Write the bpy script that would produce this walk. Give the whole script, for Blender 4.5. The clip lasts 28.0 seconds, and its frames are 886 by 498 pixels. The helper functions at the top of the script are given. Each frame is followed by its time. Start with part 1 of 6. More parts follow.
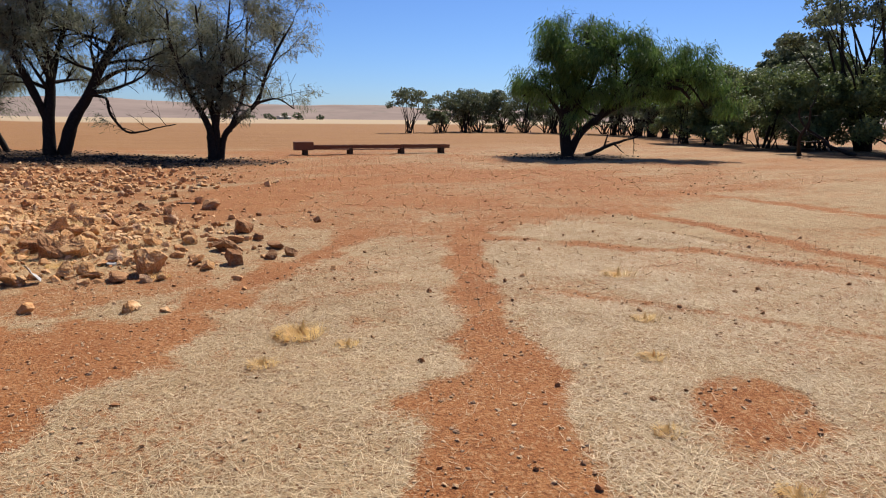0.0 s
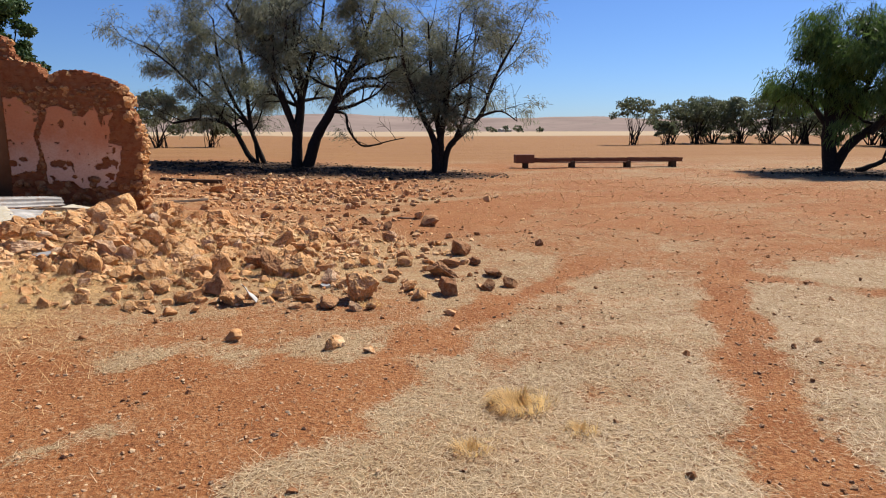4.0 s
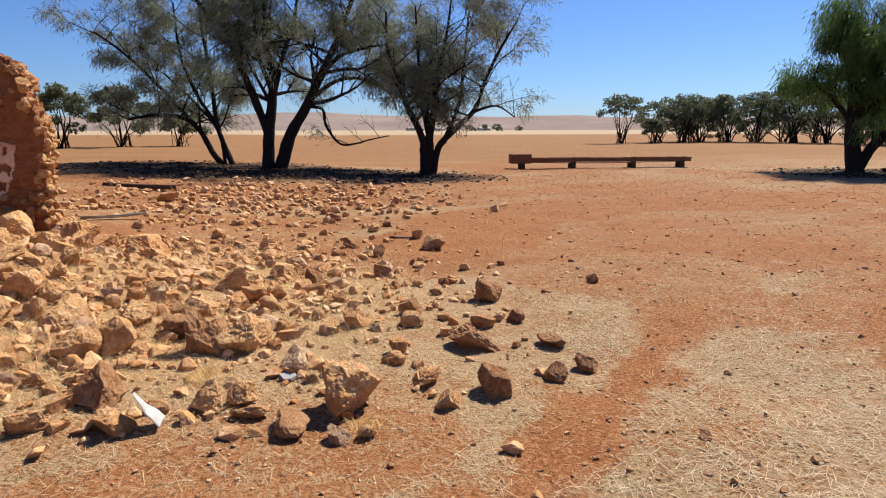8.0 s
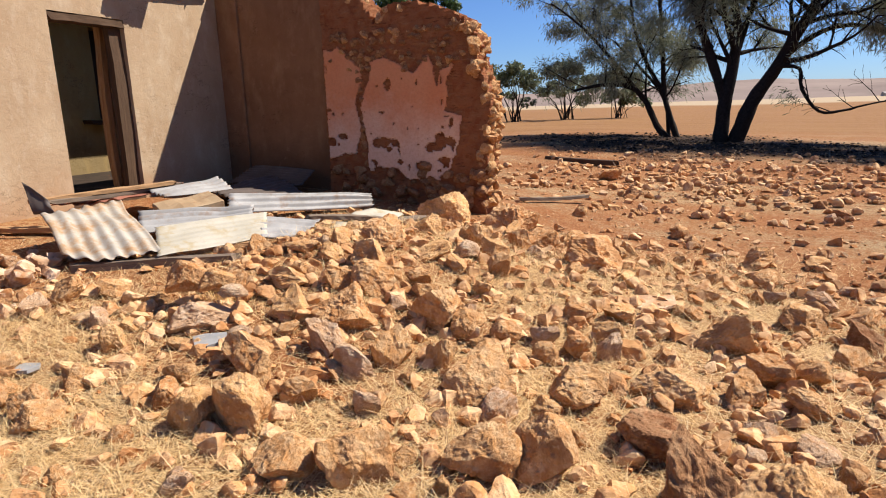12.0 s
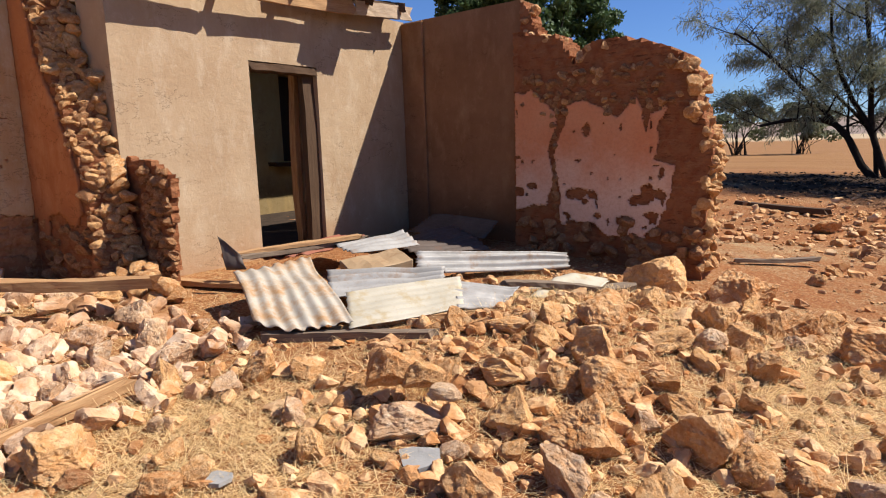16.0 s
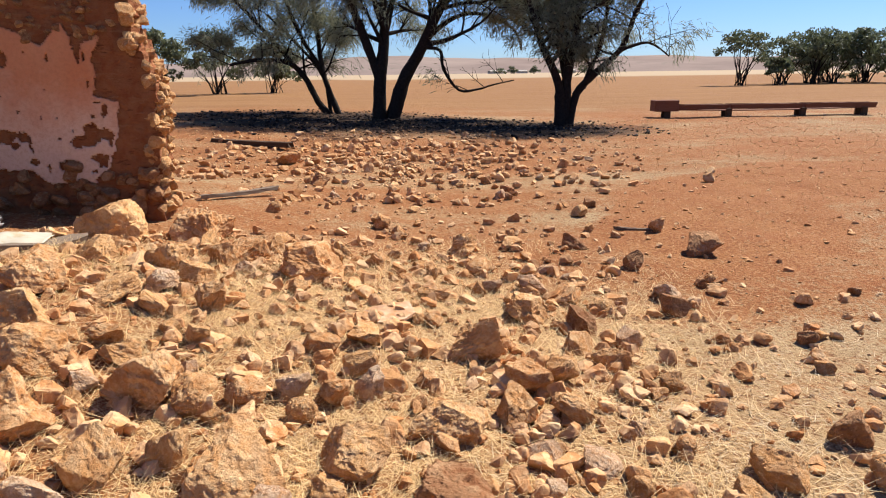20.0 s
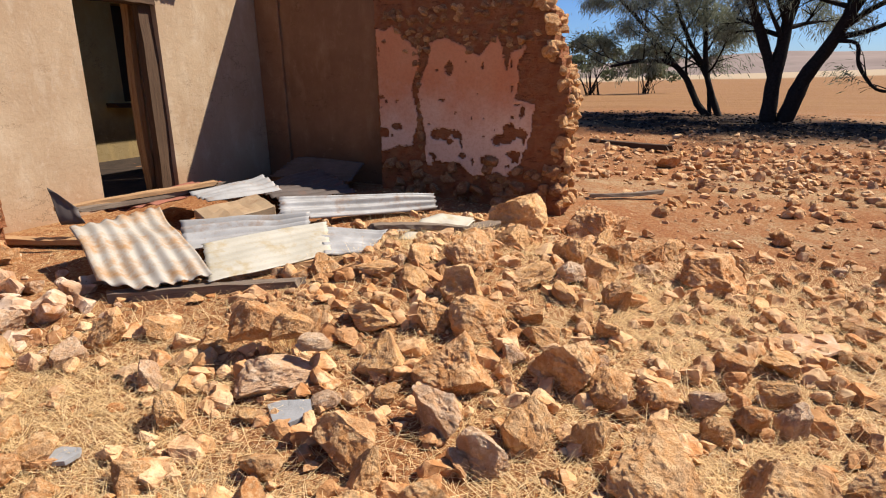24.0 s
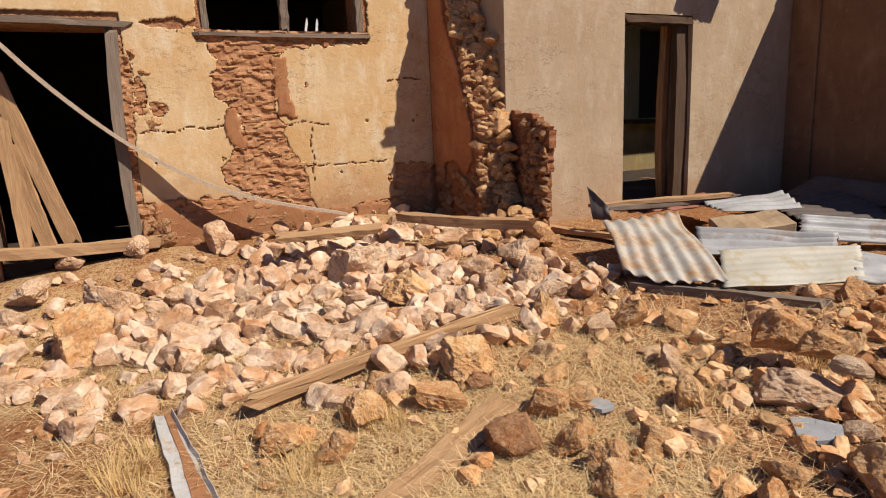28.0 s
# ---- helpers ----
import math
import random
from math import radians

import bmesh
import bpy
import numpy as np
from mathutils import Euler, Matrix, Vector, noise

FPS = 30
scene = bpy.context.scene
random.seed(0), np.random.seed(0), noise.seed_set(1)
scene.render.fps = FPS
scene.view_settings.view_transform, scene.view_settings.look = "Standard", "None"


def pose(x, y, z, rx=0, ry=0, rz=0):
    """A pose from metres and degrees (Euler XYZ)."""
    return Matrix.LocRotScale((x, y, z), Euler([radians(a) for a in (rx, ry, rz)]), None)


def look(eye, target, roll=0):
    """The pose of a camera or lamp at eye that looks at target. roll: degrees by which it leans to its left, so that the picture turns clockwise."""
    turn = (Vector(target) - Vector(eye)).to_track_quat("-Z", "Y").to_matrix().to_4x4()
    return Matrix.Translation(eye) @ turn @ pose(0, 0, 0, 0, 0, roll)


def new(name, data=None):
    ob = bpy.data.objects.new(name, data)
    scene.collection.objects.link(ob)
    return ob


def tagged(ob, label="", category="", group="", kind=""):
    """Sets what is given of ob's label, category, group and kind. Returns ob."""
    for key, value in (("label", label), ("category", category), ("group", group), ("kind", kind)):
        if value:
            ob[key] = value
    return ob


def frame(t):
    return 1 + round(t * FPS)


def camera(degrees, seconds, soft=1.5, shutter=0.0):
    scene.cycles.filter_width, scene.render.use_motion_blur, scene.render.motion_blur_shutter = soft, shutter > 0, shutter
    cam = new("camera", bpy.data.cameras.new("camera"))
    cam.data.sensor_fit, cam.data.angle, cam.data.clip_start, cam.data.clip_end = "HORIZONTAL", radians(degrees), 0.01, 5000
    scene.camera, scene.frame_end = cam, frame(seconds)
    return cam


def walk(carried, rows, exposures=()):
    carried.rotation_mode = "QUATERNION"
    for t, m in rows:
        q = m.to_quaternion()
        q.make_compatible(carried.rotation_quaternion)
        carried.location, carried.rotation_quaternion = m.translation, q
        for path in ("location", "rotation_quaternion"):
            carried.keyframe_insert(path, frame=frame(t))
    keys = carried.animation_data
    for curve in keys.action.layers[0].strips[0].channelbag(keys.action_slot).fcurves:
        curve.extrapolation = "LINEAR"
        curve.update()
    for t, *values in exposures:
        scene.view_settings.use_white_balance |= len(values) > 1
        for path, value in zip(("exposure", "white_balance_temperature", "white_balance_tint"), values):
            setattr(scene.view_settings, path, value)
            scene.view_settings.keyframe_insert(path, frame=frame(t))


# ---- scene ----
cam = camera(69.6, 28.0, 1.1)
PATH = [
    (0, (0.389, -2.283, 1.671), (1.453, -0.637, 1.273), 0.6),
    (0.5, (0.372, -2.204, 1.664), (1.569, -0.651, 1.269), 0.9),
    (1, (0.288, -2.067, 1.684), (1.494, -0.521, 1.294), 1.0),
    (1.5, (0.267, -1.887, 1.757), (1.368, -0.265, 1.361), 0.9),
    (2, (0.242, -1.654, 1.775), (0.899, 0.198, 1.403), 0.3),
    (2.5, (0.32, -1.514, 1.726), (0.486, 0.445, 1.362), -0.3),
    (3, (0.374, -1.399, 1.689), (0.557, 0.559, 1.326), -0.3),
    (3.5, (0.54, -1.312, 1.669), (0.887, 0.623, 1.302), -0.3),
    (4, (0.718, -1.138, 1.668), (1.179, 0.773, 1.303), -0.1),
    (4.5, (0.727, -0.89, 1.648), (1.207, 1.017, 1.282), 0.0),
    (6.5, (0.959, 0.472, 1.628), (1.56, 2.343, 1.256), -0.0),
    (7, (1.031, 0.844, 1.614), (1.636, 2.713, 1.242), 0.0),
    (7.5, (0.994, 1.226, 1.615), (1.586, 3.1, 1.244), 0.0),
    (8, (0.977, 1.589, 1.604), (1.501, 3.484, 1.235), -0.1),
    (8.5, (0.915, 1.984, 1.573), (1.158, 3.938, 1.218), -0.5),
    (9, (0.807, 2.283, 1.563), (0.824, 4.252, 1.213), -0.9),
    (9.5, (0.882, 2.671, 1.498), (0.779, 4.637, 1.148), -1.2),
    (10, (0.92, 2.983, 1.54), (0.571, 4.921, 1.193), -1.5),
    (10.5, (0.836, 3.289, 1.568), (0.327, 5.183, 1.175), -1.6),
    (11, (0.77, 3.581, 1.595), (0.215, 5.453, 1.161), -1.6),
    (11.5, (0.649, 3.84, 1.563), (0.018, 5.689, 1.134), -1.6),
    (12, (0.419, 4.021, 1.506), (-0.308, 5.834, 1.075), -1.8),
    (12.5, (0.202, 4.173, 1.516), (-0.56, 5.971, 1.081), -1.8),
    (13, (-0.004, 4.405, 1.525), (-0.859, 6.16, 1.089), -1.9),
    (13.5, (-0.179, 4.449, 1.561), (-1.157, 6.137, 1.116), -1.9),
    (15.5, (-0.398, 4.472, 1.694), (-1.529, 6.091, 1.376), -1.9),
    (16, (-0.352, 4.49, 1.667), (-1.482, 6.11, 1.35), -1.9),
    (16.5, (-0.309, 4.544, 1.631), (-1.411, 6.181, 1.307), -2.1),
    (17, (-0.259, 4.589, 1.613), (-1.301, 6.265, 1.284), -2.1),
    (17.5, (-0.163, 4.617, 1.611), (-1.025, 6.384, 1.246), -1.9),
    (18, (-0.136, 4.647, 1.609), (-0.771, 6.495, 1.182), -1.8),
    (18.5, (-0.084, 4.667, 1.601), (-0.501, 6.562, 1.117), -1.5),
    (19, (-0.072, 4.656, 1.606), (-0.27, 6.577, 1.084), -1.3),
    (19.5, (-0.036, 4.647, 1.606), (-0.005, 6.576, 1.078), -1.2),
    (20, (-0.015, 4.617, 1.627), (0.261, 6.525, 1.095), -0.8),
    (20.5, (0.021, 4.618, 1.628), (0.516, 6.48, 1.093), -0.7),
    (22.5, (-0.298, 4.657, 1.592), (-0.084, 6.574, 1.063), -0.8),
    (23, (-0.31, 4.622, 1.602), (-0.438, 6.547, 1.076), -1.3),
    (23.5, (-0.354, 4.593, 1.644), (-0.752, 6.482, 1.123), -1.5),
    (24, (-0.371, 4.565, 1.659), (-1.133, 6.343, 1.152), -1.8),
    (24.5, (-0.389, 4.526, 1.667), (-1.448, 6.148, 1.17), -2.2),
    (25, (-0.431, 4.454, 1.647), (-1.72, 5.906, 1.166), -2.4),
    (25.5, (-0.477, 4.325, 1.647), (-2.002, 5.53, 1.177), -2.3),
    (26, (-0.495, 4.262, 1.651), (-2.175, 5.247, 1.194), -2.4),
    (26.5, (-0.511, 4.239, 1.659), (-2.24, 5.147, 1.228), -2.5),
    (27, (-0.515, 4.221, 1.644), (-2.261, 5.107, 1.234), -2.4),
    (27.5, (-0.498, 4.214, 1.619), (-2.251, 5.091, 1.22), -2.4),
    (28, (-0.465, 4.215, 1.608), (-2.232, 5.063, 1.213), -2.4),
]
walk(cam, [(t, look(eye, target, roll)) for t, eye, target, roll in PATH], [(0, 0.56), (4, 0.60), (8, 0.70), (10, 0.82), (13.5, 0.82), (16, 0.74), (20, 0.84), (24, 0.74), (26, 0.50), (28, 0.38)])

# ---- world and sun ----
SUN_TO = Vector((0.72, 0.50, 1.0)).normalized()      # towards the sun
world = bpy.data.worlds.new("sky")
scene.world = world
world.use_nodes = True
wn = world.node_tree.nodes
wl = world.node_tree.links
sky = wn.new("ShaderNodeTexSky")
sky.sky_type = "NISHITA"
sky.sun_disc = False
sky.sun_elevation = math.asin(SUN_TO.z)
sky.sun_rotation = math.atan2(SUN_TO.x, SUN_TO.y)
sky.altitude = 300
sky.air_density = 1.0
sky.dust_density = 0.2
sky.ozone_density = 4.0
tint = wn.new("ShaderNodeMix")
tint.data_type, tint.blend_type = "RGBA", "MULTIPLY"
tint.inputs["Factor"].default_value = 1.0
tint.inputs["B"].default_value = (0.74, 0.98, 1.46, 1)
wl.new(sky.outputs[0], tint.inputs["A"])
wl.new(tint.outputs["Result"], wn["Background"].inputs[0])
wn["Background"].inputs[1].default_value = 0.05
sun_data = bpy.data.lights.new("sun", "SUN")
sun_data.energy = 5.0
sun_data.angle = radians(0.53)
sun_data.color = (1.0, 0.95, 0.87)
sun = new("sun", sun_data)
sun.matrix_world = look(SUN_TO * 60, (0, 0, 0))

# ---- helpers for materials and meshes ----
nrng = np.random.default_rng(11)


class Mat:
    """A small builder for node materials."""

    def __init__(self, name, rough=0.9, spec=0.2, metal=0.0):
        self.m = bpy.data.materials.new(name)
        self.m.use_nodes = True
        self.t = self.m.node_tree
        self.b = self.t.nodes["Principled BSDF"]
        self.b.inputs["Roughness"].default_value = rough
        self.b.inputs["Specular IOR Level"].default_value = spec
        self.b.inputs["Metallic"].default_value = metal
        self.co = self.t.nodes.new("ShaderNodeTexCoord").outputs["Object"]
        self.wo = self.t.nodes.new("ShaderNodeNewGeometry").outputs["Position"]

    def n(self, kind):
        return self.t.nodes.new(kind)

    def put(self, socket, value):
        if hasattr(value, "links"):
            self.t.links.new(value, socket)
        else:
            socket.default_value = value

    def noise(self, scale, detail=5.0, rough=0.6, at=None, stretch=None, distort=0.0):
        k = self.n("ShaderNodeTexNoise")
        k.inputs["Scale"].default_value = scale
        k.inputs["Detail"].default_value = detail
        k.inputs["Roughness"].default_value = rough
        k.inputs["Distortion"].default_value = distort
        v = at if at is not None else self.co
        if stretch:
            mp = self.n("ShaderNodeMapping")
            mp.inputs["Scale"].default_value = stretch
            self.put(mp.inputs[0], v)
            v = mp.outputs[0]
        self.put(k.inputs["Vector"], v)
        return k.outputs[0]

    def voronoi(self, scale, at=None, feature="F1", rand=1.0):
        k = self.n("ShaderNodeTexVoronoi")
        k.feature = feature
        k.inputs["Scale"].default_value = scale
        k.inputs["Randomness"].default_value = rand
        self.put(k.inputs["Vector"], at if at is not None else self.co)
        return k

    def ramp(self, fac, *stops):
        k = self.n("ShaderNodeValToRGB")
        e = k.color_ramp.elements
        while len(e) < len(stops):
            e.new(0.5)
        for el, (p, c) in zip(e, stops):
            el.position = p
            el.color = (*c, 1) if hasattr(c, "__len__") else (c, c, c, 1)
        self.put(k.inputs[0], fac)
        return k.outputs[0]

    def mix(self, fac, a, b, mode="MIX"):
        k = self.n("ShaderNodeMix")
        k.data_type = "RGBA"
        k.blend_type = mode
        self.put(k.inputs["Factor"], fac)
        self.put(k.inputs["A"], (*a, 1) if isinstance(a, tuple) else a)
        self.put(k.inputs["B"], (*b, 1) if isinstance(b, tuple) else b)
        return k.outputs["Result"]

    def math(self, op, a, b=0.0, c=None):
        k = self.n("ShaderNodeMath")
        k.operation = op
        self.put(k.inputs[0], a)
        self.put(k.inputs[1], b)
        if c is not None:
            self.put(k.inputs[2], c)
        return k.outputs[0]

    def random(self):
        return self.n("ShaderNodeObjectInfo").outputs["Random"]

    def island(self):
        return self.n("ShaderNodeNewGeometry").outputs["Random Per Island"]

    def attr(self, name):
        k = self.n("ShaderNodeAttribute")
        k.attribute_name = name
        return k.outputs["Fac"]

    def axis(self, n, at=None):
        k = self.n("ShaderNodeSeparateXYZ")
        self.put(k.inputs[0], at if at is not None else self.wo)
        return k.outputs[n]

    def bump(self, height, strength=0.5, dist=0.02):
        k = self.n("ShaderNodeBump")
        k.inputs["Strength"].default_value = strength
        k.inputs["Distance"].default_value = dist
        self.put(k.inputs["Height"], height)
        if self.b.inputs["Normal"].links:
            self.t.links.new(self.b.inputs["Normal"].links[0].from_socket, k.inputs["Normal"])
        self.put(self.b.inputs["Normal"], k.outputs[0])

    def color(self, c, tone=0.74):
        """The base colour, scaled evenly by tone; less bounce keeps the shade dark."""
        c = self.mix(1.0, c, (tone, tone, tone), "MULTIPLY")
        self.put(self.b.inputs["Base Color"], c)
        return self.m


def mesh_of(name, verts, faces, material, smooth=False):
    me = bpy.data.meshes.new(name)
    verts = np.asarray(verts, np.float32).reshape(-1, 3)
    me.vertices.add(len(verts))
    me.vertices.foreach_set("co", verts.ravel())
    if isinstance(faces, np.ndarray):
        k = faces.shape[1]
        me.loops.add(faces.size)
        me.loops.foreach_set("vertex_index", faces.ravel().astype(np.int32))
        me.polygons.add(len(faces))
        me.polygons.foreach_set("loop_start", np.arange(0, faces.size, k, dtype=np.int32))
    else:
        me.clear_geometry()
        me.from_pydata(verts.tolist(), [], faces)
    me.update(calc_edges=True)
    me.polygons.foreach_set("use_smooth", np.full(len(me.polygons), smooth))
    me.materials.append(material)
    return me


def bm_mesh(name, bm, material, smooth=False):
    me = bpy.data.meshes.new(name)
    bm.normal_update()
    bm.to_mesh(me)
    bm.free()
    me.polygons.foreach_set("use_smooth", np.full(len(me.polygons), smooth))
    me.materials.append(material)
    return me


def part(name, me, parent, label="", m=None):
    """One mesh object under a thing or a part."""
    ob = new(name, me)
    ob.parent = parent
    if m is not None:
        ob.matrix_basis = m
    if label:
        tagged(ob, label)
    return ob


def thing(name, label, category, m=None, group="", kind="", me=None):
    ob = new(name, me)
    if m is not None:
        ob.matrix_basis = m
    return tagged(ob, label, category, group, kind)


def box(bm, x0, y0, z0, x1, y1, z1, m=None, bevel=0.0):
    mt = Matrix.Translation(((x0 + x1) / 2, (y0 + y1) / 2, (z0 + z1) / 2)) @ Matrix.Diagonal((abs(x1 - x0), abs(y1 - y0), abs(z1 - z0), 1))
    r = bmesh.ops.create_cube(bm, size=1, matrix=(m @ mt) if m else mt)
    if bevel:
        es = list({e for v in r["verts"] for e in v.link_edges})
        bmesh.ops.bevel(bm, geom=es, offset=bevel, segments=1, affect="EDGES")
    return r


def plank_mesh(name, length, width, thick, material, seed, rough=0.006, segs=10):
    """A weathered board along x, split and uneven at its ends."""
    r = random.Random(seed)
    bm = bmesh.new()
    rings = []
    warp = r.uniform(-0.02, 0.02) * length
    for i in range(segs + 1):
        f = i / segs
        x = (f - 0.5) * length
        dz = warp * math.sin(f * math.pi)
        ring = []
        for sy, sz in ((-1, -1), (-0.2, -1), (0.4, -1), (1, -1), (1, 1), (0.4, 1), (-0.2, 1), (-1, 1)):
            jx = r.uniform(-0.05, 0.05) if i in (0, segs) else 0
            ring.append(bm.verts.new((x + jx, sy * width / 2 + r.uniform(-rough, rough), dz + sz * thick / 2 + r.uniform(-rough, rough))))
        rings.append(ring)
    for a, b in zip(rings, rings[1:]):
        for k in range(8):
            bm.faces.new((a[k], a[(k + 1) % 8], b[(k + 1) % 8], b[k]))
    bm.faces.new(rings[0][::-1])
    bm.faces.new(rings[-1])
    bmesh.ops.recalc_face_normals(bm, faces=bm.faces)
    return bm_mesh(name, bm, material)


def smooth(a, b, v):
    t = np.clip((np.asarray(v, float) - a) / (b - a), 0, 1)
    return t * t * (3 - 2 * t)


_g = nrng.random((64, 64))


def value_noise(x, y, scale):
    """Smooth value noise for arrays, 0 to 1."""
    x, y = np.asarray(x, float) / scale, np.asarray(y, float) / scale
    xi, yi = np.floor(x).astype(int), np.floor(y).astype(int)
    fx, fy = x - xi, y - yi
    fx, fy = fx * fx * (3 - 2 * fx), fy * fy * (3 - 2 * fy)
    g = lambda a, b: _g[a % 64, b % 64]  # noqa: E731
    return (g(xi, yi) * (1 - fx) + g(xi + 1, yi) * fx) * (1 - fy) + (g(xi, yi + 1) * (1 - fx) + g(xi + 1, yi + 1) * fx) * fy


# ---- the lie of the land ----
def rubble_at(x, y):
    """How thickly the fallen stone lies, 0 to 1."""
    x, y = np.asarray(x, float), np.asarray(y, float)
    n = 0.75 + 0.5 * value_noise(x + 9, y + 3, 0.9)
    main = np.exp(-(((x + 1.3) / 2.0) ** 2 + ((y - 8.2) / 2.0) ** 2) ** 1.5)
    near = 0.75 * np.exp(-(((x + 0.6) / 1.7) ** 2 + ((y - 6.6) / 1.5) ** 2) ** 1.3)
    pale = 0.95 * np.exp(-(((x + 4.95) / 1.15) ** 2 + ((y - 5.5) / 1.45) ** 2) ** 1.4)
    fan = 0.55 * np.exp(-(((x - 1.2) / 1.8) ** 2 + ((y - 8.2) / 3.0) ** 2) ** 1.4)
    mid = 0.4 * np.exp(-(((x + 3.0) / 1.6) ** 2 + ((y - 5.6) / 1.8) ** 2) ** 1.5)
    back = 0.42 * np.exp(-(((x - 0.6) / 3.0) ** 2 + ((y - 15.5) / 4.0) ** 2) ** 1.6)
    door = 0.75 * np.exp(-(((x + 5.25) / 0.6) ** 2 + ((y - 3.85) / 0.7) ** 2) ** 1.4)
    return np.clip(n * (main + near + pale + fan + mid + back + door), 0, 1)


def ground_z(x, y):
    x, y = np.asarray(x, float), np.asarray(y, float)
    rise = 0.6 * smooth(2.2, -5.5, x) * smooth(1.5, 8.5, y) * (1 - 0.7 * smooth(11.5, 16, y))
    heap = 0.16 * np.exp(-(((x + 1.6) / 1.6) ** 2 + ((y - 8.3) / 1.8) ** 2)) + 0.12 * np.exp(-(((x + 5.0) / 1.0) ** 2 + ((y - 6.0) / 1.2) ** 2)) + 0.30 * np.exp(-((x + 6.4) / 0.8) ** 2) * smooth(1.0, 3.0, y) * smooth(7.5, 6.0, y)
    heap = heap + 0.11 * np.exp(-((x + 6.4) / 1.0) ** 2) * smooth(1.0, 3.0, y) * smooth(5.2, 4.2, y)
    lump = 0.05 * (value_noise(x, y, 1.7) - 0.5) + 0.025 * (value_noise(x + 5, y + 8, 0.45) - 0.5)
    far = 0.14 * smooth(16, 22, y) * smooth(9, 2, x)
    return rise + heap + lump * (1 - smooth(60, 120, np.hypot(x, y))) + far

# ---- materials ----
def make_ground():
    k = Mat("earth_and_straw", 0.95, 0.1)
    w = k.wo
    soil = k.attr("soil")
    n1 = k.noise(1.3, 6, 0.65, w)
    n2 = k.noise(14, 6, 0.7, w)
    n3 = k.noise(90, 4, 0.7, w)
    red = k.mix(k.ramp(n1, (0.3, 0.0), (0.7, 1.0)), (0.33, 0.115, 0.038), (0.44, 0.195, 0.075))
    red = k.mix(k.ramp(n2, (0.35, 0.0), (0.75, 0.7)), red, (0.31, 0.11, 0.038))
    red = k.mix(k.ramp(n3, (0.55, 0.0), (0.8, 0.6)), red, (0.47, 0.24, 0.105))
    fib = k.noise(60, 5, 0.75, w, (1, 0.25, 1), 1.5)
    straw = k.mix(k.ramp(fib, (0.3, 0.0), (0.72, 1.0)), (0.19, 0.118, 0.055), (0.65, 0.485, 0.275))
    straw = k.mix(k.ramp(k.noise(3.0, 6, 0.7, w), (0.4, 0.0), (0.75, 0.75)), straw, (0.40, 0.225, 0.11))
    straw = k.mix(k.ramp(k.noise(0.9, 5, 0.65, w), (0.4, 0.0), (0.68, 0.7)), straw, (0.54, 0.405, 0.235))
    straw = k.mix(k.ramp(k.noise(4.5, 6, 0.8, w), (0.5, 0.0), (0.68, 0.55)), straw, (0.33, 0.175, 0.085))
    gold = k.attr("gold")
    straw = k.mix(k.math("MULTIPLY", gold, 0.9), straw, k.mix(k.ramp(fib, (0.3, 0.0), (0.72, 1.0)), (0.42, 0.22, 0.085), (0.78, 0.525, 0.255)))
    edge = k.math("ADD", soil, k.math("MULTIPLY", k.math("SUBTRACT", k.ramp(k.noise(9, 9, 0.8, w), (0.36, 0.0), (0.64, 1.0)), 0.5), 0.75))
    edge = k.math("ADD", edge, k.math("MULTIPLY", k.math("SUBTRACT", k.ramp(k.noise(55, 5, 0.8, w, (1, 0.45, 1), 1.0), (0.36, 0.0), (0.64, 1.0)), 0.5), 0.85))
    edge = k.math("ADD", edge, k.math("MULTIPLY", k.math("SUBTRACT", k.noise(1.7, 5, 0.7, w), 0.5), 0.6))
    near = k.mix(k.ramp(edge, (0.22, 0.0), (0.74, 1.0)), straw, red)
    spk = k.noise(38, 3, 0.6, w)
    near = k.mix(k.ramp(spk, (0.55, 0.0), (0.61, 0.42)), near, (0.58, 0.36, 0.19))
    near = k.mix(k.ramp(spk, (0.38, 0.75), (0.44, 0.0)), near, (0.19, 0.07, 0.03))
    # the stubble paddock behind the trees, and pale stubble far off
    y = k.axis(1, w)
    row = k.noise(0.35, 5, 0.6, w, (0.25, 1.6, 1))
    tan = k.mix(k.ramp(row, (0.3, 0.0), (0.75, 1.0)), (0.29, 0.135, 0.053), (0.38, 0.20, 0.083))
    tan = k.mix(k.ramp(k.noise(6, 5, 0.7, w), (0.45, 0.0), (0.8, 0.7)), tan, (0.42, 0.24, 0.115))
    yy = k.math("ADD", y, k.math("MULTIPLY", k.math("SUBTRACT", k.noise(0.15, 4, 0.6, w), 0.5), 14))
    c = k.mix(k.ramp(k.math("MULTIPLY", yy, 0.01), (0.27, 0.0), (0.36, 1.0)), near, tan)
    # litter under the trees, with their shade painted in as near-black
    litter_shade = k.attr("litter")
    c = k.mix(k.math("MULTIPLY", litter_shade, k.ramp(k.noise(8, 6, 0.75, w), (0.3, 1.0), (0.7, 0.8))), c, (0.03, 0.018, 0.012))
    c = k.mix(k.ramp(k.math("MULTIPLY", yy, 0.001), (0.17, 0.0), (0.21, 1.0)), c, (0.52, 0.385, 0.24))
    k.bump(n3, 0.7, 0.014)
    k.bump(spk, 0.6, 0.03)
    k.bump(n2, 0.3, 0.015)
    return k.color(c)


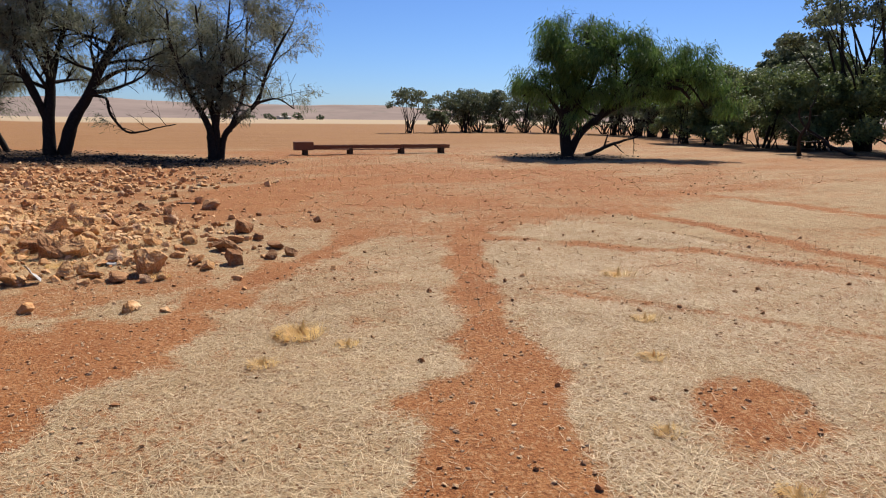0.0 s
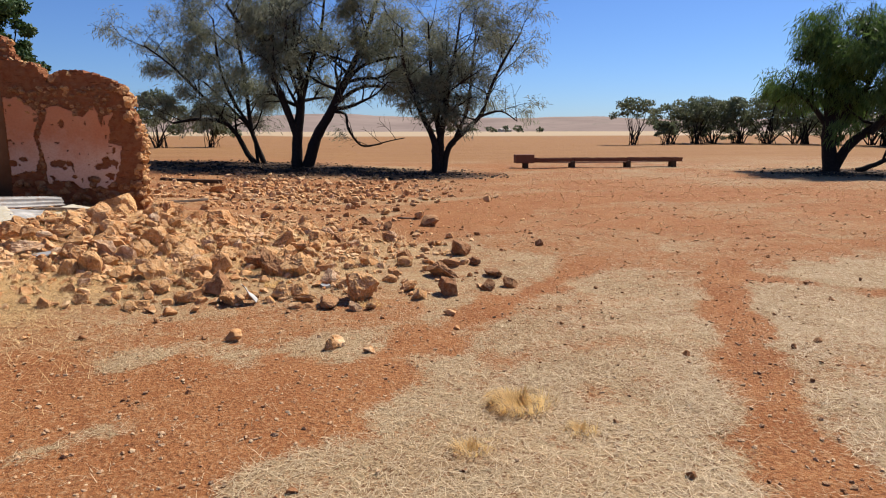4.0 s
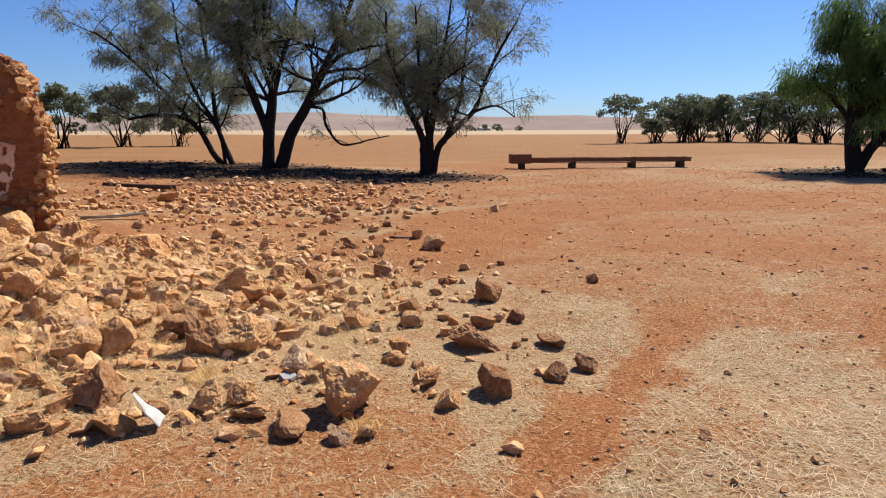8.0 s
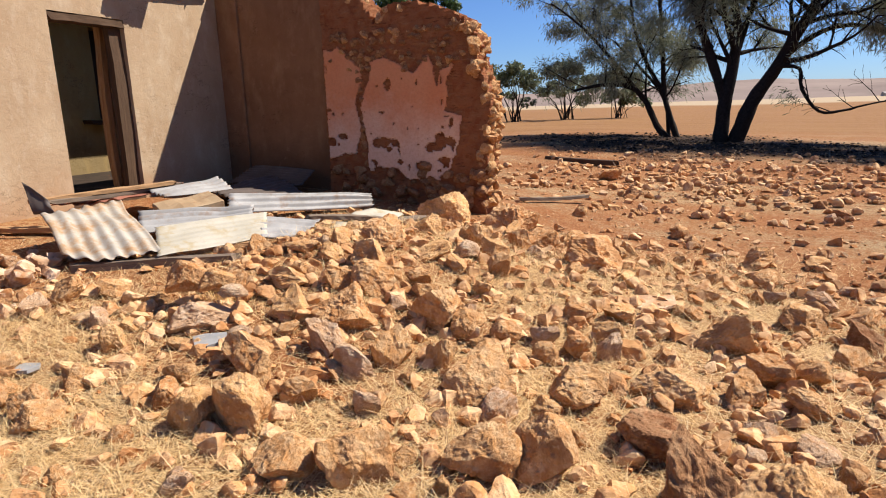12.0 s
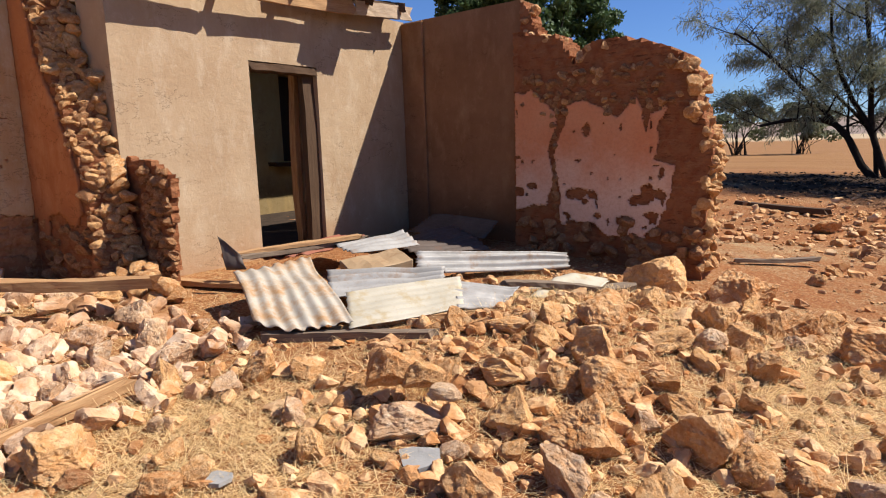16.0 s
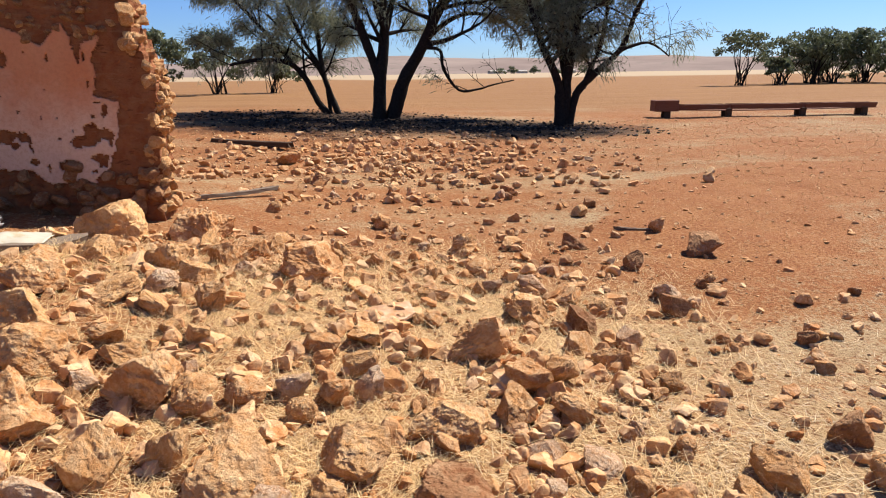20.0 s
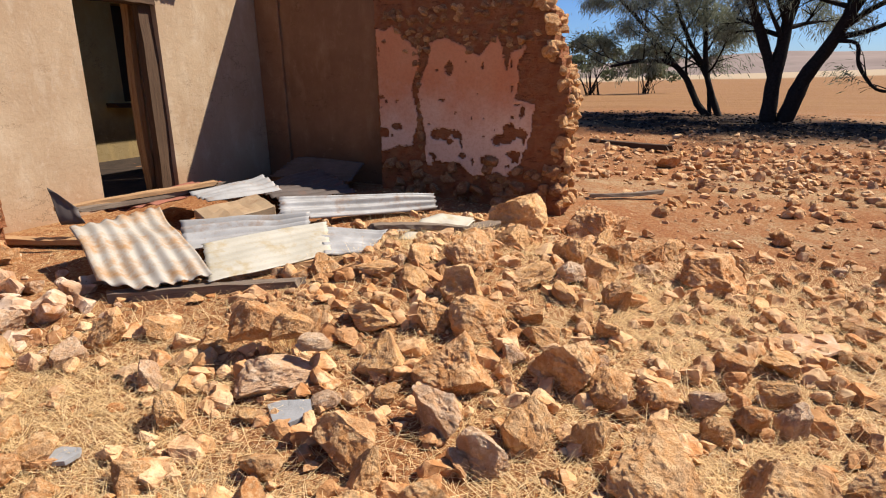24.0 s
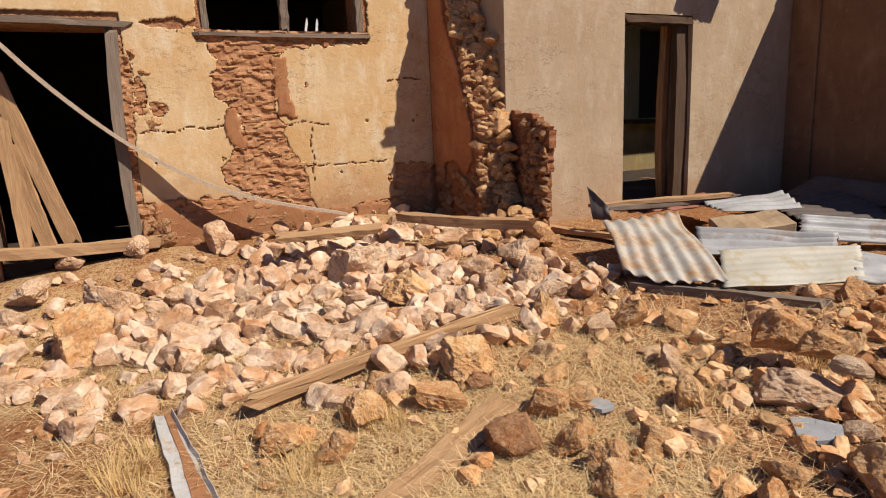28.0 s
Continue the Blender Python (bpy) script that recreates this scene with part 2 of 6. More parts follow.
def make_rock(name, a, b, pale, rand_amount=0.5, island=False):
    k = Mat(name, 0.92, 0.15)
    v = k.co
    r = k.island() if island else k.random()
    base = k.mix(r, a, b)
    n = k.noise(5, 6, 0.65, v)
    c = k.mix(k.ramp(n, (0.41, 0.0), (0.63, 0.86)), base, pale)
    pits = k.noise(28, 5, 0.7, v)
    c = k.mix(k.ramp(k.noise(2.3, 5, 0.6, v), (0.48, 0.0), (0.62, 0.7)), c, tuple(0.72 * q for q in a))
    c = k.mix(k.ramp(k.noise(9, 5, 0.7, v), (0.56, 0.0), (0.66, 0.6)), c, tuple(min(1.0, 1.08 * q) for q in pale))
    c = k.mix(k.ramp(pits, (0.30, 0.85), (0.41, 0.0)), c, tuple(0.45 * q for q in a))
    k.bump(pits, 0.9, 0.013)
    k.bump(k.noise(12, 6, 0.7, v), 0.5, 0.014)
    k.bump(k.noise(80, 4, 0.7, v), 0.4, 0.003)
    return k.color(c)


GROUND = make_ground()
ROCK = make_rock("orange_limestone", (0.64, 0.27, 0.09), (0.84, 0.45, 0.175), (0.98, 0.65, 0.345))
ROCK_PALE = make_rock("pale_limestone", (0.65, 0.33, 0.15), (0.82, 0.51, 0.28), (0.95, 0.71, 0.49))
# red-brown stone, darkened further to carry the blocks' unlit near sides
ROCK_DARK = make_rock("darkened_red_brown_stone", (0.36, 0.145, 0.058), (0.54, 0.265, 0.115), (0.66, 0.39, 0.20))
RUBBLE = make_rock("rubble_stone", (0.60, 0.25, 0.085), (0.84, 0.455, 0.19), (0.97, 0.67, 0.38), island=True)
RUBBLE_PALE = make_rock("pale_rubble_stone", (0.56, 0.255, 0.10), (0.82, 0.52, 0.30), (0.95, 0.72, 0.51), island=True)
PEBBLE = make_rock("pebble_stone", (0.33, 0.125, 0.05), (0.74, 0.46, 0.24), (0.78, 0.56, 0.34), island=True)


def make_wood(name, dark, light, rough=0.85):
    k = Mat(name, rough, 0.2)
    v = k.co
    g = k.noise(9, 6, 0.7, v, (0.35, 7, 7), 0.6)
    c = k.mix(k.ramp(g, (0.3, 0.0), (0.72, 1.0)), dark, light)
    c = k.mix(k.ramp(k.noise(60, 4, 0.7, v, (0.12, 4, 4)), (0.30, 0.8), (0.42, 0.0)), c, tuple(0.35 * q for q in dark))
    c = k.mix(k.math("MULTIPLY", k.random(), 0.25), c, tuple(1.25 * q for q in light))
    k.bump(g, 0.6, 0.008)
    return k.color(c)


WOOD_GREY = make_wood("weathered_grey_wood", (0.13, 0.088, 0.06), (0.32, 0.235, 0.165))
WOOD_TAN = make_wood("weathered_tan_wood", (0.31, 0.145, 0.058), (0.60, 0.365, 0.18))
WOOD_PALE = make_wood("bleached_pale_wood", (0.40, 0.27, 0.17), (0.66, 0.50, 0.35))
WOOD_RED = make_wood("weathered_red_wood", (0.14, 0.055, 0.033), (0.27, 0.12, 0.075))
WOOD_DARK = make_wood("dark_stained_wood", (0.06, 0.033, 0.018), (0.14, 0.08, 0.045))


def make_plaster(name, base, stain, light, low, low_z):
    """Old render with streaks, stains and hairline cracks."""
    k = Mat(name, 0.93, 0.12)
    w = k.wo
    n = k.noise(1.6, 7, 0.65, w)
    c = k.mix(k.ramp(n, (0.33, 0.0), (0.66, 1.0)), base, stain)
    c = k.mix(k.ramp(k.noise(5.5, 6, 0.7, w, (1, 1, 0.45)), (0.5, 0.0), (0.75, 0.8)), c, light)
    c = k.mix(k.ramp(k.noise(40, 5, 0.7, w), (0.4, 0.0), (0.8, 0.3)), c, stain)
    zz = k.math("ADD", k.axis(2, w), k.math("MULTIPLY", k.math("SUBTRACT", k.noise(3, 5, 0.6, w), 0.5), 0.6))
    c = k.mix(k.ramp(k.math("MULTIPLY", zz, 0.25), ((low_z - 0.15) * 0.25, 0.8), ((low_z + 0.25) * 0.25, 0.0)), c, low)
    c = k.mix(k.ramp(k.noise(2.2, 6, 0.7, w, (2.2, 2.2, 0.5)), (0.52, 0.0), (0.75, 0.45)), c, tuple(0.85 * q for q in stain))
    c = k.mix(k.ramp(k.noise(11, 5, 0.75, w), (0.60, 0.0), (0.72, 0.55)), c, light)
    path = k.math("ABSOLUTE", k.math("SUBTRACT", k.noise(1.5, 7, 0.68, w, (1, 1, 2.4)), 0.5), 0.0)
    crack = k.math("MULTIPLY", k.ramp(path, (0.0, 1.0), (0.006, 0.0)), k.ramp(k.noise(1.1, 3, 0.5, w), (0.50, 0.0), (0.56, 1.0)))
    c = k.mix(k.math("MULTIPLY", crack, 0.8), c, tuple(0.3 * q for q in stain))
    k.bump(k.noise(26, 6, 0.7, w), 0.5, 0.010)
    k.bump(k.noise(7, 5, 0.7, w), 0.3, 0.02)
    k.bump(k.noise(4, 6, 0.75, w, (1, 1, 1.7)), 0.2, 0.03)
    k.bump(n, 0.3, 0.03)
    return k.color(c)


PLASTER_GREY = make_plaster("fawn_render", (0.56, 0.405, 0.255), (0.46, 0.31, 0.185), (0.65, 0.51, 0.36), (0.46, 0.26, 0.14), 0.75)
# brown render made darker, most at the foot, to carry the wing's shade
PLASTER_SHADED = make_plaster("brown_render", (0.37, 0.20, 0.105), (0.28, 0.14, 0.07), (0.45, 0.27, 0.15), (0.17, 0.09, 0.048), 1.0)
PLASTER_YELLOW = make_plaster("ochre_render", (0.75, 0.525, 0.285), (0.66, 0.385, 0.16), (0.85, 0.70, 0.50), (0.46, 0.22, 0.10), 1.0)
PLASTER_WHITE = make_plaster("white_paint_flaking", (0.78, 0.77, 0.74), (0.70, 0.68, 0.64), (0.82, 0.81, 0.79), (0.7, 0.68, 0.64), 0.1)
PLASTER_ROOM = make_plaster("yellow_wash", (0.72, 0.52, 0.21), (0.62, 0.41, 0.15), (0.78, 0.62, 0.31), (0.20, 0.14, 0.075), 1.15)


def make_simple(name, a, b, scale, rough=0.9, metal=0.0, bump=0.4, spec=0.2):
    k = Mat(name, rough, spec, metal)
    n = k.noise(scale, 6, 0.68)
    k.bump(n, bump, 0.02)
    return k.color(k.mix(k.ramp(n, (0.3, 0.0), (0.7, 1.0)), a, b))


BARK = make_simple("dark_bark", (0.014, 0.010, 0.008), (0.045, 0.032, 0.025), 14, bump=0.8)
# near-black debris; on the inner walls it stands in for the room's darkness
DEBRIS_SHADE = make_simple("debris_and_room_shade", (0.03, 0.02, 0.014), (0.085, 0.055, 0.036), 6)
SLATE = make_simple("grey_slate", (0.33, 0.32, 0.30), (0.44, 0.42, 0.40), 9, 0.7)


def make_leaf(name, a, b, trans=0.25):
    k = Mat(name, 0.6, 0.25)
    c = k.mix(k.island(), a, b)
    k.b.inputs["Transmission Weight"].default_value = 0.0
    k.color(c, 1.0)
    d = k.n("ShaderNodeBsdfTranslucent")
    k.put(d.inputs[0], c)
    x = k.n("ShaderNodeMixShader")
    x.inputs[0].default_value = trans
    k.t.links.new(k.b.outputs[0], x.inputs[1])
    k.t.links.new(d.outputs[0], x.inputs[2])
    k.t.links.new(x.outputs[0], k.t.nodes["Material Output"].inputs[0])
    return k.m


LEAF_GREY = make_leaf("grey_green_foliage", (0.135, 0.15, 0.095), (0.29, 0.295, 0.20), 0.45)
LEAF_GREEN = make_leaf("bright_green_foliage", (0.06, 0.11, 0.025), (0.14, 0.215, 0.055), 0.4)
LEAF_DARK = make_leaf("dark_green_foliage", (0.085, 0.115, 0.04), (0.185, 0.215, 0.08), 0.35)
LEAF_MALLEE = make_leaf("grey_olive_foliage", (0.075, 0.09, 0.045), (0.17, 0.185, 0.10), 0.35)
LEAF_PINE = make_leaf("pine_foliage", (0.035, 0.065, 0.022), (0.075, 0.12, 0.035))
GOLD_GRASS = make_leaf("golden_dry_grass", (0.62, 0.40, 0.14), (0.80, 0.58, 0.27), 0.5)
STRAW = make_leaf("dry_straw", (0.34, 0.235, 0.13), (0.75, 0.585, 0.365), 0.25)
STRAW_GOLD = make_leaf("golden_straw", (0.64, 0.43, 0.19), (0.90, 0.69, 0.38), 0.35)

# ---- ground ----
TRACKS = [
    ([(1.5, -1.2), (2.1, -0.3), (2.55, 0.5)], 0.46),
    ([(2.55, 0.5), (3.1, 0.85), (3.25, 1.5)], 0.34),
    ([(3.25, 1.5), (3.75, 2.3), (4.3, 3.2)], 0.21),
    ([(4.3, 3.2), (5.2, 4.5), (6.2, 5.9)], 0.27),
    ([(-5.0, -0.6), (-1.6, 1.1), (0.0, 2.2), (0.9, 3.0)], 0.60),
    ([(0.9, 3.0), (1.7, 3.75), (2.4, 4.35)], 0.32),
    ([(2.4, 4.35), (3.5, 5.35), (4.6, 6.3)], 0.25),
    ([(-5.0, 1.5), (-2.5, 2.6), (-1.2, 3.0)], 0.95),
    ([(-1.2, 3.0), (-0.2, 3.3)], 0.35),
    ([(3.75, -0.35), (4.2, -0.25)], 0.26),
    ([(3.4, -0.55), (4.0, -0.6)], 0.14),
    ([(5.6, 5.0), (6.23, 4.59), (7.82, 2.78), (8.25, 0.82), (8.3, -1.0)], 0.17),
    ([(8.5, 7.2), (9.68, 5.91), (9.59, 3.52), (9.08, 1.17), (8.8, -0.5)], 0.26),
    ([(4.51, 2.45), (5.23, 1.25), (5.69, 0.46), (5.99, -0.14)], 0.07),
    ([(11.0, 9.5), (12.2, 10.1), (13.71, 6.21), (13.48, 3.03)], 0.25),
    ([(5.0, 8.0), (7.0, 10.0), (10.5, 8.2), (13.0, 8.0)], 1.5, 0.62),
    ([(-4.0, 3.6), (-1.5, 4.0), (0.5, 4.35), (1.6, 4.7)], 0.5, 0.7),
    ([(-1.2, 4.7), (0.4, 5.1), (2.0, 5.2)], 0.28, 0.5),
    ([(4.6, 6.3), (6.2, 5.9), (8.5, 6.6), (10.3, 6.0)], 0.65, 0.7),
    ([(3.6, 10.5), (5.0, 12.5), (8.0, 14.0), (12.0, 13.0)], 1.3),
]


def soil_at(x, y):
    x, y = np.asarray(x, float), np.asarray(y, float)
    best = np.zeros_like(x)
    wob = 0.34 * (value_noise(x, y, 0.5) - 0.5) + 0.2 * (value_noise(x + 3, y + 7, 0.17) - 0.5)
    for pts, w, *much in TRACKS:
        for (ax, ay), (bx, by) in zip(pts, pts[1:]):
            dx, dy = bx - ax, by - ay
            t = np.clip(((x - ax) * dx + (y - ay) * dy) / (dx * dx + dy * dy), 0, 1)
            d = np.hypot(x - ax - t * dx, y - ay - t * dy) - w + wob * min(1, w / 0.25)
            best = np.maximum(best, (much[0] if much else 1.0) * (1 - smooth(-0.14, 0.12, d)))
    zone = 0.68 * smooth(3.8, 9, y + 2.0 * (value_noise(x, y, 3.0) - 0.5)) + 0.85 * (value_noise(x * 0.55 + 1, y + 4, 1.3) - 0.5) + 0.45 * (value_noise(x * 0.6, y * 2 + 4, 0.5) - 0.5)
    zone = zone - 0.45 * np.exp(-((x - 4.8) / 0.9) ** 2 - ((y - 6.6) / 1.0) ** 2)
    zone = zone - 0.1 * np.exp(-((x - 1.4) / 1.3) ** 2 - ((y - 7.6) / 1.8) ** 2)
    zone = zone * (1 - 0.3 * smooth(12, 20, x))
    heap = 0.25 * rubble_at(x, y)
    spots = 0.6 * smooth(0.62, 0.9, 0.6 * value_noise(x + 2, y + 13, 0.7) + 0.4 * value_noise(x + 5, y + 1, 0.23))
    return np.clip(np.maximum.reduce([best, zone, heap, spots]), 0, 1)


def spread(lo, a, b, hi, step, grow):
    mid = list(np.arange(a, b + step / 2, step))
    left, right, s = [a], [b], step
    while left[-1] > lo or right[-1] < hi:
        s *= grow
        left.append(left[-1] - s)
        right.append(right[-1] + s)
    return np.array(left[:0:-1] + mid + right[1:])


gx = spread(-2500, -9, 17, 2500, 0.10, 1.17)
gy = spread(-2500, -3.5, 26, 2500, 0.10, 1.17)
GX, GY = np.meshgrid(gx, gy)
GZ = ground_z(GX, GY) + 0.012 * (nrng.random(GX.shape) - 0.5)
nx, ny = len(gx), len(gy)
idx = np.arange(nx * ny).reshape(ny, nx)
quads = np.stack([idx[:-1, :-1], idx[:-1, 1:], idx[1:, 1:], idx[1:, :-1]], -1).reshape(-1, 4)
gme = mesh_of("ground", np.stack([GX, GY, GZ], -1), quads, GROUND, True)
at = gme.attributes.new("soil", "FLOAT", "POINT")
at.data.foreach_set("value", soil_at(GX, GY).ravel().astype(np.float32))
# litter and painted tree shade, centred where the crowns' shadows fall
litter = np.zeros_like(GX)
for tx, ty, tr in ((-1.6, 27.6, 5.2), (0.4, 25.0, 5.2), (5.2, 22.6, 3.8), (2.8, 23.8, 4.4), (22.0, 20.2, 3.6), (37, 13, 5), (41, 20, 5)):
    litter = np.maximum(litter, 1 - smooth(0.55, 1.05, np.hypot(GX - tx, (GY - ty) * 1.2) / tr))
at = gme.attributes.new("gold", "FLOAT", "POINT")
at.data.foreach_set("value", np.clip(np.maximum(smooth(-0.9, -2.2, GX) * smooth(12, 9, GY) * smooth(1.6, 3.2, GY + 1.2 * (value_noise(GX, GY, 0.7) - 0.5)), 1.0 * rubble_at(GX, GY)), 0, 1).ravel().astype(np.float32))
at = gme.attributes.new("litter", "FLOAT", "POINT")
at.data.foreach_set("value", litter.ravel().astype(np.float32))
ground = thing("ground", "red earth with dry straw patches reaching a stubble paddock", "ground", kind="structure", me=gme)

# ---- far hills ----
def hills(name, dist, a0, a1, height, seed, material, label):
    n = 160
    r = np.random.default_rng(seed)
    ang = np.radians(np.linspace(a0, a1, n))
    prof = np.zeros(n)
    for f, amp in ((2, 0.5), (5, 0.3), (11, 0.14), (27, 0.06)):
        prof += amp * np.sin(np.linspace(0, f * 2 * np.pi, n) + r.uniform(0, 6))
    prof = height * (0.72 + 0.22 * prof) * np.minimum(1, np.minimum(np.arange(n), np.arange(n)[::-1]) / 12)
    rows = []
    for f, h in ((1.0, -4.0), (1.12, 0.3), (1.3, 0.72), (1.5, 1.0), (1.9, 0.6)):
        d = dist * f
        z = np.where(h < 0, h, prof * h)
        rows.append(np.stack([-np.sin(ang) * d, np.cos(ang) * d, z], -1))
    v = np.concatenate(rows)
    i = np.arange(len(rows) * n).reshape(len(rows), n)
    q = np.stack([i[:-1, :-1], i[1:, :-1], i[1:, 1:], i[:-1, 1:]], -1).reshape(-1, 4)
    thing(name, label, "hills", kind="structure", me=mesh_of(name, v, q, material, True))


def make_hill():
    k = Mat("hazy_grazing_hill", 1.0, 0.0)
    n = k.noise(0.006, 6, 0.6, k.wo, (1, 1, 5))
    c = k.mix(k.ramp(n, (0.35, 0.0), (0.7, 1.0)), (0.29, 0.22, 0.19), (0.40, 0.31, 0.26))
    c = k.mix(k.ramp(k.noise(0.03, 4, 0.6, k.wo), (0.58, 0.0), (0.72, 0.7)), c, (0.23, 0.21, 0.17))
    return k.color(c)


HILL = make_hill()
hills("backdrop_hills", 1150, -75, 45, 50, 3, HILL, "low bare brown hills along the horizon")


# ---- trees ----
class Grow:
    def __init__(self, seed):
        self.r = random.Random(seed)
        self.v, self.f, self.tips = [], [], []
        self.nv = 0

    def tube(self, pts, radii, sides):
        ring0 = None
        up = Vector((0.31, 0.17, 0.93))
        for i, (p, rad) in enumerate(zip(pts, radii)):
            d = (pts[min(i + 1, len(pts) - 1)] - pts[max(i - 1, 0)]).normalized()
            a = d.cross(up).normalized() if abs(d.dot(up)) < 0.98 else d.cross(Vector((1, 0, 0))).normalized()
            b = d.cross(a)
            for k in range(sides):
                t = 2 * math.pi * k / sides
                w = rad * (1 + self.r.uniform(-0.12, 0.12))
                self.v.append(p + a * (w * math.cos(t)) + b * (w * math.sin(t)))
            ring = self.nv
            self.nv += sides
            if ring0 is not None:
                for k in range(sides):
                    k2 = (k + 1) % sides
                    self.f.append((ring0 + k, ring0 + k2, ring + k2, ring + k))
            ring0 = ring

    def branch(self, p, d, length, rad, level, cfg):
        r = self.r
        n = max(3, int(length / cfg["step"]))
        pts, radii = [p.copy()], [rad]
        seg = length / n
        wig = cfg["wiggle"]
        lift = cfg["lift"][min(level, len(cfg["lift"]) - 1)]
        for i in range(n):
            d = (d + Vector((r.gauss(0, wig), r.gauss(0, wig), r.gauss(0, wig * 0.7) + lift))).normalized()
            p = p + d * seg
            pts.append(p.copy())
            radii.append(max(0.006, rad * (1 - 0.72 * (i + 1) / n)))
        self.tube(pts, radii, 7 if rad > 0.10 else (4 if rad > 0.05 else 3))
        last = level >= cfg["levels"]
        if last or level >= cfg["levels"] - 1:
            for i in range(1, len(pts)):
                self.tips.append((pts[i], (pts[i] - pts[i - 1]).normalized(), last))
        if last:
            return
        kids = cfg["kids"][min(level, len(cfg["kids"]) - 1)]
        for c in range(kids):
            f = cfg["bare"][min(level, len(cfg["bare"]) - 1)]
            t = f + (1 - f) * (c + r.random()) / kids
            i = min(n, max(1, int(round(t * n))))
            dd = (pts[i] - pts[i - 1]).normalized()
            side = dd.cross(Vector((r.gauss(0, 1), r.gauss(0, 1), r.gauss(0, 1)))).normalized()
            a = radians(r.uniform(*cfg["angle"]))
            nd = (dd * math.cos(a) + side * math.sin(a)).normalized()
            self.branch(pts[i], nd, length * r.uniform(*cfg["ratio"]) * (1 - 0.35 * t), max(0.008, radii[i] * r.uniform(0.5, 0.75)), level + 1, cfg)

    def limb(self, pts, r0, r1, cfg, kids=5, level=2, long=(1.2, 2.6)):
        """A bent limb through given points, with side branches."""
        pts = [Vector(p) for p in pts]
        fine = []
        for k in range(len(pts) - 1):
            p0, p1, p2, p3 = pts[max(k - 1, 0)], pts[k], pts[k + 1], pts[min(k + 2, len(pts) - 1)]
            for s in range(4):
                t = s / 4
                fine.append(0.5 * (2 * p1 + (p2 - p0) * t + (2 * p0 - 5 * p1 + 4 * p2 - p3) * t * t + (3 * p1 - p0 - 3 * p2 + p3) * t ** 3))
        fine.append(pts[-1])
        n = len(fine)
        radii = [r0 + (r1 - r0) * i / (n - 1) for i in range(n)]
        self.tube(fine, radii, 7)
        for c in range(kids):
            i = min(n - 1, int(n * (0.33 + 0.67 * (c + 0.5) / kids)))
            d = Vector((self.r.gauss(0, 0.6), self.r.gauss(0, 0.6), self.r.uniform(0.1, 1.0))).normalized()
            self.branch(fine[i], d, self.r.uniform(*long), max(0.02, radii[i] * 0.5), level, cfg)

    def crown(self, count, size, width, droop, spread_by, clump):
        """Narrow hanging leaves, gathered in brushes at the ends of the twigs."""
        r = np.random.default_rng(self.r.randrange(10**6))
        P = np.array([t[0][:] for t in self.tips])
        D = np.array([t[1][:] for t in self.tips])
        weight = (0.3 + value_noise(P[:, 0] * 1.3 + P[:, 2], P[:, 1] * 1.3 + P[:, 2] * 0.7, clump)) ** 2.4 * (1.5 - P[:, 2] / P[:, 2].max())
        weight *= np.array([1.0 if t[2] else 0.25 for t in self.tips])
        brushes = r.choice(len(P), max(1, count // 60), p=weight / weight.sum())
        pick = r.choice(brushes, count)
        c = P[pick] + r.normal(0, spread_by, (count, 3)) * np.array([1, 1, 0.75])
        d = D[pick] * 0.7 + r.normal(0, 0.42, (count, 3)) + np.array([0, 0, -droop])
        d /= np.linalg.norm(d, axis=1)[:, None]
        s = np.cross(d, r.normal(0, 1, (count, 3)))
        s /= np.linalg.norm(s, axis=1)[:, None] + 1e-9
        L = size * r.uniform(0.5, 1.4, (count, 1))
        W = width * r.uniform(0.6, 1.4, (count, 1))
        v = np.stack([c, c + d * L * 0.5 + s * W, c + d * L, c + d * L * 0.5 - s * W], 1).reshape(-1, 3)
        q = np.arange(count * 4).reshape(-1, 4)
        return v, q


def tree(label, x, y, stems, cfg, leaves, leaf_mat, seed, group="", category="tree", name="tree", limbs=(), top=0.0):
    """stems: (dx, dy, dz, length, radius, lean of start) from one base."""
    z = float(ground_z(x, y)) - 0.08
    g = Grow(seed)
    for ox, oy, dx, dy, dz, length, rad in stems:
        g.branch(Vector((ox, oy, 0)), Vector((dx, dy, dz)).normalized(), length, rad, 0, cfg)
    for limb in limbs:
        g.limb(*limb[:3], cfg, *limb[3:])
    g.tips = [q for q in g.tips if q[0].z > top]
    t = thing(name, label, category, Matrix.Translation((x, y, z)), group)
    part("trunk", mesh_of("trunk", np.array([v[:] for v in g.v]), np.array(g.f), BARK, True), t)
    v, q = g.crown(*leaves)
    part("crown", mesh_of("crown", v, q, leaf_mat), t, "fine wispy foliage with gaps")
    return t


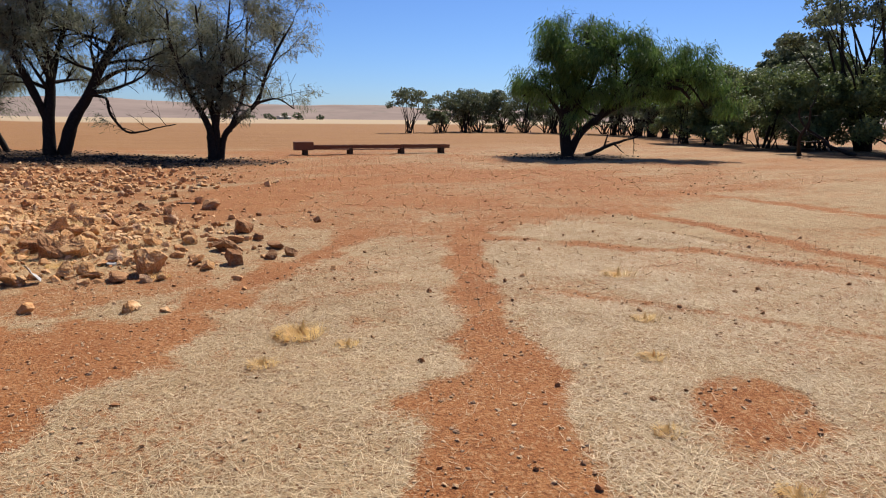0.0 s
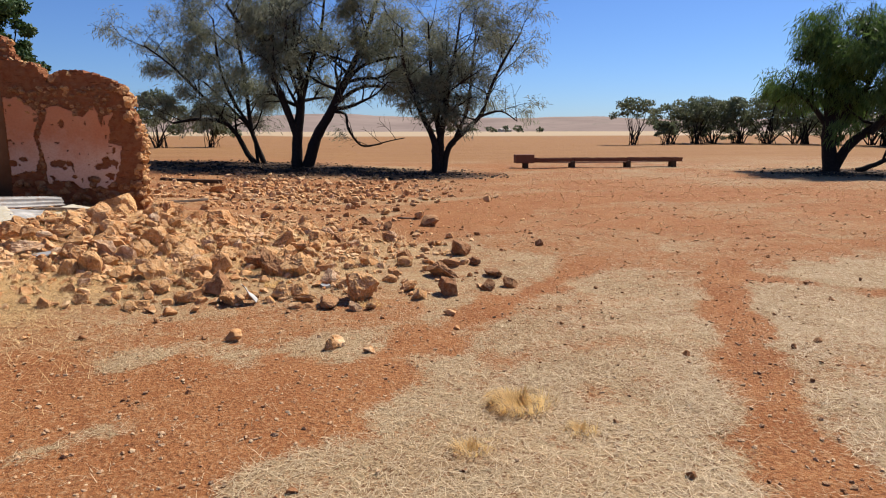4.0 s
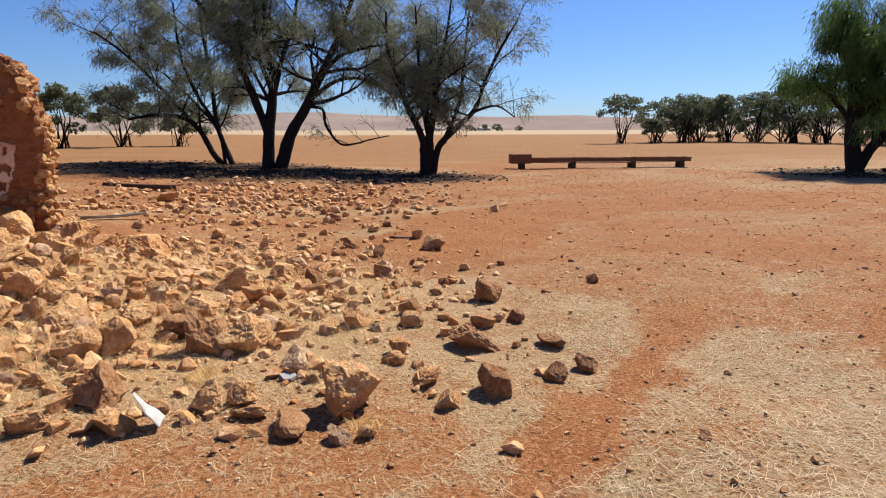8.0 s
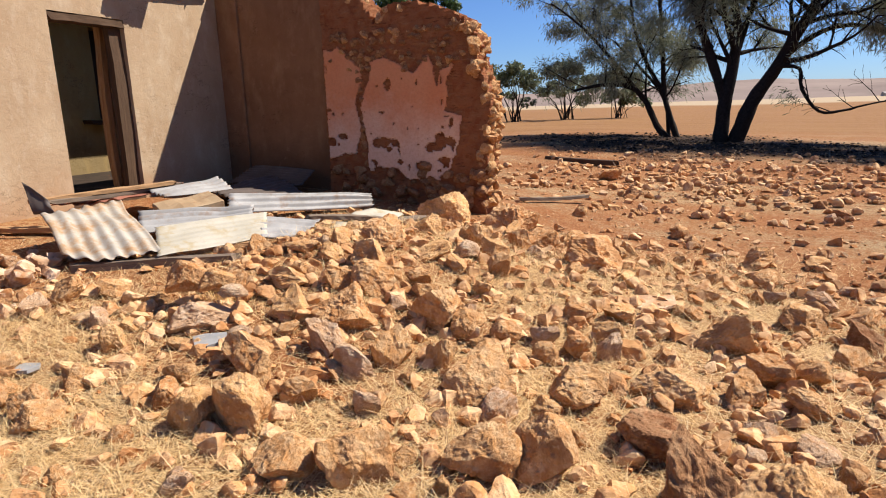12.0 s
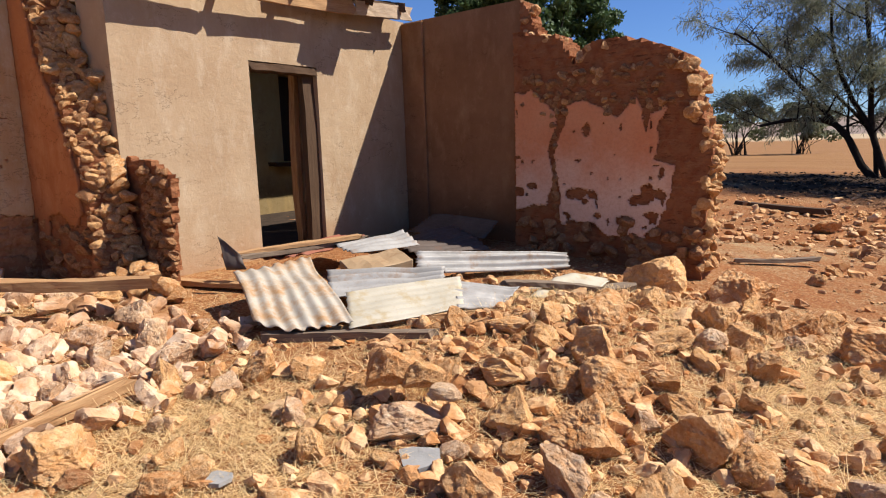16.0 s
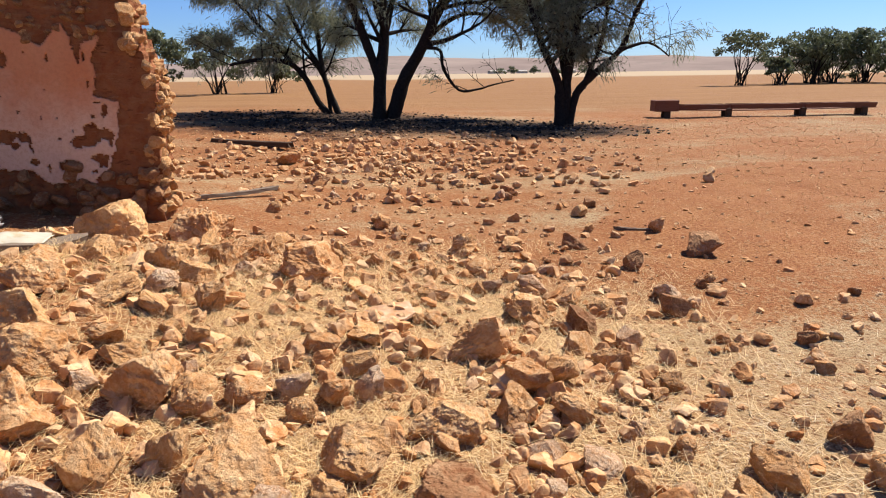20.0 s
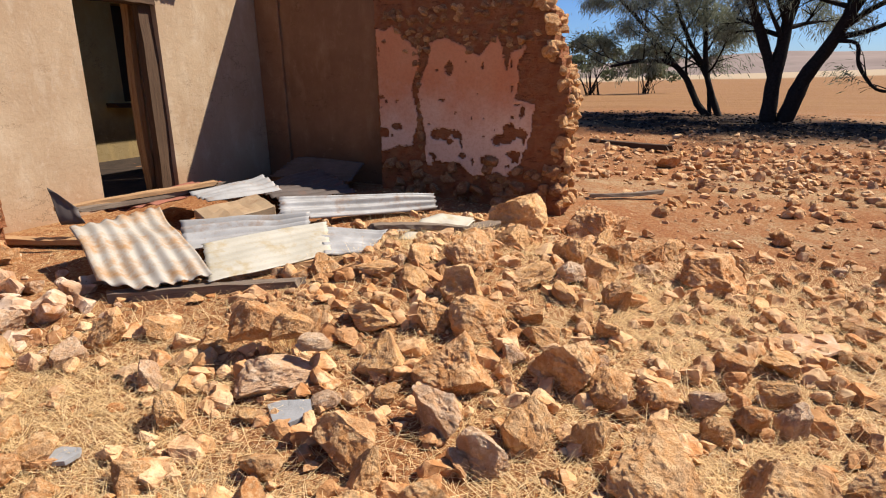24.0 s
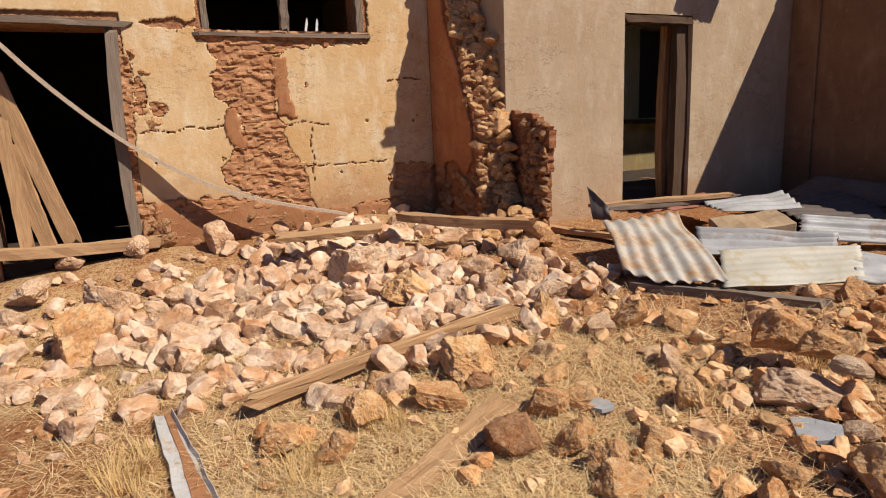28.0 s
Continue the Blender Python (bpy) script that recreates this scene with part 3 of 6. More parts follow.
WISPY = dict(step=0.34, wiggle=0.15, lift=[0.035, 0.04, 0.015, -0.05], levels=3, kids=[7, 6, 5], bare=[0.26, 0.25, 0.25], angle=(22, 62), ratio=(0.42, 0.70))
TREE_L = tree("slim leaning two-stemmed grey-green tree by the paddock", -0.5, 29.6, [],
              WISPY, (36000, 0.24, 0.012, 0.7, 0.19, 1.1), LEAF_GREY, 21, "shade trees by the ruin",
              limbs=[([(-0.12, 0, 0), (-0.55, 0, 0.5), (-1.06, 0, 1.55), (-1.7, -0.1, 2.0), (-2.7, -0.2, 2.05), (-3.6, -0.2, 1.9)], 0.14, 0.05, 9, 1, (1.4, 2.6)),
                     ([(-1.06, 0, 1.5), (-1.7, 0.1, 2.3), (-2.8, 0.2, 3.6), (-3.7, 0.2, 4.5), (-4.6, 0.2, 5.2)], 0.10, 0.03, 10, 1, (1.3, 2.4)),
                     ([(0.2, 0, 0), (-0.15, 0, 1.0), (-0.35, 0.1, 1.8), (-0.5, 0.1, 3.8), (-0.7, 0.1, 5.5), (-0.8, 0.1, 7.0)], 0.13, 0.04, 9, 1, (1.4, 2.6)),
                     ([(-0.35, 0.1, 1.7), (-1.1, 0.2, 3.0), (-1.6, 0.3, 4.6), (-1.7, 0.3, 6.4)], 0.09, 0.03, 8, 1, (1.3, 2.2)),
                     ([(-0.12, 0.2, 0), (-0.3, 0.3, 1.4), (-1.2, 0.9, 2.6), (-2.4, 1.3, 3.8)], 0.09, 0.03, 6, 1, (1.3, 2.2))])
TREE_M = tree("large dark grey-green shade tree with forked trunk", 1.2, 27.2, [],
              WISPY, (68000, 0.25, 0.012, 0.75, 0.2, 1.2), LEAF_GREY, 4, "shade trees by the ruin",
              limbs=[([(0.35, 0, 0), (0.75, -0.1, 1.3), (1.42, -0.1, 2.42), (2.0, -0.2, 3.6), (2.8, -0.3, 5.2), (3.3, -0.3, 6.6), (3.9, -0.3, 8.4)], 0.27, 0.05, 15, 1, (1.6, 3.0)),
                     ([(-0.1, 0, 0), (-0.02, 0.05, 1.45), (0.15, 0.1, 2.6), (0.2, 0.2, 3.7), (0.0, 0.3, 5.2), (0.2, 0.3, 7.6)], 0.26, 0.05, 12, 1, (1.6, 2.8)),
                     ([(-0.02, 0.05, 1.3), (-0.4, 0, 2.42), (-0.9, -0.1, 3.8), (-1.44, -0.2, 5.4), (-2.0, -0.2, 5.7), (-2.6, -0.2, 6.6)], 0.18, 0.05, 10, 1, (1.5, 2.6)),
                     ([(1.42, -0.2, 2.42), (2.0, -0.3, 2.3), (2.1, -0.4, 1.7), (2.6, -0.5, 1.0), (3.3, -0.5, 1.02), (3.7, -0.6, 1.14), (4.5, -0.6, 1.3)], 0.07, 0.02, 4, 2, (0.7, 1.3)),
                     ([(1.6, 0, 2.7), (2.6, 0.2, 3.4), (3.6, 0.3, 3.5), (4.7, 0.3, 3.0), (5.0, 0.3, 2.3)], 0.09, 0.03, 8, 1, (1.0, 1.9)),
                     ([(1.8, 0, 3.2), (2.6, -0.6, 4.2), (3.8, -0.8, 4.6), (4.6, -0.8, 4.7)], 0.10, 0.03, 8, 1, (1.2, 2.2)),
                     ([(0.1, 0.2, 2.4), (0.6, 1.0, 4.2), (1.2, 1.4, 6.0), (1.4, 1.4, 7.6)], 0.13, 0.04, 9, 1, (1.5, 2.6)),
                     ([(0.15, 0, 3.0), (-0.3, -0.8, 4.4), (-0.3, -1.0, 6.2)], 0.10, 0.04, 8, 1, (1.4, 2.4))])
TREE_R = tree("grey-green shade tree with thick short trunk", 6.6, 24.0, [],
              WISPY, (36000, 0.22, 0.011, 0.65, 0.18, 1.0), LEAF_GREY, 9, "shade trees by the ruin",
              limbs=[([(-0.1, 0, 0), (-0.12, 0, 0.8), (-0.2, 0, 1.4), (-0.7, 0.1, 2.5), (-1.0, 0.1, 3.4), (-1.34, 0.1, 4.3), (-1.4, 0.1, 5.6)], 0.19, 0.03, 11, 1, (1.1, 2.2)),
                     ([(0.05, 0.05, 0), (0.08, 0.05, 0.9), (0.1, 0, 1.6), (0.3, 0, 2.6), (0.4, 0, 3.5), (0.7, 0, 4.8), (0.9, 0, 6.2)], 0.20, 0.03, 12, 1, (1.2, 2.2)),
                     ([(0.18, 0, 0), (0.4, 0, 1.0), (0.9, -0.1, 1.6), (1.7, -0.2, 2.35), (2.1, -0.2, 3.4), (2.6, -0.2, 4.4), (3.3, -0.2, 5.5)], 0.15, 0.03, 12, 1, (1.1, 2.1)),
                     ([(0.1, 0.1, 1.4), (-0.1, 0.3, 2.6), (-0.2, 0.4, 4.0), (-0.3, 0.4, 5.9)], 0.11, 0.03, 9, 1, (1.0, 1.8)),
                     ([(0.6, 0, 1.2), (1.3, 0.4, 2.6), (1.5, 0.5, 4.0), (1.7, 0.5, 5.8)], 0.10, 0.03, 9, 1, (1.0, 1.8)),
                     ([(1.7, -0.2, 2.3), (2.5, -0.3, 2.5), (3.2, -0.3, 2.1)], 0.06, 0.02, 5, 2, (0.8, 1.4))])

ROUND = dict(step=0.32, wiggle=0.16, lift=[0.03, 0.01, -0.08, -0.16], levels=3, kids=[7, 6, 4], bare=[0.3, 0.3, 0.2], angle=(30, 75), ratio=(0.5, 0.8))


def across(*uz):
    """Points of a limb across the yard's line of sight, as (along, up)."""
    return [(0.72 * u, -0.69 * u + 0.25 * math.sin(3 * u + z), z) for u, z in uz]


TREE_G = tree("rounded bright green weeping tree with dark trunk", 22.6, 20.9, [],
              ROUND, (52000, 0.30, 0.016, 1.1, 0.2, 1.2), LEAF_GREEN, 14, top=0.9,
              limbs=[(across((0, 0), (-0.08, 1.4), (-0.15, 2.6), (-0.4, 3.8), (-0.8, 4.6), (-1.3, 4.7)), 0.33, 0.05, 10, 1, (1.0, 1.7)),
                     (across((-0.12, 2.2), (0.1, 3.6), (0.4, 4.6), (0.6, 5.2)), 0.2, 0.05, 16, 1, (1.0, 1.8)),
                     (across((-0.05, 2.0), (0.7, 3.3), (1.3, 4.3), (2.0, 4.8)), 0.18, 0.05, 14, 1, (1.0, 1.8)),
                     (across((0.15, 0.1), (0.6, 1.2), (2.0, 2.2), (3.4, 3.0), (4.6, 3.3), (5.6, 2.8)), 0.22, 0.05, 12, 1, (1.2, 2.0)),
                     (across((1.0, 1.6), (2.1, 3.0), (3.2, 3.8), (4.3, 3.7)), 0.14, 0.04, 11, 1, (1.2, 1.9)),
                     (across((-0.1, 1.8), (-0.9, 2.7), (-1.8, 3.3), (-2.2, 2.9)), 0.13, 0.04, 8, 1, (0.8, 1.4)),
                     (across((3.0, 2.8), (4.4, 3.6), (5.6, 3.4), (6.3, 2.4)), 0.1, 0.03, 9, 1, (1.0, 1.6))])

def leaf_pads(centres, radii, flat, per, size, rg):
    """Leaves over the skins of many small rounded clumps."""
    n = len(centres) * per
    u = rg.normal(0, 1, (n, 3))
    u /= np.linalg.norm(u, axis=1)[:, None]
    rad = np.repeat(radii, per)[:, None] * rg.uniform(0.55, 1.08, (n, 1))
    c = np.repeat(centres, per, 0) + u * rad * np.array([1, 1, flat])
    a = np.cross(u, rg.normal(0, 1, (n, 3))) + 0.35 * u
    a /= np.linalg.norm(a, axis=1)[:, None]
    b = np.cross(u, a) + 0.2 * rg.normal(0, 1, (n, 3))
    b /= np.linalg.norm(b, axis=1)[:, None]
    L, W = size * rg.uniform(0.5, 1.3, (n, 1)), 0.32 * size * rg.uniform(0.6, 1.3, (n, 1))
    v = np.stack([c, c + a * L * 0.5 + b * W, c + a * L, c + a * L * 0.5 - b * W], 1).reshape(-1, 3)
    return v, np.arange(n * 4).reshape(-1, 4)


def pad_tree(label, x, y, height, wide, seed, leaf_mat, pads=16, per=90, size=0.3, low=0.5, flat=0.45, pad_r=0.16, stems=5, group="trees along the paddock"):
    """A tree of bare fanned stems that end in pads of foliage; low: where its foliage begins."""
    rg = np.random.default_rng(seed)
    g = Grow(seed)
    a = rg.uniform(0, 2 * np.pi, pads)
    f = np.sqrt(rg.random(pads))
    up = low + (1 - low) * rg.random(pads) ** 0.7
    out = wide * 0.5 * f * np.sqrt(np.clip(1.15 - ((up - low) / (1.02 - low)) ** 2.2, 0.05, 1))
    cs = np.stack([out * np.cos(a), out * np.sin(a), height * up], -1)
    rs = height * pad_r * rg.uniform(0.6, 1.25, pads)
    for k in range(min(pads, stems * 3)):
        e = Vector(cs[k])
        b = Vector((0.25 * rg.normal(), 0.25 * rg.normal(), 0))
        mid = b + (e - b) * 0.5 + Vector((0.12 * wide * rg.normal() * 0.4, 0.12 * wide * rg.normal() * 0.4, 0.06 * height))
        r0 = height * (0.015 if k < stems else 0.008)
        g.tube([b, b.lerp(mid, 0.5) + Vector((0, 0, 0.03 * height)), mid, mid.lerp(e, 0.6), e], [r0, r0 * 0.85, r0 * 0.6, r0 * 0.4, r0 * 0.2], 5)
    t = thing("tree", label, "tree", Matrix.Translation((x, y, float(ground_z(x, y)) - 0.08)), group)
    part("trunk", mesh_of("trunk", np.array([v[:] for v in g.v]), np.array(g.f), BARK, True), t)
    v, q = leaf_pads(cs, rs, flat, per, size, rg)
    part("crown", mesh_of("crown", v, q, leaf_mat), t, "foliage in rounded clumps with gaps")


for i, (x, y, h, w) in enumerate(((40, 67, 5.4, 5.5), (43.5, 66, 2.6, 2.6), (47, 70, 5.2, 7), (50, 69, 5.6, 6), (53, 70, 5.2, 6), (56, 69, 5.6, 7), (58, 66, 5.8, 7), (60, 63, 6.0, 6), (61, 59, 6.2, 7), (62, 54, 6.4, 7), (61, 50, 6.4, 7), (59, 46, 6.4, 6), (57, 42, 6.6, 7), (54, 38, 6.6, 7))):
    pad_tree("flat-topped dark mallee tree across the paddock", x, y, h, w, 100 + i, LEAF_MALLEE, 30 if i < 2 else 44, 60, 0.30, 0.45 if i < 2 else 0.3, 0.34, 0.125)
    if i > 2:
        pad_tree("flat-topped dark mallee tree across the paddock", x + 1.9, y + 3.5, h * 0.9, w, 400 + i, LEAF_MALLEE, 40, 70, 0.30, 0.14, 0.5, 0.125)
for i, (x, y, h, w) in enumerate(((44, 30.5, 4.8, 5), (43.5, 27.0, 4.6, 4.5), (42, 22.4, 5.0, 7.0), (42.5, 18.9, 4.4, 5.0), (41.5, 14.2, 4.6, 6.0), (47, 22, 6.0, 7), (48, 28, 5.6, 7), (46, 16, 6.4, 7), (51, 33, 6.2, 7))):
    pad_tree("dense dark green gum tree beside the paddock", x, y, h, w, 140 + i, LEAF_DARK, 46, 330, 0.2, 0.16, 0.72, 0.15, 4)
for i, (x, y, h, w) in enumerate(((44.5, 17.6, 10.5, 11), (49, 24, 7.4, 7), (43, 10, 10, 8), (52, 26, 8, 7))):
    pad_tree("tall open gum tree with bare forked limbs", x, y, h, w, 160 + i, LEAF_MALLEE, 44, 240, 0.24, 0.42, 0.5, 0.085, 7)
for i, (x, y, h, w) in enumerate(((-17, 50, 4.6, 5), (-13, 53, 4.4, 5), (-9.5, 56, 4.4, 6), (-24, 50, 4.2, 5), (-5.5, 57, 3.4, 4))):
    pad_tree("low dark green tree beyond the shade trees", x, y, h, w, 170 + i, LEAF_MALLEE, 22, 170, 0.26, 0.3, 0.55, 0.15)
for i, (x, y, h, w) in enumerate(((-17, 37, 11.2, 6), (-21, 38, 11, 6), (-15, 40, 10.0, 5))):
    pad_tree("tall dark green pine tree behind the ruin", x, y, h, w, 190 + i, LEAF_PINE, 150, 150, 0.26, 0.2, 0.8, 0.042, 3, "pine trees behind the ruin")

for i in range(11):
    far_a = radians(13.2 + 0.85 * i + 0.5 * math.sin(i * 2.7))
    pad_tree("small dark tree far off before the hills", 620 * math.sin(far_a), 620 * math.cos(far_a), 5.0 + 2.0 * math.sin(i * 1.9), 9 + 4 * math.cos(i * 2.3), 600 + i, LEAF_MALLEE, 12, 30, 1.2, 0.2, 0.5, 0.22, 2, "far trees before the hills")

# ---- feed trough ----
def trough():
    a, b = Vector((10.75, 26.4, 0)), Vector((18.45, 25.2, 0))
    d = (b - a)
    L = d.length
    m = pose((a.x + b.x) / 2, (a.y + b.y) / 2, float(ground_z(14.6, 25.8)), 0, 0, math.degrees(math.atan2(d.y, d.x)))
    t = thing("feed_trough", "long red-brown timber feed trough on short legs", "trough", m)
    for s in (-1, 1):
        for k in range(3):
            me = plank_mesh("side_board", L / 3 - 0.14, 0.17, 0.03, WOOD_RED, 30 + k + s)
            part("side_board", me, t, m=Matrix.Translation(((k - 1) * L / 3, s * 0.22, 0.36)) @ pose(0, 0, 0, 90 - s * 12))
    part("bottom_board", plank_mesh("bottom_board", L - 0.05, 0.4, 0.03, WOOD_RED, 36), t, m=Matrix.Translation((0, 0, 0.28)))
    for k in range(4):
        x = (-L / 2 + 0.45, -L / 6, L / 6, L / 2 - 0.45)[k]
        for s in (-1, 1):
            bm = bmesh.new()
            box(bm, x - 0.10, s * 0.18 - 0.05, -0.05, x + 0.10, s * 0.18 + 0.05, 0.30, bevel=0.01)
            part("leg", bm_mesh("leg", bm, WOOD_DARK), t)
    bm = bmesh.new()
    box(bm, -L / 2 - 0.03, -0.3, 0.22, -L / 2 + 0.8, 0.3, 0.60, bevel=0.012)
    part("head_box", bm_mesh("head_box", bm, WOOD_RED), t, "raised timber box at the trough's end")


trough()


def fallen_branch(label, x, y, turn, length, seed):
    g = Grow(seed)
    cfg = dict(step=0.22, wiggle=0.22, lift=[0.0, 0.02, 0.0], levels=2, kids=[4, 3], bare=[0.25, 0.3], angle=(30, 80), ratio=(0.3, 0.5))
    a = radians(turn)
    g.branch(Vector((0, 0, 0.1)), Vector((math.cos(a), math.sin(a), 0.12)), length, 0.12, 0, cfg)
    v = np.array([p[:] for p in g.v])
    v[:, 2] = np.abs(v[:, 2] - 0.02)
    thing("fallen_branch", label, "branch", Matrix.Translation((x, y, float(ground_z(x, y)))), me=mesh_of("fallen_branch", v, np.array(g.f), BARK, True))


fallen_branch("bare grey fallen branch under the green tree", 22.9, 20.0, -20, 2.6, 61)
fallen_branch("bare crooked branch lying beneath the gum trees", 33.5, 15.5, 190, 3.5, 62)
fallen_branch("dark fallen log with stubs beneath gum trees", 36, 14, 150, 4.5, 63)


# ---- far sheds and scrub ----
def shed(x, y, w, d, h, turn, material, label):
    t = thing("far_shed", label, "shed", pose(x, y, float(ground_z(x, y)) - 0.3, 0, 0, turn), "farm sheds on the horizon")
    bm = bmesh.new()
    box(bm, -w / 2, -d / 2, 0, w / 2, d / 2, h)
    part("wall", bm_mesh("wall", bm, material), t)
    bm = bmesh.new()
    vs = [bm.verts.new(p) for p in ((-w / 2 - 0.5, -d / 2 - 0.5, h), (w / 2 + 0.5, -d / 2 - 0.5, h), (w / 2 + 0.5, d / 2 + 0.5, h), (-w / 2 - 0.5, d / 2 + 0.5, h), (-w / 2 - 0.5, 0, h * 1.45), (w / 2 + 0.5, 0, h * 1.45))]
    for f in ((0, 1, 5, 4), (2, 3, 4, 5), (0, 4, 3), (1, 2, 5), (0, 3, 2, 1)):
        bm.faces.new([vs[k] for k in f])
    part("roof", bm_mesh("roof", bm, material), t)


SHED = make_simple("pale_shed_iron", (0.48, 0.43, 0.38), (0.56, 0.51, 0.45), 0.3)
for sx, sy, sw, sh in ((190, 820, 22, 3.2), (225, 830, 12, 3), (282, 815, 16, 3.2)):
    shed(sx, sy, sw, 9, sh, 15, SHED, "distant pale iron farm shed")

# ---- the ruin: walls ----
DOOR_X, YELLOW_X, GREY_Y, PINK_Y = -5.47, -6.45, 10.90, 10.72


def wall_x(name, x, y0, y1, z0, z1, thick, holes, material, label, kind="structure", rag=None):
    """A wall in the plane x, its face towards +x, with openings cut through as (y0, y1, z0, z1)."""
    ys = sorted({y0, y1, *[h[0] for h in holes], *[h[1] for h in holes]})
    zs = sorted({z0, z1, *[h[2] for h in holes], *[h[3] for h in holes]})
    bm = bmesh.new()
    for a, b in zip(ys, ys[1:]):
        for c, d in zip(zs, zs[1:]):
            my, mz = (a + b) / 2, (c + d) / 2
            if any(h[0] < my < h[1] and h[2] < mz < h[3] for h in holes):
                continue
            box(bm, x - thick, a, c, x, b, d)
    bmesh.ops.remove_doubles(bm, verts=bm.verts, dist=0.0005)
    seen = {}
    for f in bm.faces:
        seen.setdefault(tuple(round(q, 3) for q in f.calc_center_median()), []).append(f)
    bmesh.ops.delete(bm, geom=[f for fs in seen.values() if len(fs) > 1 for f in fs], context="FACES")
    return thing(name, label, "wall", kind=kind, me=bm_mesh(name, bm, material))


def wall_y(name, y, x0, x1, z0, z1, thick, holes, material, label, kind="structure"):
    """A wall in the plane y, its face towards -y."""
    ob = wall_x(name, 0, x0, x1, z0, z1, thick, holes, material, label, kind)
    ob.data.transform(Matrix(((0, 1, 0, 0), (-1, 0, 0, y), (0, 0, 1, 0), (0, 0, 0, 1))))
    return ob



def make_stonework(name, a, b, s):
    k = Mat(name, 0.95, 0.1)
    w = k.wo
    vo = k.voronoi(7.5, k.mix(0.05, w, k.noise(6, 4, 0.6, w)), "DISTANCE_TO_EDGE").outputs["Distance"]
    c = k.mix(k.ramp(k.noise(8, 6, 0.7, w), (0.35, 0.0), (0.7, 1.0)), a, b)
    c = k.mix(k.ramp(vo, (0.06, 0.0), (0.2, 0.22)), c, s)
    lay = k.noise(5, 6, 0.72, w, (1, 1, 3.6))
    c = k.mix(k.ramp(lay, (0.34, 0.85), (0.43, 0.0)), c, tuple(0.42 * q for q in a))
    c = k.mix(k.ramp(lay, (0.58, 0.0), (0.66, 0.6)), c, s)
    k.bump(lay, 0.9, 0.05)
    k.bump(k.ramp(vo, (0.0, 0.0), (0.2, 1.0)), 0.3, 0.02)
    k.bump(k.noise(9, 6, 0.7, w), 0.6, 0.03)
    k.bump(k.noise(40, 5, 0.7, w), 0.6, 0.015)
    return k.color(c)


STONEWORK = make_stonework("mud_and_stone", (0.33, 0.11, 0.045), (0.46, 0.19, 0.085), (0.46, 0.25, 0.13))
MUDWORK = make_stonework("orange_mud_and_stone", (0.46, 0.19, 0.085), (0.58, 0.29, 0.14), (0.58, 0.34, 0.19))


def make_pink():
    k = Mat("pink_limewash", 0.93, 0.1)
    w = k.wo
    c = k.mix(k.ramp(k.noise(2.5, 6, 0.65, w), (0.35, 0.0), (0.68, 1.0)), (0.76, 0.30, 0.14), (0.80, 0.385, 0.205))
    zz = k.math("ADD", k.axis(2, w), k.math("MULTIPLY", k.math("SUBTRACT", k.noise(2.2, 6, 0.7, w), 0.5), 1.1))
    c = k.mix(k.ramp(k.math("MULTIPLY", zz, 0.25), (0.28, 1.0), (0.42, 0.0)), c, (0.88, 0.62, 0.465))
    c = k.mix(k.ramp(k.noise(30, 5, 0.7, w), (0.45, 0.0), (0.8, 0.5)), c, (0.48, 0.20, 0.11))
    k.bump(k.noise(35, 5, 0.7, w), 0.3, 0.006)
    return k.color(c)


PINK = make_pink()
RED_RENDER = make_plaster("red_brown_render", (0.60, 0.25, 0.105), (0.46, 0.17, 0.066), (0.66, 0.33, 0.155), (0.34, 0.14, 0.065), 1.15)

wall_door = wall_x("wall_door", DOOR_X, 7.30, 11.12, 0.2, 3.22, 0.42, [(8.66, 9.56, 0.2, 2.55)], PLASTER_GREY, "fawn rendered ruin wall with a cracked doorway")
wall_grey = wall_y("wall_grey", GREY_Y, DOOR_X, -3.70, 0.2, 3.20, 0.40, [], PLASTER_SHADED, "tall brown rendered wall end in shade")
TURN = Matrix(((1, 0, 0, 0), (-0.105, 1, 0, -0.105 * 3.70), (0, 0, 1, 0), (0, 0, 0, 1)))     # the wing runs slightly askew
wall_grey.data.transform(TURN)
MUD_BROWN = make_plaster("brown_mud", (0.46, 0.21, 0.09), (0.36, 0.14, 0.055), (0.56, 0.30, 0.15), (0.40, 0.18, 0.08), 0.8)
wall_yellow = wall_x("wall_yellow", YELLOW_X, -1.5, 7.03, 0.2, 3.3, 0.42, [(3.2, 4.2, 0.2, 2.46), (4.92, 6.33, 2.42, 3.1)], MUDWORK, "stone wall with peeling ochre render")


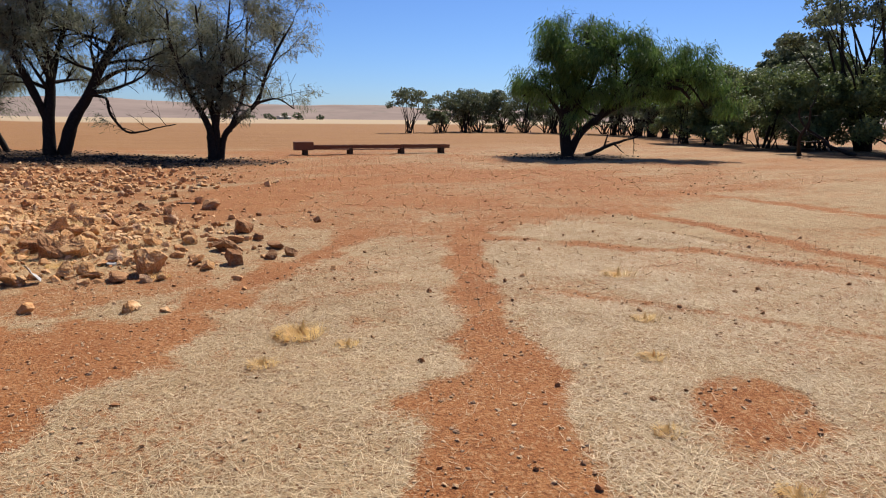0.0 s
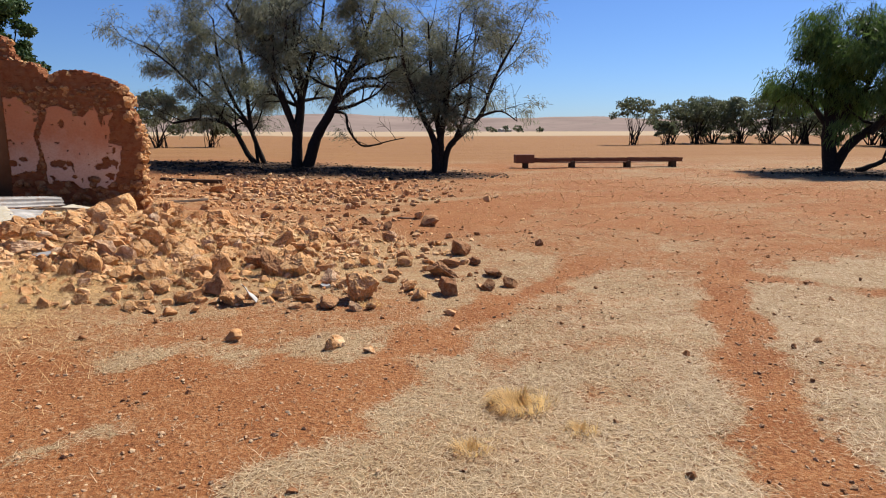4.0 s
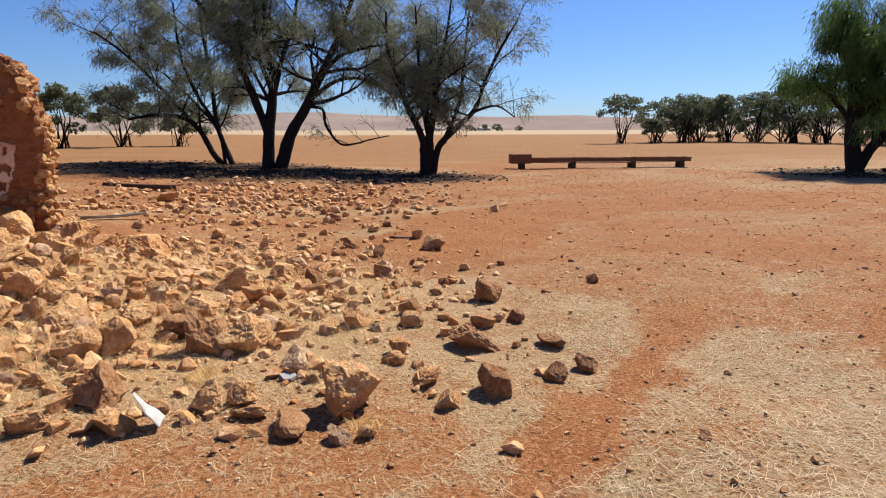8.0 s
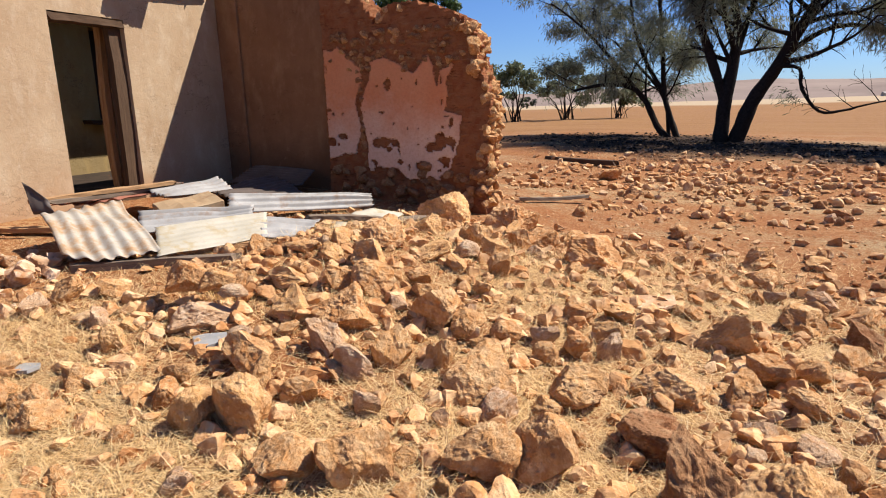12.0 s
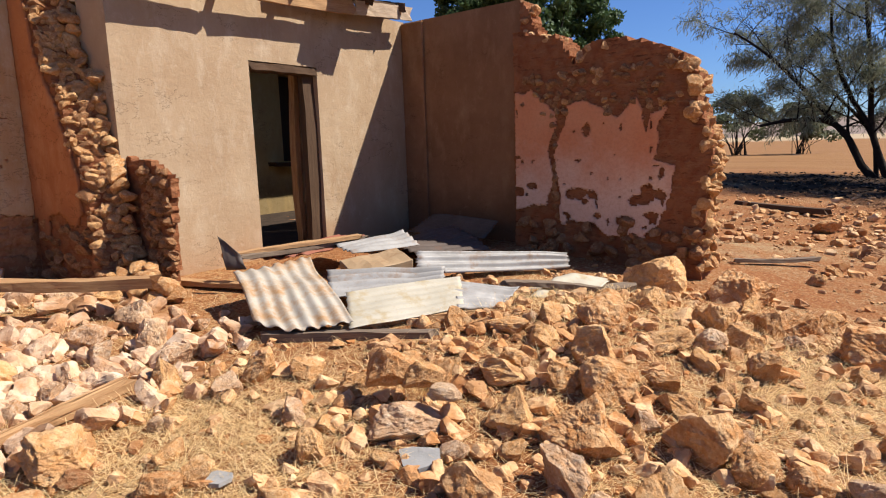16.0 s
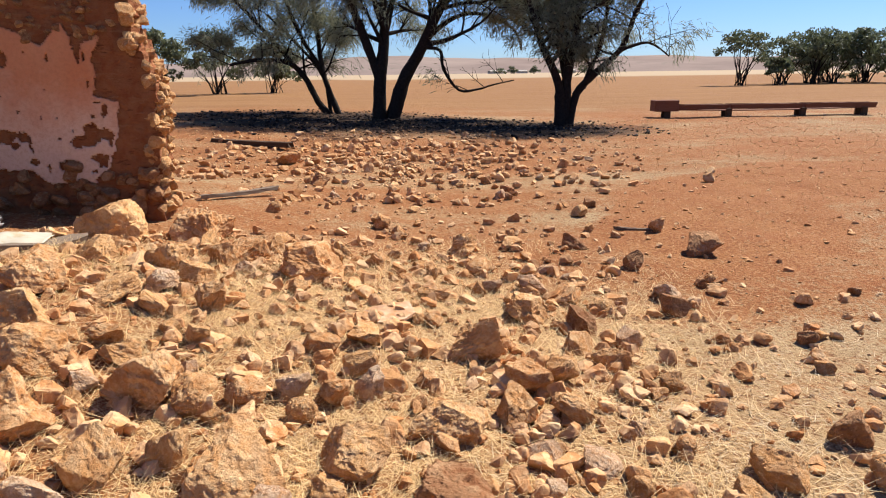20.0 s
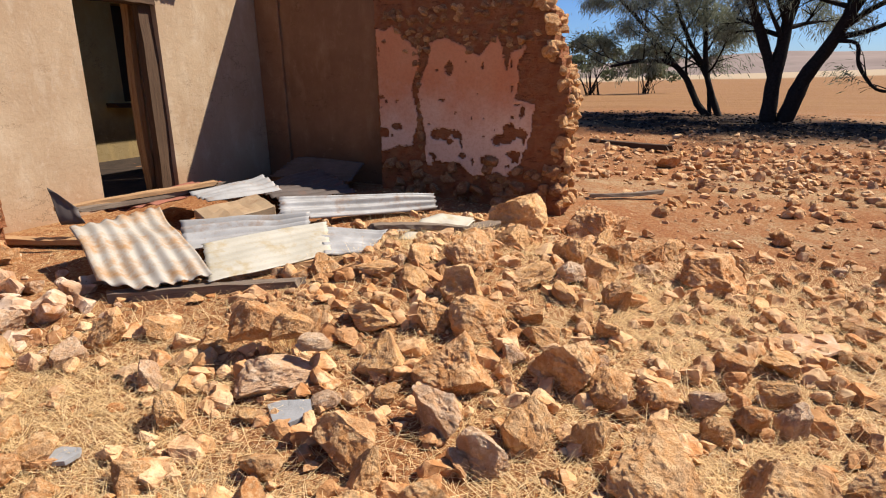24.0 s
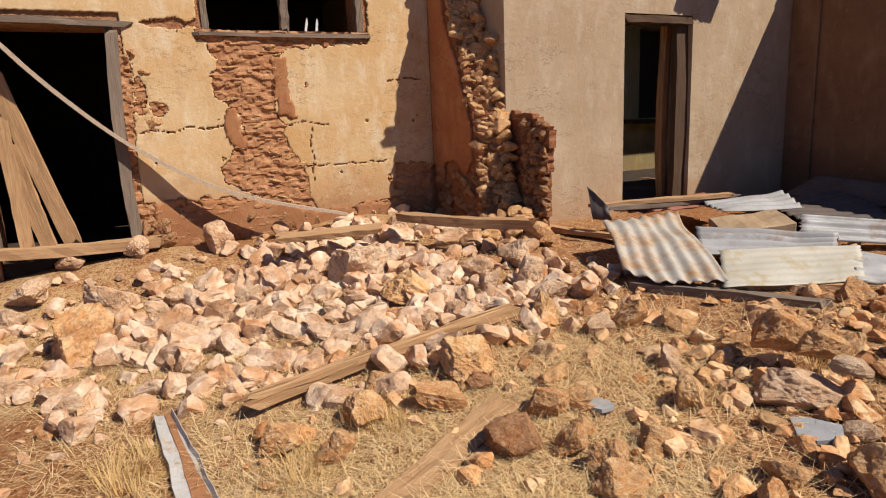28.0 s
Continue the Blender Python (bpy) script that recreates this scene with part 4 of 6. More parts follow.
# ---- stones ----
def rock_bm(seed, sub=3, flat=1.0, cut=0.92):
    """A broken block: a ball cut by hard planes, then pitted and chipped."""
    r = random.Random(seed)
    bm = bmesh.new()
    bmesh.ops.create_icosphere(bm, subdivisions=sub, radius=0.5)
    planes = [(Vector((r.gauss(0, 1), r.gauss(0, 1), r.gauss(0, 1))).normalized(), cut * r.uniform(0.24, 0.42)) for _ in range(10)]
    sc = Vector((r.uniform(0.9, 1.15), r.uniform(0.8, 1.05), r.uniform(0.8, 1.05) * flat))
    off = Vector((r.uniform(-50, 50), r.uniform(-50, 50), r.uniform(-50, 50)))
    for v in bm.verts:
        p = v.co.copy()
        for nrm, d in planes:
            ov = p.dot(nrm) - d
            if ov > 0:
                p -= nrm * (ov * 0.95)
        q = p.normalized()
        pit = max(0.0, noise.noise(p * 9.0 + off) - 0.12)
        p += q * (0.06 * noise.noise(p * 2.8 + off) - 0.05 * abs(noise.noise(p * 5.5 + off)) - 0.03 * pit + 0.02 * noise.noise(p * 18 + off) + 0.011 * noise.noise(p * 35 + off))
        v.co = Vector((p.x * sc.x, p.y * sc.y, p.z * sc.z))
    wide = max(v.co.x for v in bm.verts) - min(v.co.x for v in bm.verts)
    for v in bm.verts:
        v.co /= wide
    return bm


def in_stone(me, material):
    """The same block in another stone."""
    me = me.copy()
    me.materials[0] = material
    return me


ROCKS = {"O": [bm_mesh("limestone_block", rock_bm(500 + i, 5), ROCK) for i in range(12)],
         "O_big": [bm_mesh("limestone_block", rock_bm(520 + i, 6), ROCK) for i in range(6)]}
for key, material in (("P", ROCK_PALE), ("D", ROCK_DARK)):
    ROCKS[key] = [in_stone(me, material) for me in ROCKS["O"]]
    ROCKS[key + "_big"] = [in_stone(me, material) for me in ROCKS["O_big"]]
WALL_STONES = [bm_mesh("stone", rock_bm(700 + i, 3), ROCK) for i in range(8)]
WALL_STONES_RED = [in_stone(me, ROCK_DARK) for me in WALL_STONES]
FLAT_STONES = [bm_mesh("stone", rock_bm(720 + i, 3, 0.6), ROCK) for i in range(6)]


def stone_in(parent, x, y, z, size, r, meshes, sx=1.0, sy=1.0, sz=1.0):
    m = pose(x, y, z, r.uniform(-40, 40), r.uniform(-40, 40), r.uniform(0, 360)) @ Matrix.Diagonal((size * sx, size * sy, size * sz, 1))
    return part("stone", r.choice(meshes), parent, m=m)


# ---- broken walls ----
def outline_wall(name, pts, t0, t1, axis, material, label, lean=0.0, cell=0.035):
    """A wall whose broken outline is given in its own plane (u, z), between two depths."""
    us, zs = [q[0] for q in pts], [q[1] for q in pts]
    U, Z = np.meshgrid(np.arange(min(us), max(us) + cell, cell), np.arange(min(zs), max(zs) + cell, cell))
    uc, zc = U[:-1, :-1] + cell / 2, Z[:-1, :-1] + cell / 2
    inside = np.zeros(uc.shape, bool)
    for (a, b), (c, d) in zip(pts, pts[1:] + pts[:1]):
        if b != d:
            inside ^= ((b > zc) != (d > zc)) & (uc < (c - a) * (zc - b) / (d - b) + a)
    rg = np.random.default_rng(len(pts) * 7)
    U, Z = U + rg.uniform(-0.35, 0.35, U.shape) * cell, Z + rg.uniform(-0.35, 0.35, U.shape) * cell
    i = np.arange(U.size).reshape(U.shape)
    q = np.stack([i[:-1, :-1], i[:-1, 1:], i[1:, 1:], i[1:, :-1]], -1)[inside]
    e = np.concatenate([q[:, [k, (k + 1) % 4]] for k in range(4)])
    key = np.sort(e, 1) @ np.array([U.size, 1])
    _, first, times = np.unique(key, return_index=True, return_counts=True)
    rim = e[first[times == 1]]
    n = U.size
    faces = np.concatenate([q, q[:, ::-1] + n, np.column_stack([rim[:, 1], rim[:, 0], rim[:, 0] + n, rim[:, 1] + n])])
    shift = np.where(U > -6.2, lean, 0.0)
    put = (lambda u, t, z: np.stack([u, np.full(u.shape, t), z], -1)) if axis == "y" else (lambda u, t, z: np.stack([np.full(u.shape, t), u, z], -1))
    v = np.concatenate([put(U, t0, Z).reshape(-1, 3), put(U + shift, t1, Z).reshape(-1, 3)])
    used = np.unique(faces)
    back = np.zeros(len(v), int)
    back[used] = np.arange(len(used))
    me = mesh_of(name, v[used], np.ascontiguousarray(back[faces]), material)
    return thing(name, label, "wall", kind="structure", me=me)


def render_coat(parent, axis, at_, u0, u1, z0, z1, keep, material, label, cell=0.028, thick=0.022, out=1):
    """A coat of render on a wall, with ragged edges and holes where keep() says so."""
    nu, nz = int((u1 - u0) / cell), int((z1 - z0) / cell)
    U, Z = np.meshgrid(np.linspace(u0, u1, nu + 1), np.linspace(z0, z1, nz + 1))
    rg = np.random.default_rng(nu * 31 + nz)
    U = U + rg.uniform(-0.4, 0.4, U.shape) * cell
    Z = Z + rg.uniform(-0.4, 0.4, Z.shape) * cell
    D = at_ + out * (thick + 0.006 * (value_noise(U, Z, 0.35) - 0.5))
    V = np.stack([U, D, Z], -1) if axis == "y" else np.stack([D, U, Z], -1)
    uc = (U[:-1, :-1] + U[1:, 1:]) / 2
    zc = (Z[:-1, :-1] + Z[1:, 1:]) / 2
    i = np.arange(U.size).reshape(U.shape)
    q = np.stack([i[:-1, :-1], i[:-1, 1:], i[1:, 1:], i[1:, :-1]], -1)[keep(uc, zc)]
    if (axis == "y") == (out > 0):
        q = q[:, ::-1]
    used = np.unique(q)
    back = np.zeros(U.size, int)
    back[used] = np.arange(len(used))
    me = mesh_of("render_coat", V.reshape(-1, 3)[used], np.ascontiguousarray(back[q]), material, True)
    ob = part("render_coat", me, parent, label)
    so = ob.modifiers.new("thickness", "SOLIDIFY")
    so.thickness, so.offset = thick + 0.006, -1
    return ob


r = random.Random(77)
PINK_TOP = [(-3.70, 0.2), (-1.76, 0.2), (-1.72, 0.8), (-1.70, 1.2), (-1.68, 1.54), (-1.72, 1.74), (-1.84, 2.09), (-1.80, 2.24), (-2.0, 2.46), (-2.2, 2.55), (-2.38, 2.62), (-2.68, 2.66), (-2.87, 2.62), (-3.01, 2.44), (-3.06, 2.52), (-3.20, 2.74), (-3.54, 2.80), (-3.70, 2.84)]
wall_pink = outline_wall("wall_pink", PINK_TOP, PINK_Y, PINK_Y + 0.44, "y", STONEWORK, "broken pink-washed stone wall with crumbling end")


def keep_pink(u, z):
    n = value_noise(u + 7, z, 0.2) - 0.5
    fine = value_noise(u + 3, z + 5, 0.06)
    rag = 0.05 * n + 0.035 * (fine - 0.5)
    top = np.interp(u, [-3.70, -3.49, -3.34, -3.23, -3.09, -2.89, -2.75, -2.66, -2.57, -2.50, -2.38, -2.33, -2.27, -2.23, -2.08],
                    [2.19, 2.23, 2.07, 1.97, 2.04, 2.09, 2.03, 1.95, 1.87, 1.92, 2.09, 1.98, 1.73, 1.91, 1.96]) + rag
    mid = np.interp(z, [0.7, 1.2, 1.6, 2.0, 2.3], [-3.22, -3.24, -3.225, -3.165, -3.15])
    half = np.interp(z, [0.7, 1.1, 1.25, 1.6, 2.0], [0.10, 0.075, 0.03, 0.035, 0.065])
    crack = np.abs(u - mid + 0.03 * np.sin(z * 9)) > half + 0.5 * rag
    right = u < np.interp(z, [0.75, 0.86, 1.18, 1.42, 1.47, 1.78, 1.96], [-2.25, -2.12, -2.02, -1.98, -2.19, -2.15, -2.08]) + rag
    low = z > np.where(u < -3.2, 0.95, 0.77) + 0.5 * n * 0.5 + 0.1 * (fine - 0.5)
    out = np.zeros(u.shape, bool)
    for cu, cz, a, b in ((-2.98, 1.13, 0.12, 0.055), (-2.82, 1.14, 0.05, 0.045), (-2.90, 1.06, 0.05, 0.04), (-2.30, 1.10, 0.13, 0.06), (-2.27, 1.18, 0.07, 0.06), (-2.11, 1.34, 0.035, 0.06), (-2.12, 1.14, 0.08, 0.06), (-2.88, 1.79, 0.032, 0.055), (-3.66, 1.52, 0.06, 0.03), (-3.64, 1.16, 0.07, 0.06), (-3.50, 1.22, 0.05, 0.03), (-2.5, 0.86, 0.11, 0.06), (-2.2, 0.92, 0.09, 0.06), (-2.75, 0.92, 0.04, 0.03)):
        out |= ((u - cu) / a) ** 2 + ((z - cz) / b) ** 2 < 1 + 3.0 * n + 1.2 * (fine - 0.5)
    speck = fine > np.where(z < 1.5, 0.90, 0.94) - 0.10 * smooth(1.1, 0.8, z)
    return (z < top) & crack & low & right & ~out & ~speck


render_coat(wall_pink, "y", PINK_Y, -3.68, -1.8, 0.72, 2.3, keep_pink, PINK, "flaking pink and whitish limewash", out=-1, cell=0.016)
for k in range(230):
    z = r.uniform(0.4, 2.45)
    edge = np.interp(z, [0.2, 0.8, 1.54, 1.74, 2.09, 2.24, 2.46, 2.55], [-1.74, -1.70, -1.68, -1.73, -1.86, -1.84, -2.0, -2.2])
    stone_in(wall_pink, edge + r.uniform(-0.12, 0.04), PINK_Y + r.uniform(-0.02, 0.42), z, r.uniform(0.07, 0.18), r, WALL_STONES, sz=0.75)
for k in range(26):
    x = r.uniform(-3.6, -2.0)
    z = np.interp(x, [-3.6, -3.2, -3.04, -2.87, -2.4, -2.0], [2.82, 2.74, 2.44, 2.62, 2.62, 2.45])
    stone_in(wall_pink, x, PINK_Y + r.uniform(0.0, 0.4), z - 0.03, r.uniform(0.10, 0.2), r, WALL_STONES, sz=0.7)
for k in range(64):
    stone_in(wall_pink, r.uniform(-3.65, -1.75), PINK_Y + r.uniform(-0.03, 0.02), r.uniform(0.42, 0.86), r.uniform(0.10, 0.2), r, WALL_STONES_RED, sz=0.7)
for k in range(130):
    z = r.uniform(1.95, 2.5)
    stone_in(wall_pink, r.uniform(-3.6, -1.95), PINK_Y + r.uniform(-0.005, 0.03), min(z, 2.36), r.uniform(0.05, 0.12), r, WALL_STONES if k % 3 == 0 else WALL_STONES_RED, sz=0.75)
for k in range(16):
    z = 0.9 + k * 0.105
    stone_in(wall_pink, -3.22 + 0.03 * math.sin(z * 9) + 0.06 * max(0.0, z - 1.6) + r.uniform(-0.03, 0.03), PINK_Y + 0.015, z, r.uniform(0.07, 0.12), r, WALL_STONES_RED)

for k in range(9):
    stone_in(wall_pink, -3.62 + r.uniform(-0.03, 0.05), PINK_Y + r.uniform(0.16, 0.3), 2.82 + 0.035 * k, r.uniform(0.09, 0.15), r, WALL_STONES, sz=0.7)

outline_wall("wall_toothing", [(-3.70, 2.6), (-3.40, 2.6), (-3.48, 2.84), (-3.56, 2.95), (-3.60, 3.08), (-3.70, 3.16)], PINK_Y + 0.16, PINK_Y + 0.40, "y", STONEWORK, "ragged stone toothing left on a broken wall")

CROSS = [(-6.45, 0.2), (-5.35, 0.2), (-5.42, 0.8), (-5.50, 1.2), (-5.54, 1.52), (-5.66, 1.72), (-5.76, 2.06), (-5.90, 2.36), (-6.04, 2.68), (-6.13, 2.95), (-6.17, 3.3), (-6.45, 3.3)]
wall_cross = outline_wall("wall_cross", CROSS, 7.03, 7.298, "y", STONEWORK, "broken stone cross wall with red render", 0.13)
wall_skin = outline_wall("wall_skin", [(-5.46, 0.2), (-4.96, 0.2), (-4.95, 0.95), (-4.90, 1.27), (-4.86, 1.50), (-5.12, 1.62), (-5.46, 1.66)], 7.34, 7.41, "y", STONEWORK, "thin standing leaf of a broken stone wall")


def keep_red(u, z):
    n = value_noise(u + 2, z + 9, 0.25)
    edge = np.interp(z, [0.8, 1.0, 1.25, 1.52, 1.72, 2.06, 2.36, 2.68, 3.3], [-6.1, -5.80, -5.62, -5.60, -5.70, -5.80, -5.96, -6.12, -6.22])
    return (u < edge + 0.10 * (n - 0.5)) & (z > 0.98 + 0.25 * n)


render_coat(wall_cross, "y", 7.03, -6.42, -4.9, 0.8, 3.28, keep_red, RED_RENDER, "smooth red-brown render", out=-1)
EDGE_Z = [0.2, 0.8, 1.2, 1.52, 1.72, 2.06, 2.36, 2.68, 2.95, 3.3]
EDGE_X = [-5.35, -5.42, -5.50, -5.54, -5.66, -5.76, -5.90, -6.04, -6.13, -6.17]
for k in range(330):
    z = r.uniform(0.5, 3.27)
    f = r.random()
    edge = float(np.interp(z, EDGE_Z, EDGE_X)) + 0.13 * f
    size_ = r.uniform(0.06, 0.16)
    stone_in(wall_cross, edge + r.uniform(-0.04, 0.01), 7.04 + 0.25 * f, z, size_, r, WALL_STONES if k % 5 else WALL_STONES_RED, sz=0.75)
for k in range(26):
    z = 0.9 + k * 0.09
    stone_in(wall_cross, float(np.interp(z, EDGE_Z, EDGE_X)) + 0.12 + r.uniform(-0.04, 0.05), 7.26 + r.uniform(-0.05, 0.03), z, r.uniform(0.10, 0.19), r, WALL_STONES, sz=0.7)
for k in range(60):
    z = r.uniform(0.5, 1.15)
    stone_in(wall_cross, r.uniform(-6.3, -5.3), 7.03 + r.uniform(-0.01, 0.015), z, r.uniform(0.08, 0.15), r, WALL_STONES_RED, sz=0.75)
for k in range(130):
    z = r.uniform(0.45, 1.56)
    stone_in(wall_skin, r.uniform(-5.24, -4.90), 7.335 + r.uniform(-0.015, 0.015), z, r.uniform(0.06, 0.12), r, WALL_STONES_RED, sz=0.75)
for k in range(40):
    x = r.uniform(-5.3, -4.7)
    stone_in(wall_skin, x, r.uniform(7.0, 7.3), r.uniform(0.45, 0.72 + 0.5 * max(0, -4.85 - x)), r.uniform(0.10, 0.22), r, WALL_STONES, sz=0.75)
for x_, z_, w_ in ((-5.62, 2.30, 0.17), (-5.63, 2.17, 0.16), (-5.70, 2.08, 0.14)):
    stone_in(wall_cross, x_, 7.27, z_, w_, r, WALL_STONES, sz=0.6)


BARE_LO = ([0.9, 0.98, 1.14, 1.28, 1.41, 1.57, 1.73, 1.78, 1.9, 2.1, 2.2, 2.3, 2.4], [5.3, 5.28, 4.99, 4.94, 5.04, 5.15, 5.17, 5.05, 4.91, 4.94, 5.0, 4.92, 4.86])
BARE_HI = ([0.9, 1.0, 1.26, 1.38, 1.72, 2.2, 2.3, 2.4], [5.72, 5.69, 5.68, 5.55, 5.49, 5.48, 5.62, 6.33])


def keep_yellow(u, z):
    n = value_noise(u, z + 4, 0.3) - 0.5
    f = value_noise(u + 8, z, 0.09) - 0.5
    g = value_noise(u + 5, z + 2, 0.04) - 0.5
    rag = 0.07 * n + 0.06 * f + 0.04 * g
    door = ~((u > 3.12) & (u < 4.28) & (z < 2.56))
    win = ~((u > 4.86) & (u < 6.39) & (z > 2.36) & (z < 3.16))
    bare = (u > np.interp(z, *BARE_LO) + rag) & (u < np.interp(z, *BARE_HI) + rag) & (z > 0.9) & (z < 2.5)
    sill = (u > 4.84) & (u < 6.36 + rag) & (z > 2.33 + rag) & (z < 2.45)
    jamb = (u < 4.30 + rag) & (z > 1.55 + rag) & (z < 2.5)
    patch = ((u - 4.46) / 0.11) ** 2 + ((z - 1.79) / 0.075) ** 2 < 1 + 2.2 * n + 1.6 * f
    neck = ((u - 4.36) / 0.05) ** 2 + ((z - 1.9) / 0.16) ** 2 < 1 + 1.5 * f
    head = ((u - 4.6) / 0.3) ** 2 + ((z - 2.50) / 0.045) ** 2 < 1 + 2.0 * f
    foot = z < np.interp(u, [4.2, 4.9, 5.3, 5.7, 5.8, 6.9], [1.02, 1.03, 0.97, 0.93, 0.84, 0.86]) + rag
    low = (u > 6.58 + 2 * rag) & (z < 1.2 + 2 * rag)
    split = (np.abs(z - 1.62 - 0.012 * np.sin(u * 23) - 0.03 * n) < 0.006) & (u > 4.32) & (u < 5.05)
    split |= (np.abs(z - 1.24 - 0.006 * np.sin(u * 31) - 0.02 * n) < 0.005) & (u > 5.68) & (u < 6.5)
    split |= (np.abs(u - 5.76 - 0.01 * np.sin(z * 25) - 0.02 * n) < 0.005) & (z > 1.1) & (z < 1.6)
    split |= (np.abs(z - 1.63 - 0.01 * np.sin(u * 19) - 0.03 * n) < 0.005) & (u > 5.5) & (u < 5.95)
    split |= (np.abs(z - 2.03 - 0.01 * np.sin(u * 17) - 0.03 * n) < 0.006) & (u > 6.55) & (u < 6.9)
    chip = (f > 0.40) & (g > 0.1)
    return door & win & ~(bare | sill | jamb | patch | neck | head | foot | low | split | chip)


def keep_mud(u, z):
    n = value_noise(u + 3, z + 1, 0.16) - 0.5
    hi = np.interp(z, *BARE_HI)
    strip = (u > hi - 0.03 + 0.06 * n) & (u < hi + 0.13 + 0.1 * n) & (z > 1.66 + 0.1 * n) & (z < 2.22)
    smear = (((u - 5.10) / 0.10) ** 2 + ((z - 1.58) / 0.20) ** 2) < 1 + 1.6 * n
    foot = (z < np.interp(u, [4.2, 4.9, 5.3, 5.8, 6.9], [1.0, 1.01, 0.93, 0.84, 0.84]) + 0.1 * n) & (z > 0.6) & (u > 4.35) & (u < 6.95) & (value_noise(u, z, 0.12) < 0.78)
    return strip | smear | foot


render_coat(wall_yellow, "x", YELLOW_X, 2.6, 7.02, 0.55, 3.28, keep_yellow, PLASTER_YELLOW, "peeling ochre render with ragged edges", out=1, cell=0.013, thick=0.022)


CORE = make_simple("worn_mud_core", (0.36, 0.14, 0.053), (0.59, 0.31, 0.15), 15)


def eroded_core():
    """Worn courses of mud and small stone where the render has fallen."""
    cell = 0.013
    U, Z = np.meshgrid(np.arange(4.22, 7.0, cell), np.arange(0.55, 2.46, cell))
    n1 = value_noise(U, Z * 3.0, 0.15)
    n2 = value_noise(U * 1.2 + 5, Z * 2.6, 0.065)
    n3 = value_noise(U + 2, Z * 1.6 + 8, 0.028)
    h = 0.013 * smooth(0.40, 0.56, n1) + 0.013 * smooth(0.42, 0.58, n2) + 0.008 * n3
    open_ = ~keep_yellow(U, Z)
    h = np.where(open_, 0.003 + h, -0.01)
    rg = np.random.default_rng(5)
    V = np.stack([YELLOW_X + h, U + rg.uniform(-0.3, 0.3, U.shape) * cell, Z + rg.uniform(-0.3, 0.3, U.shape) * cell], -1)
    i = np.arange(U.size).reshape(U.shape)
    q = np.stack([i[:-1, :-1], i[:-1, 1:], i[1:, 1:], i[1:, :-1]], -1)[open_[:-1, :-1] | open_[1:, 1:]]
    part("eroded_core", mesh_of("eroded_core", V.reshape(-1, 3), q, CORE), wall_yellow, "worn orange mud and stone courses")


eroded_core()
render_coat(wall_yellow, "x", YELLOW_X, 4.3, 6.97, 0.55, 2.36, keep_mud, MUD_BROWN, "smooth brown mud bedding", out=1, thick=0.03)
for row in range(22):
    z = 0.92 + row * 0.066
    u = float(np.interp(z, *BARE_LO)) + r.uniform(0.0, 0.08)
    end = float(np.interp(z, *BARE_HI)) - 0.04
    while u < end:
        w = r.uniform(0.05, 0.17)
        if r.random() < 0.42:
            stone_in(wall_yellow, YELLOW_X + 0.02, u + w / 2, z + r.uniform(-0.03, 0.03), w, r, FLAT_STONES, sx=0.26, sy=r.uniform(0.6, 1.0), sz=r.uniform(0.3, 0.6)).rotation_euler = (r.uniform(-0.35, 0.35), r.uniform(-0.2, 0.2), r.uniform(-0.2, 0.2))
        u += w + 0.015
for k in range(34):
    stone_in(wall_yellow, YELLOW_X + 0.005, r.choice((r.uniform(4.26, 4.5), r.uniform(4.3, 6.9))), r.uniform(0.6, 0.86), r.uniform(0.1, 0.18), r, WALL_STONES_RED, sx=0.5)
for k in range(14):
    stone_in(wall_yellow, YELLOW_X + 0.004, r.uniform(4.27, 4.46), r.uniform(1.6, 2.35), r.uniform(0.08, 0.13), r, FLAT_STONES, sx=0.5)

# ---- rooms behind the walls ----
def slab(name, x0, y0, z0, x1, y1, z1, material, label, category):
    bm = bmesh.new()
    box(bm, x0, y0, z0, x1, y1, z1)
    return thing(name, label, category, kind="structure", me=bm_mesh(name, bm, material))


slab("floor_south", -10.3, -1.5, 0.0, -6.50, 7.3, 0.62, DEBRIS_SHADE, "dark debris-strewn earth floor", "floor")
slab("floor_north", -10.3, 7.3, 0.0, -5.50, 14.2, 0.60, DEBRIS_SHADE, "dark debris-strewn earth floor", "floor")
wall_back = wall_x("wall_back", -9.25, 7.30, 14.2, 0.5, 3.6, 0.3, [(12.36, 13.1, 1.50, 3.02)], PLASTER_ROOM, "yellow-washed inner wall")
# near-black colour puts the south room's darkness into this wall
slab("wall_far_room", -10.3, -1.5, 0.5, -10.0, 7.3, 3.3, DEBRIS_SHADE, "inner wall coloured near-black for the room's darkness", "wall")
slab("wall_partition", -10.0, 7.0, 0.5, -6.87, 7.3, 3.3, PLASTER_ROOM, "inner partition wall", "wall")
# unseen end wall, added to close the south room off from light
slab("wall_end_south", -10.3, -1.8, 0.2, -6.45, -1.5, 3.3, DEBRIS_SHADE, "plain end wall", "wall")
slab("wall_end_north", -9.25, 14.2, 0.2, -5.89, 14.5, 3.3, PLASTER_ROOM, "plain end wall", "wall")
wall_x("wall_north_front", DOOR_X - 0.01, GREY_Y + 0.6, 14.2, 0.2, 3.3, 0.42, [], PLASTER_GREY, "fawn rendered wall behind the wing")
# dark panel put behind the opening in place of its unlit depth
slab("window_backing", -9.62, 12.2, 1.4, -9.57, 13.3, 3.1, WOOD_DARK, "dark panel standing for the unlit window opening", "board")
# unseen roof slabs added to dim the rooms; a front slot admits bounce light
slab("ceiling_north", -9.6, 7.3, 3.3, -7.5, 14.5, 3.36, WOOD_DARK, "unseen dark roof slab added to dim the room", "ceiling")
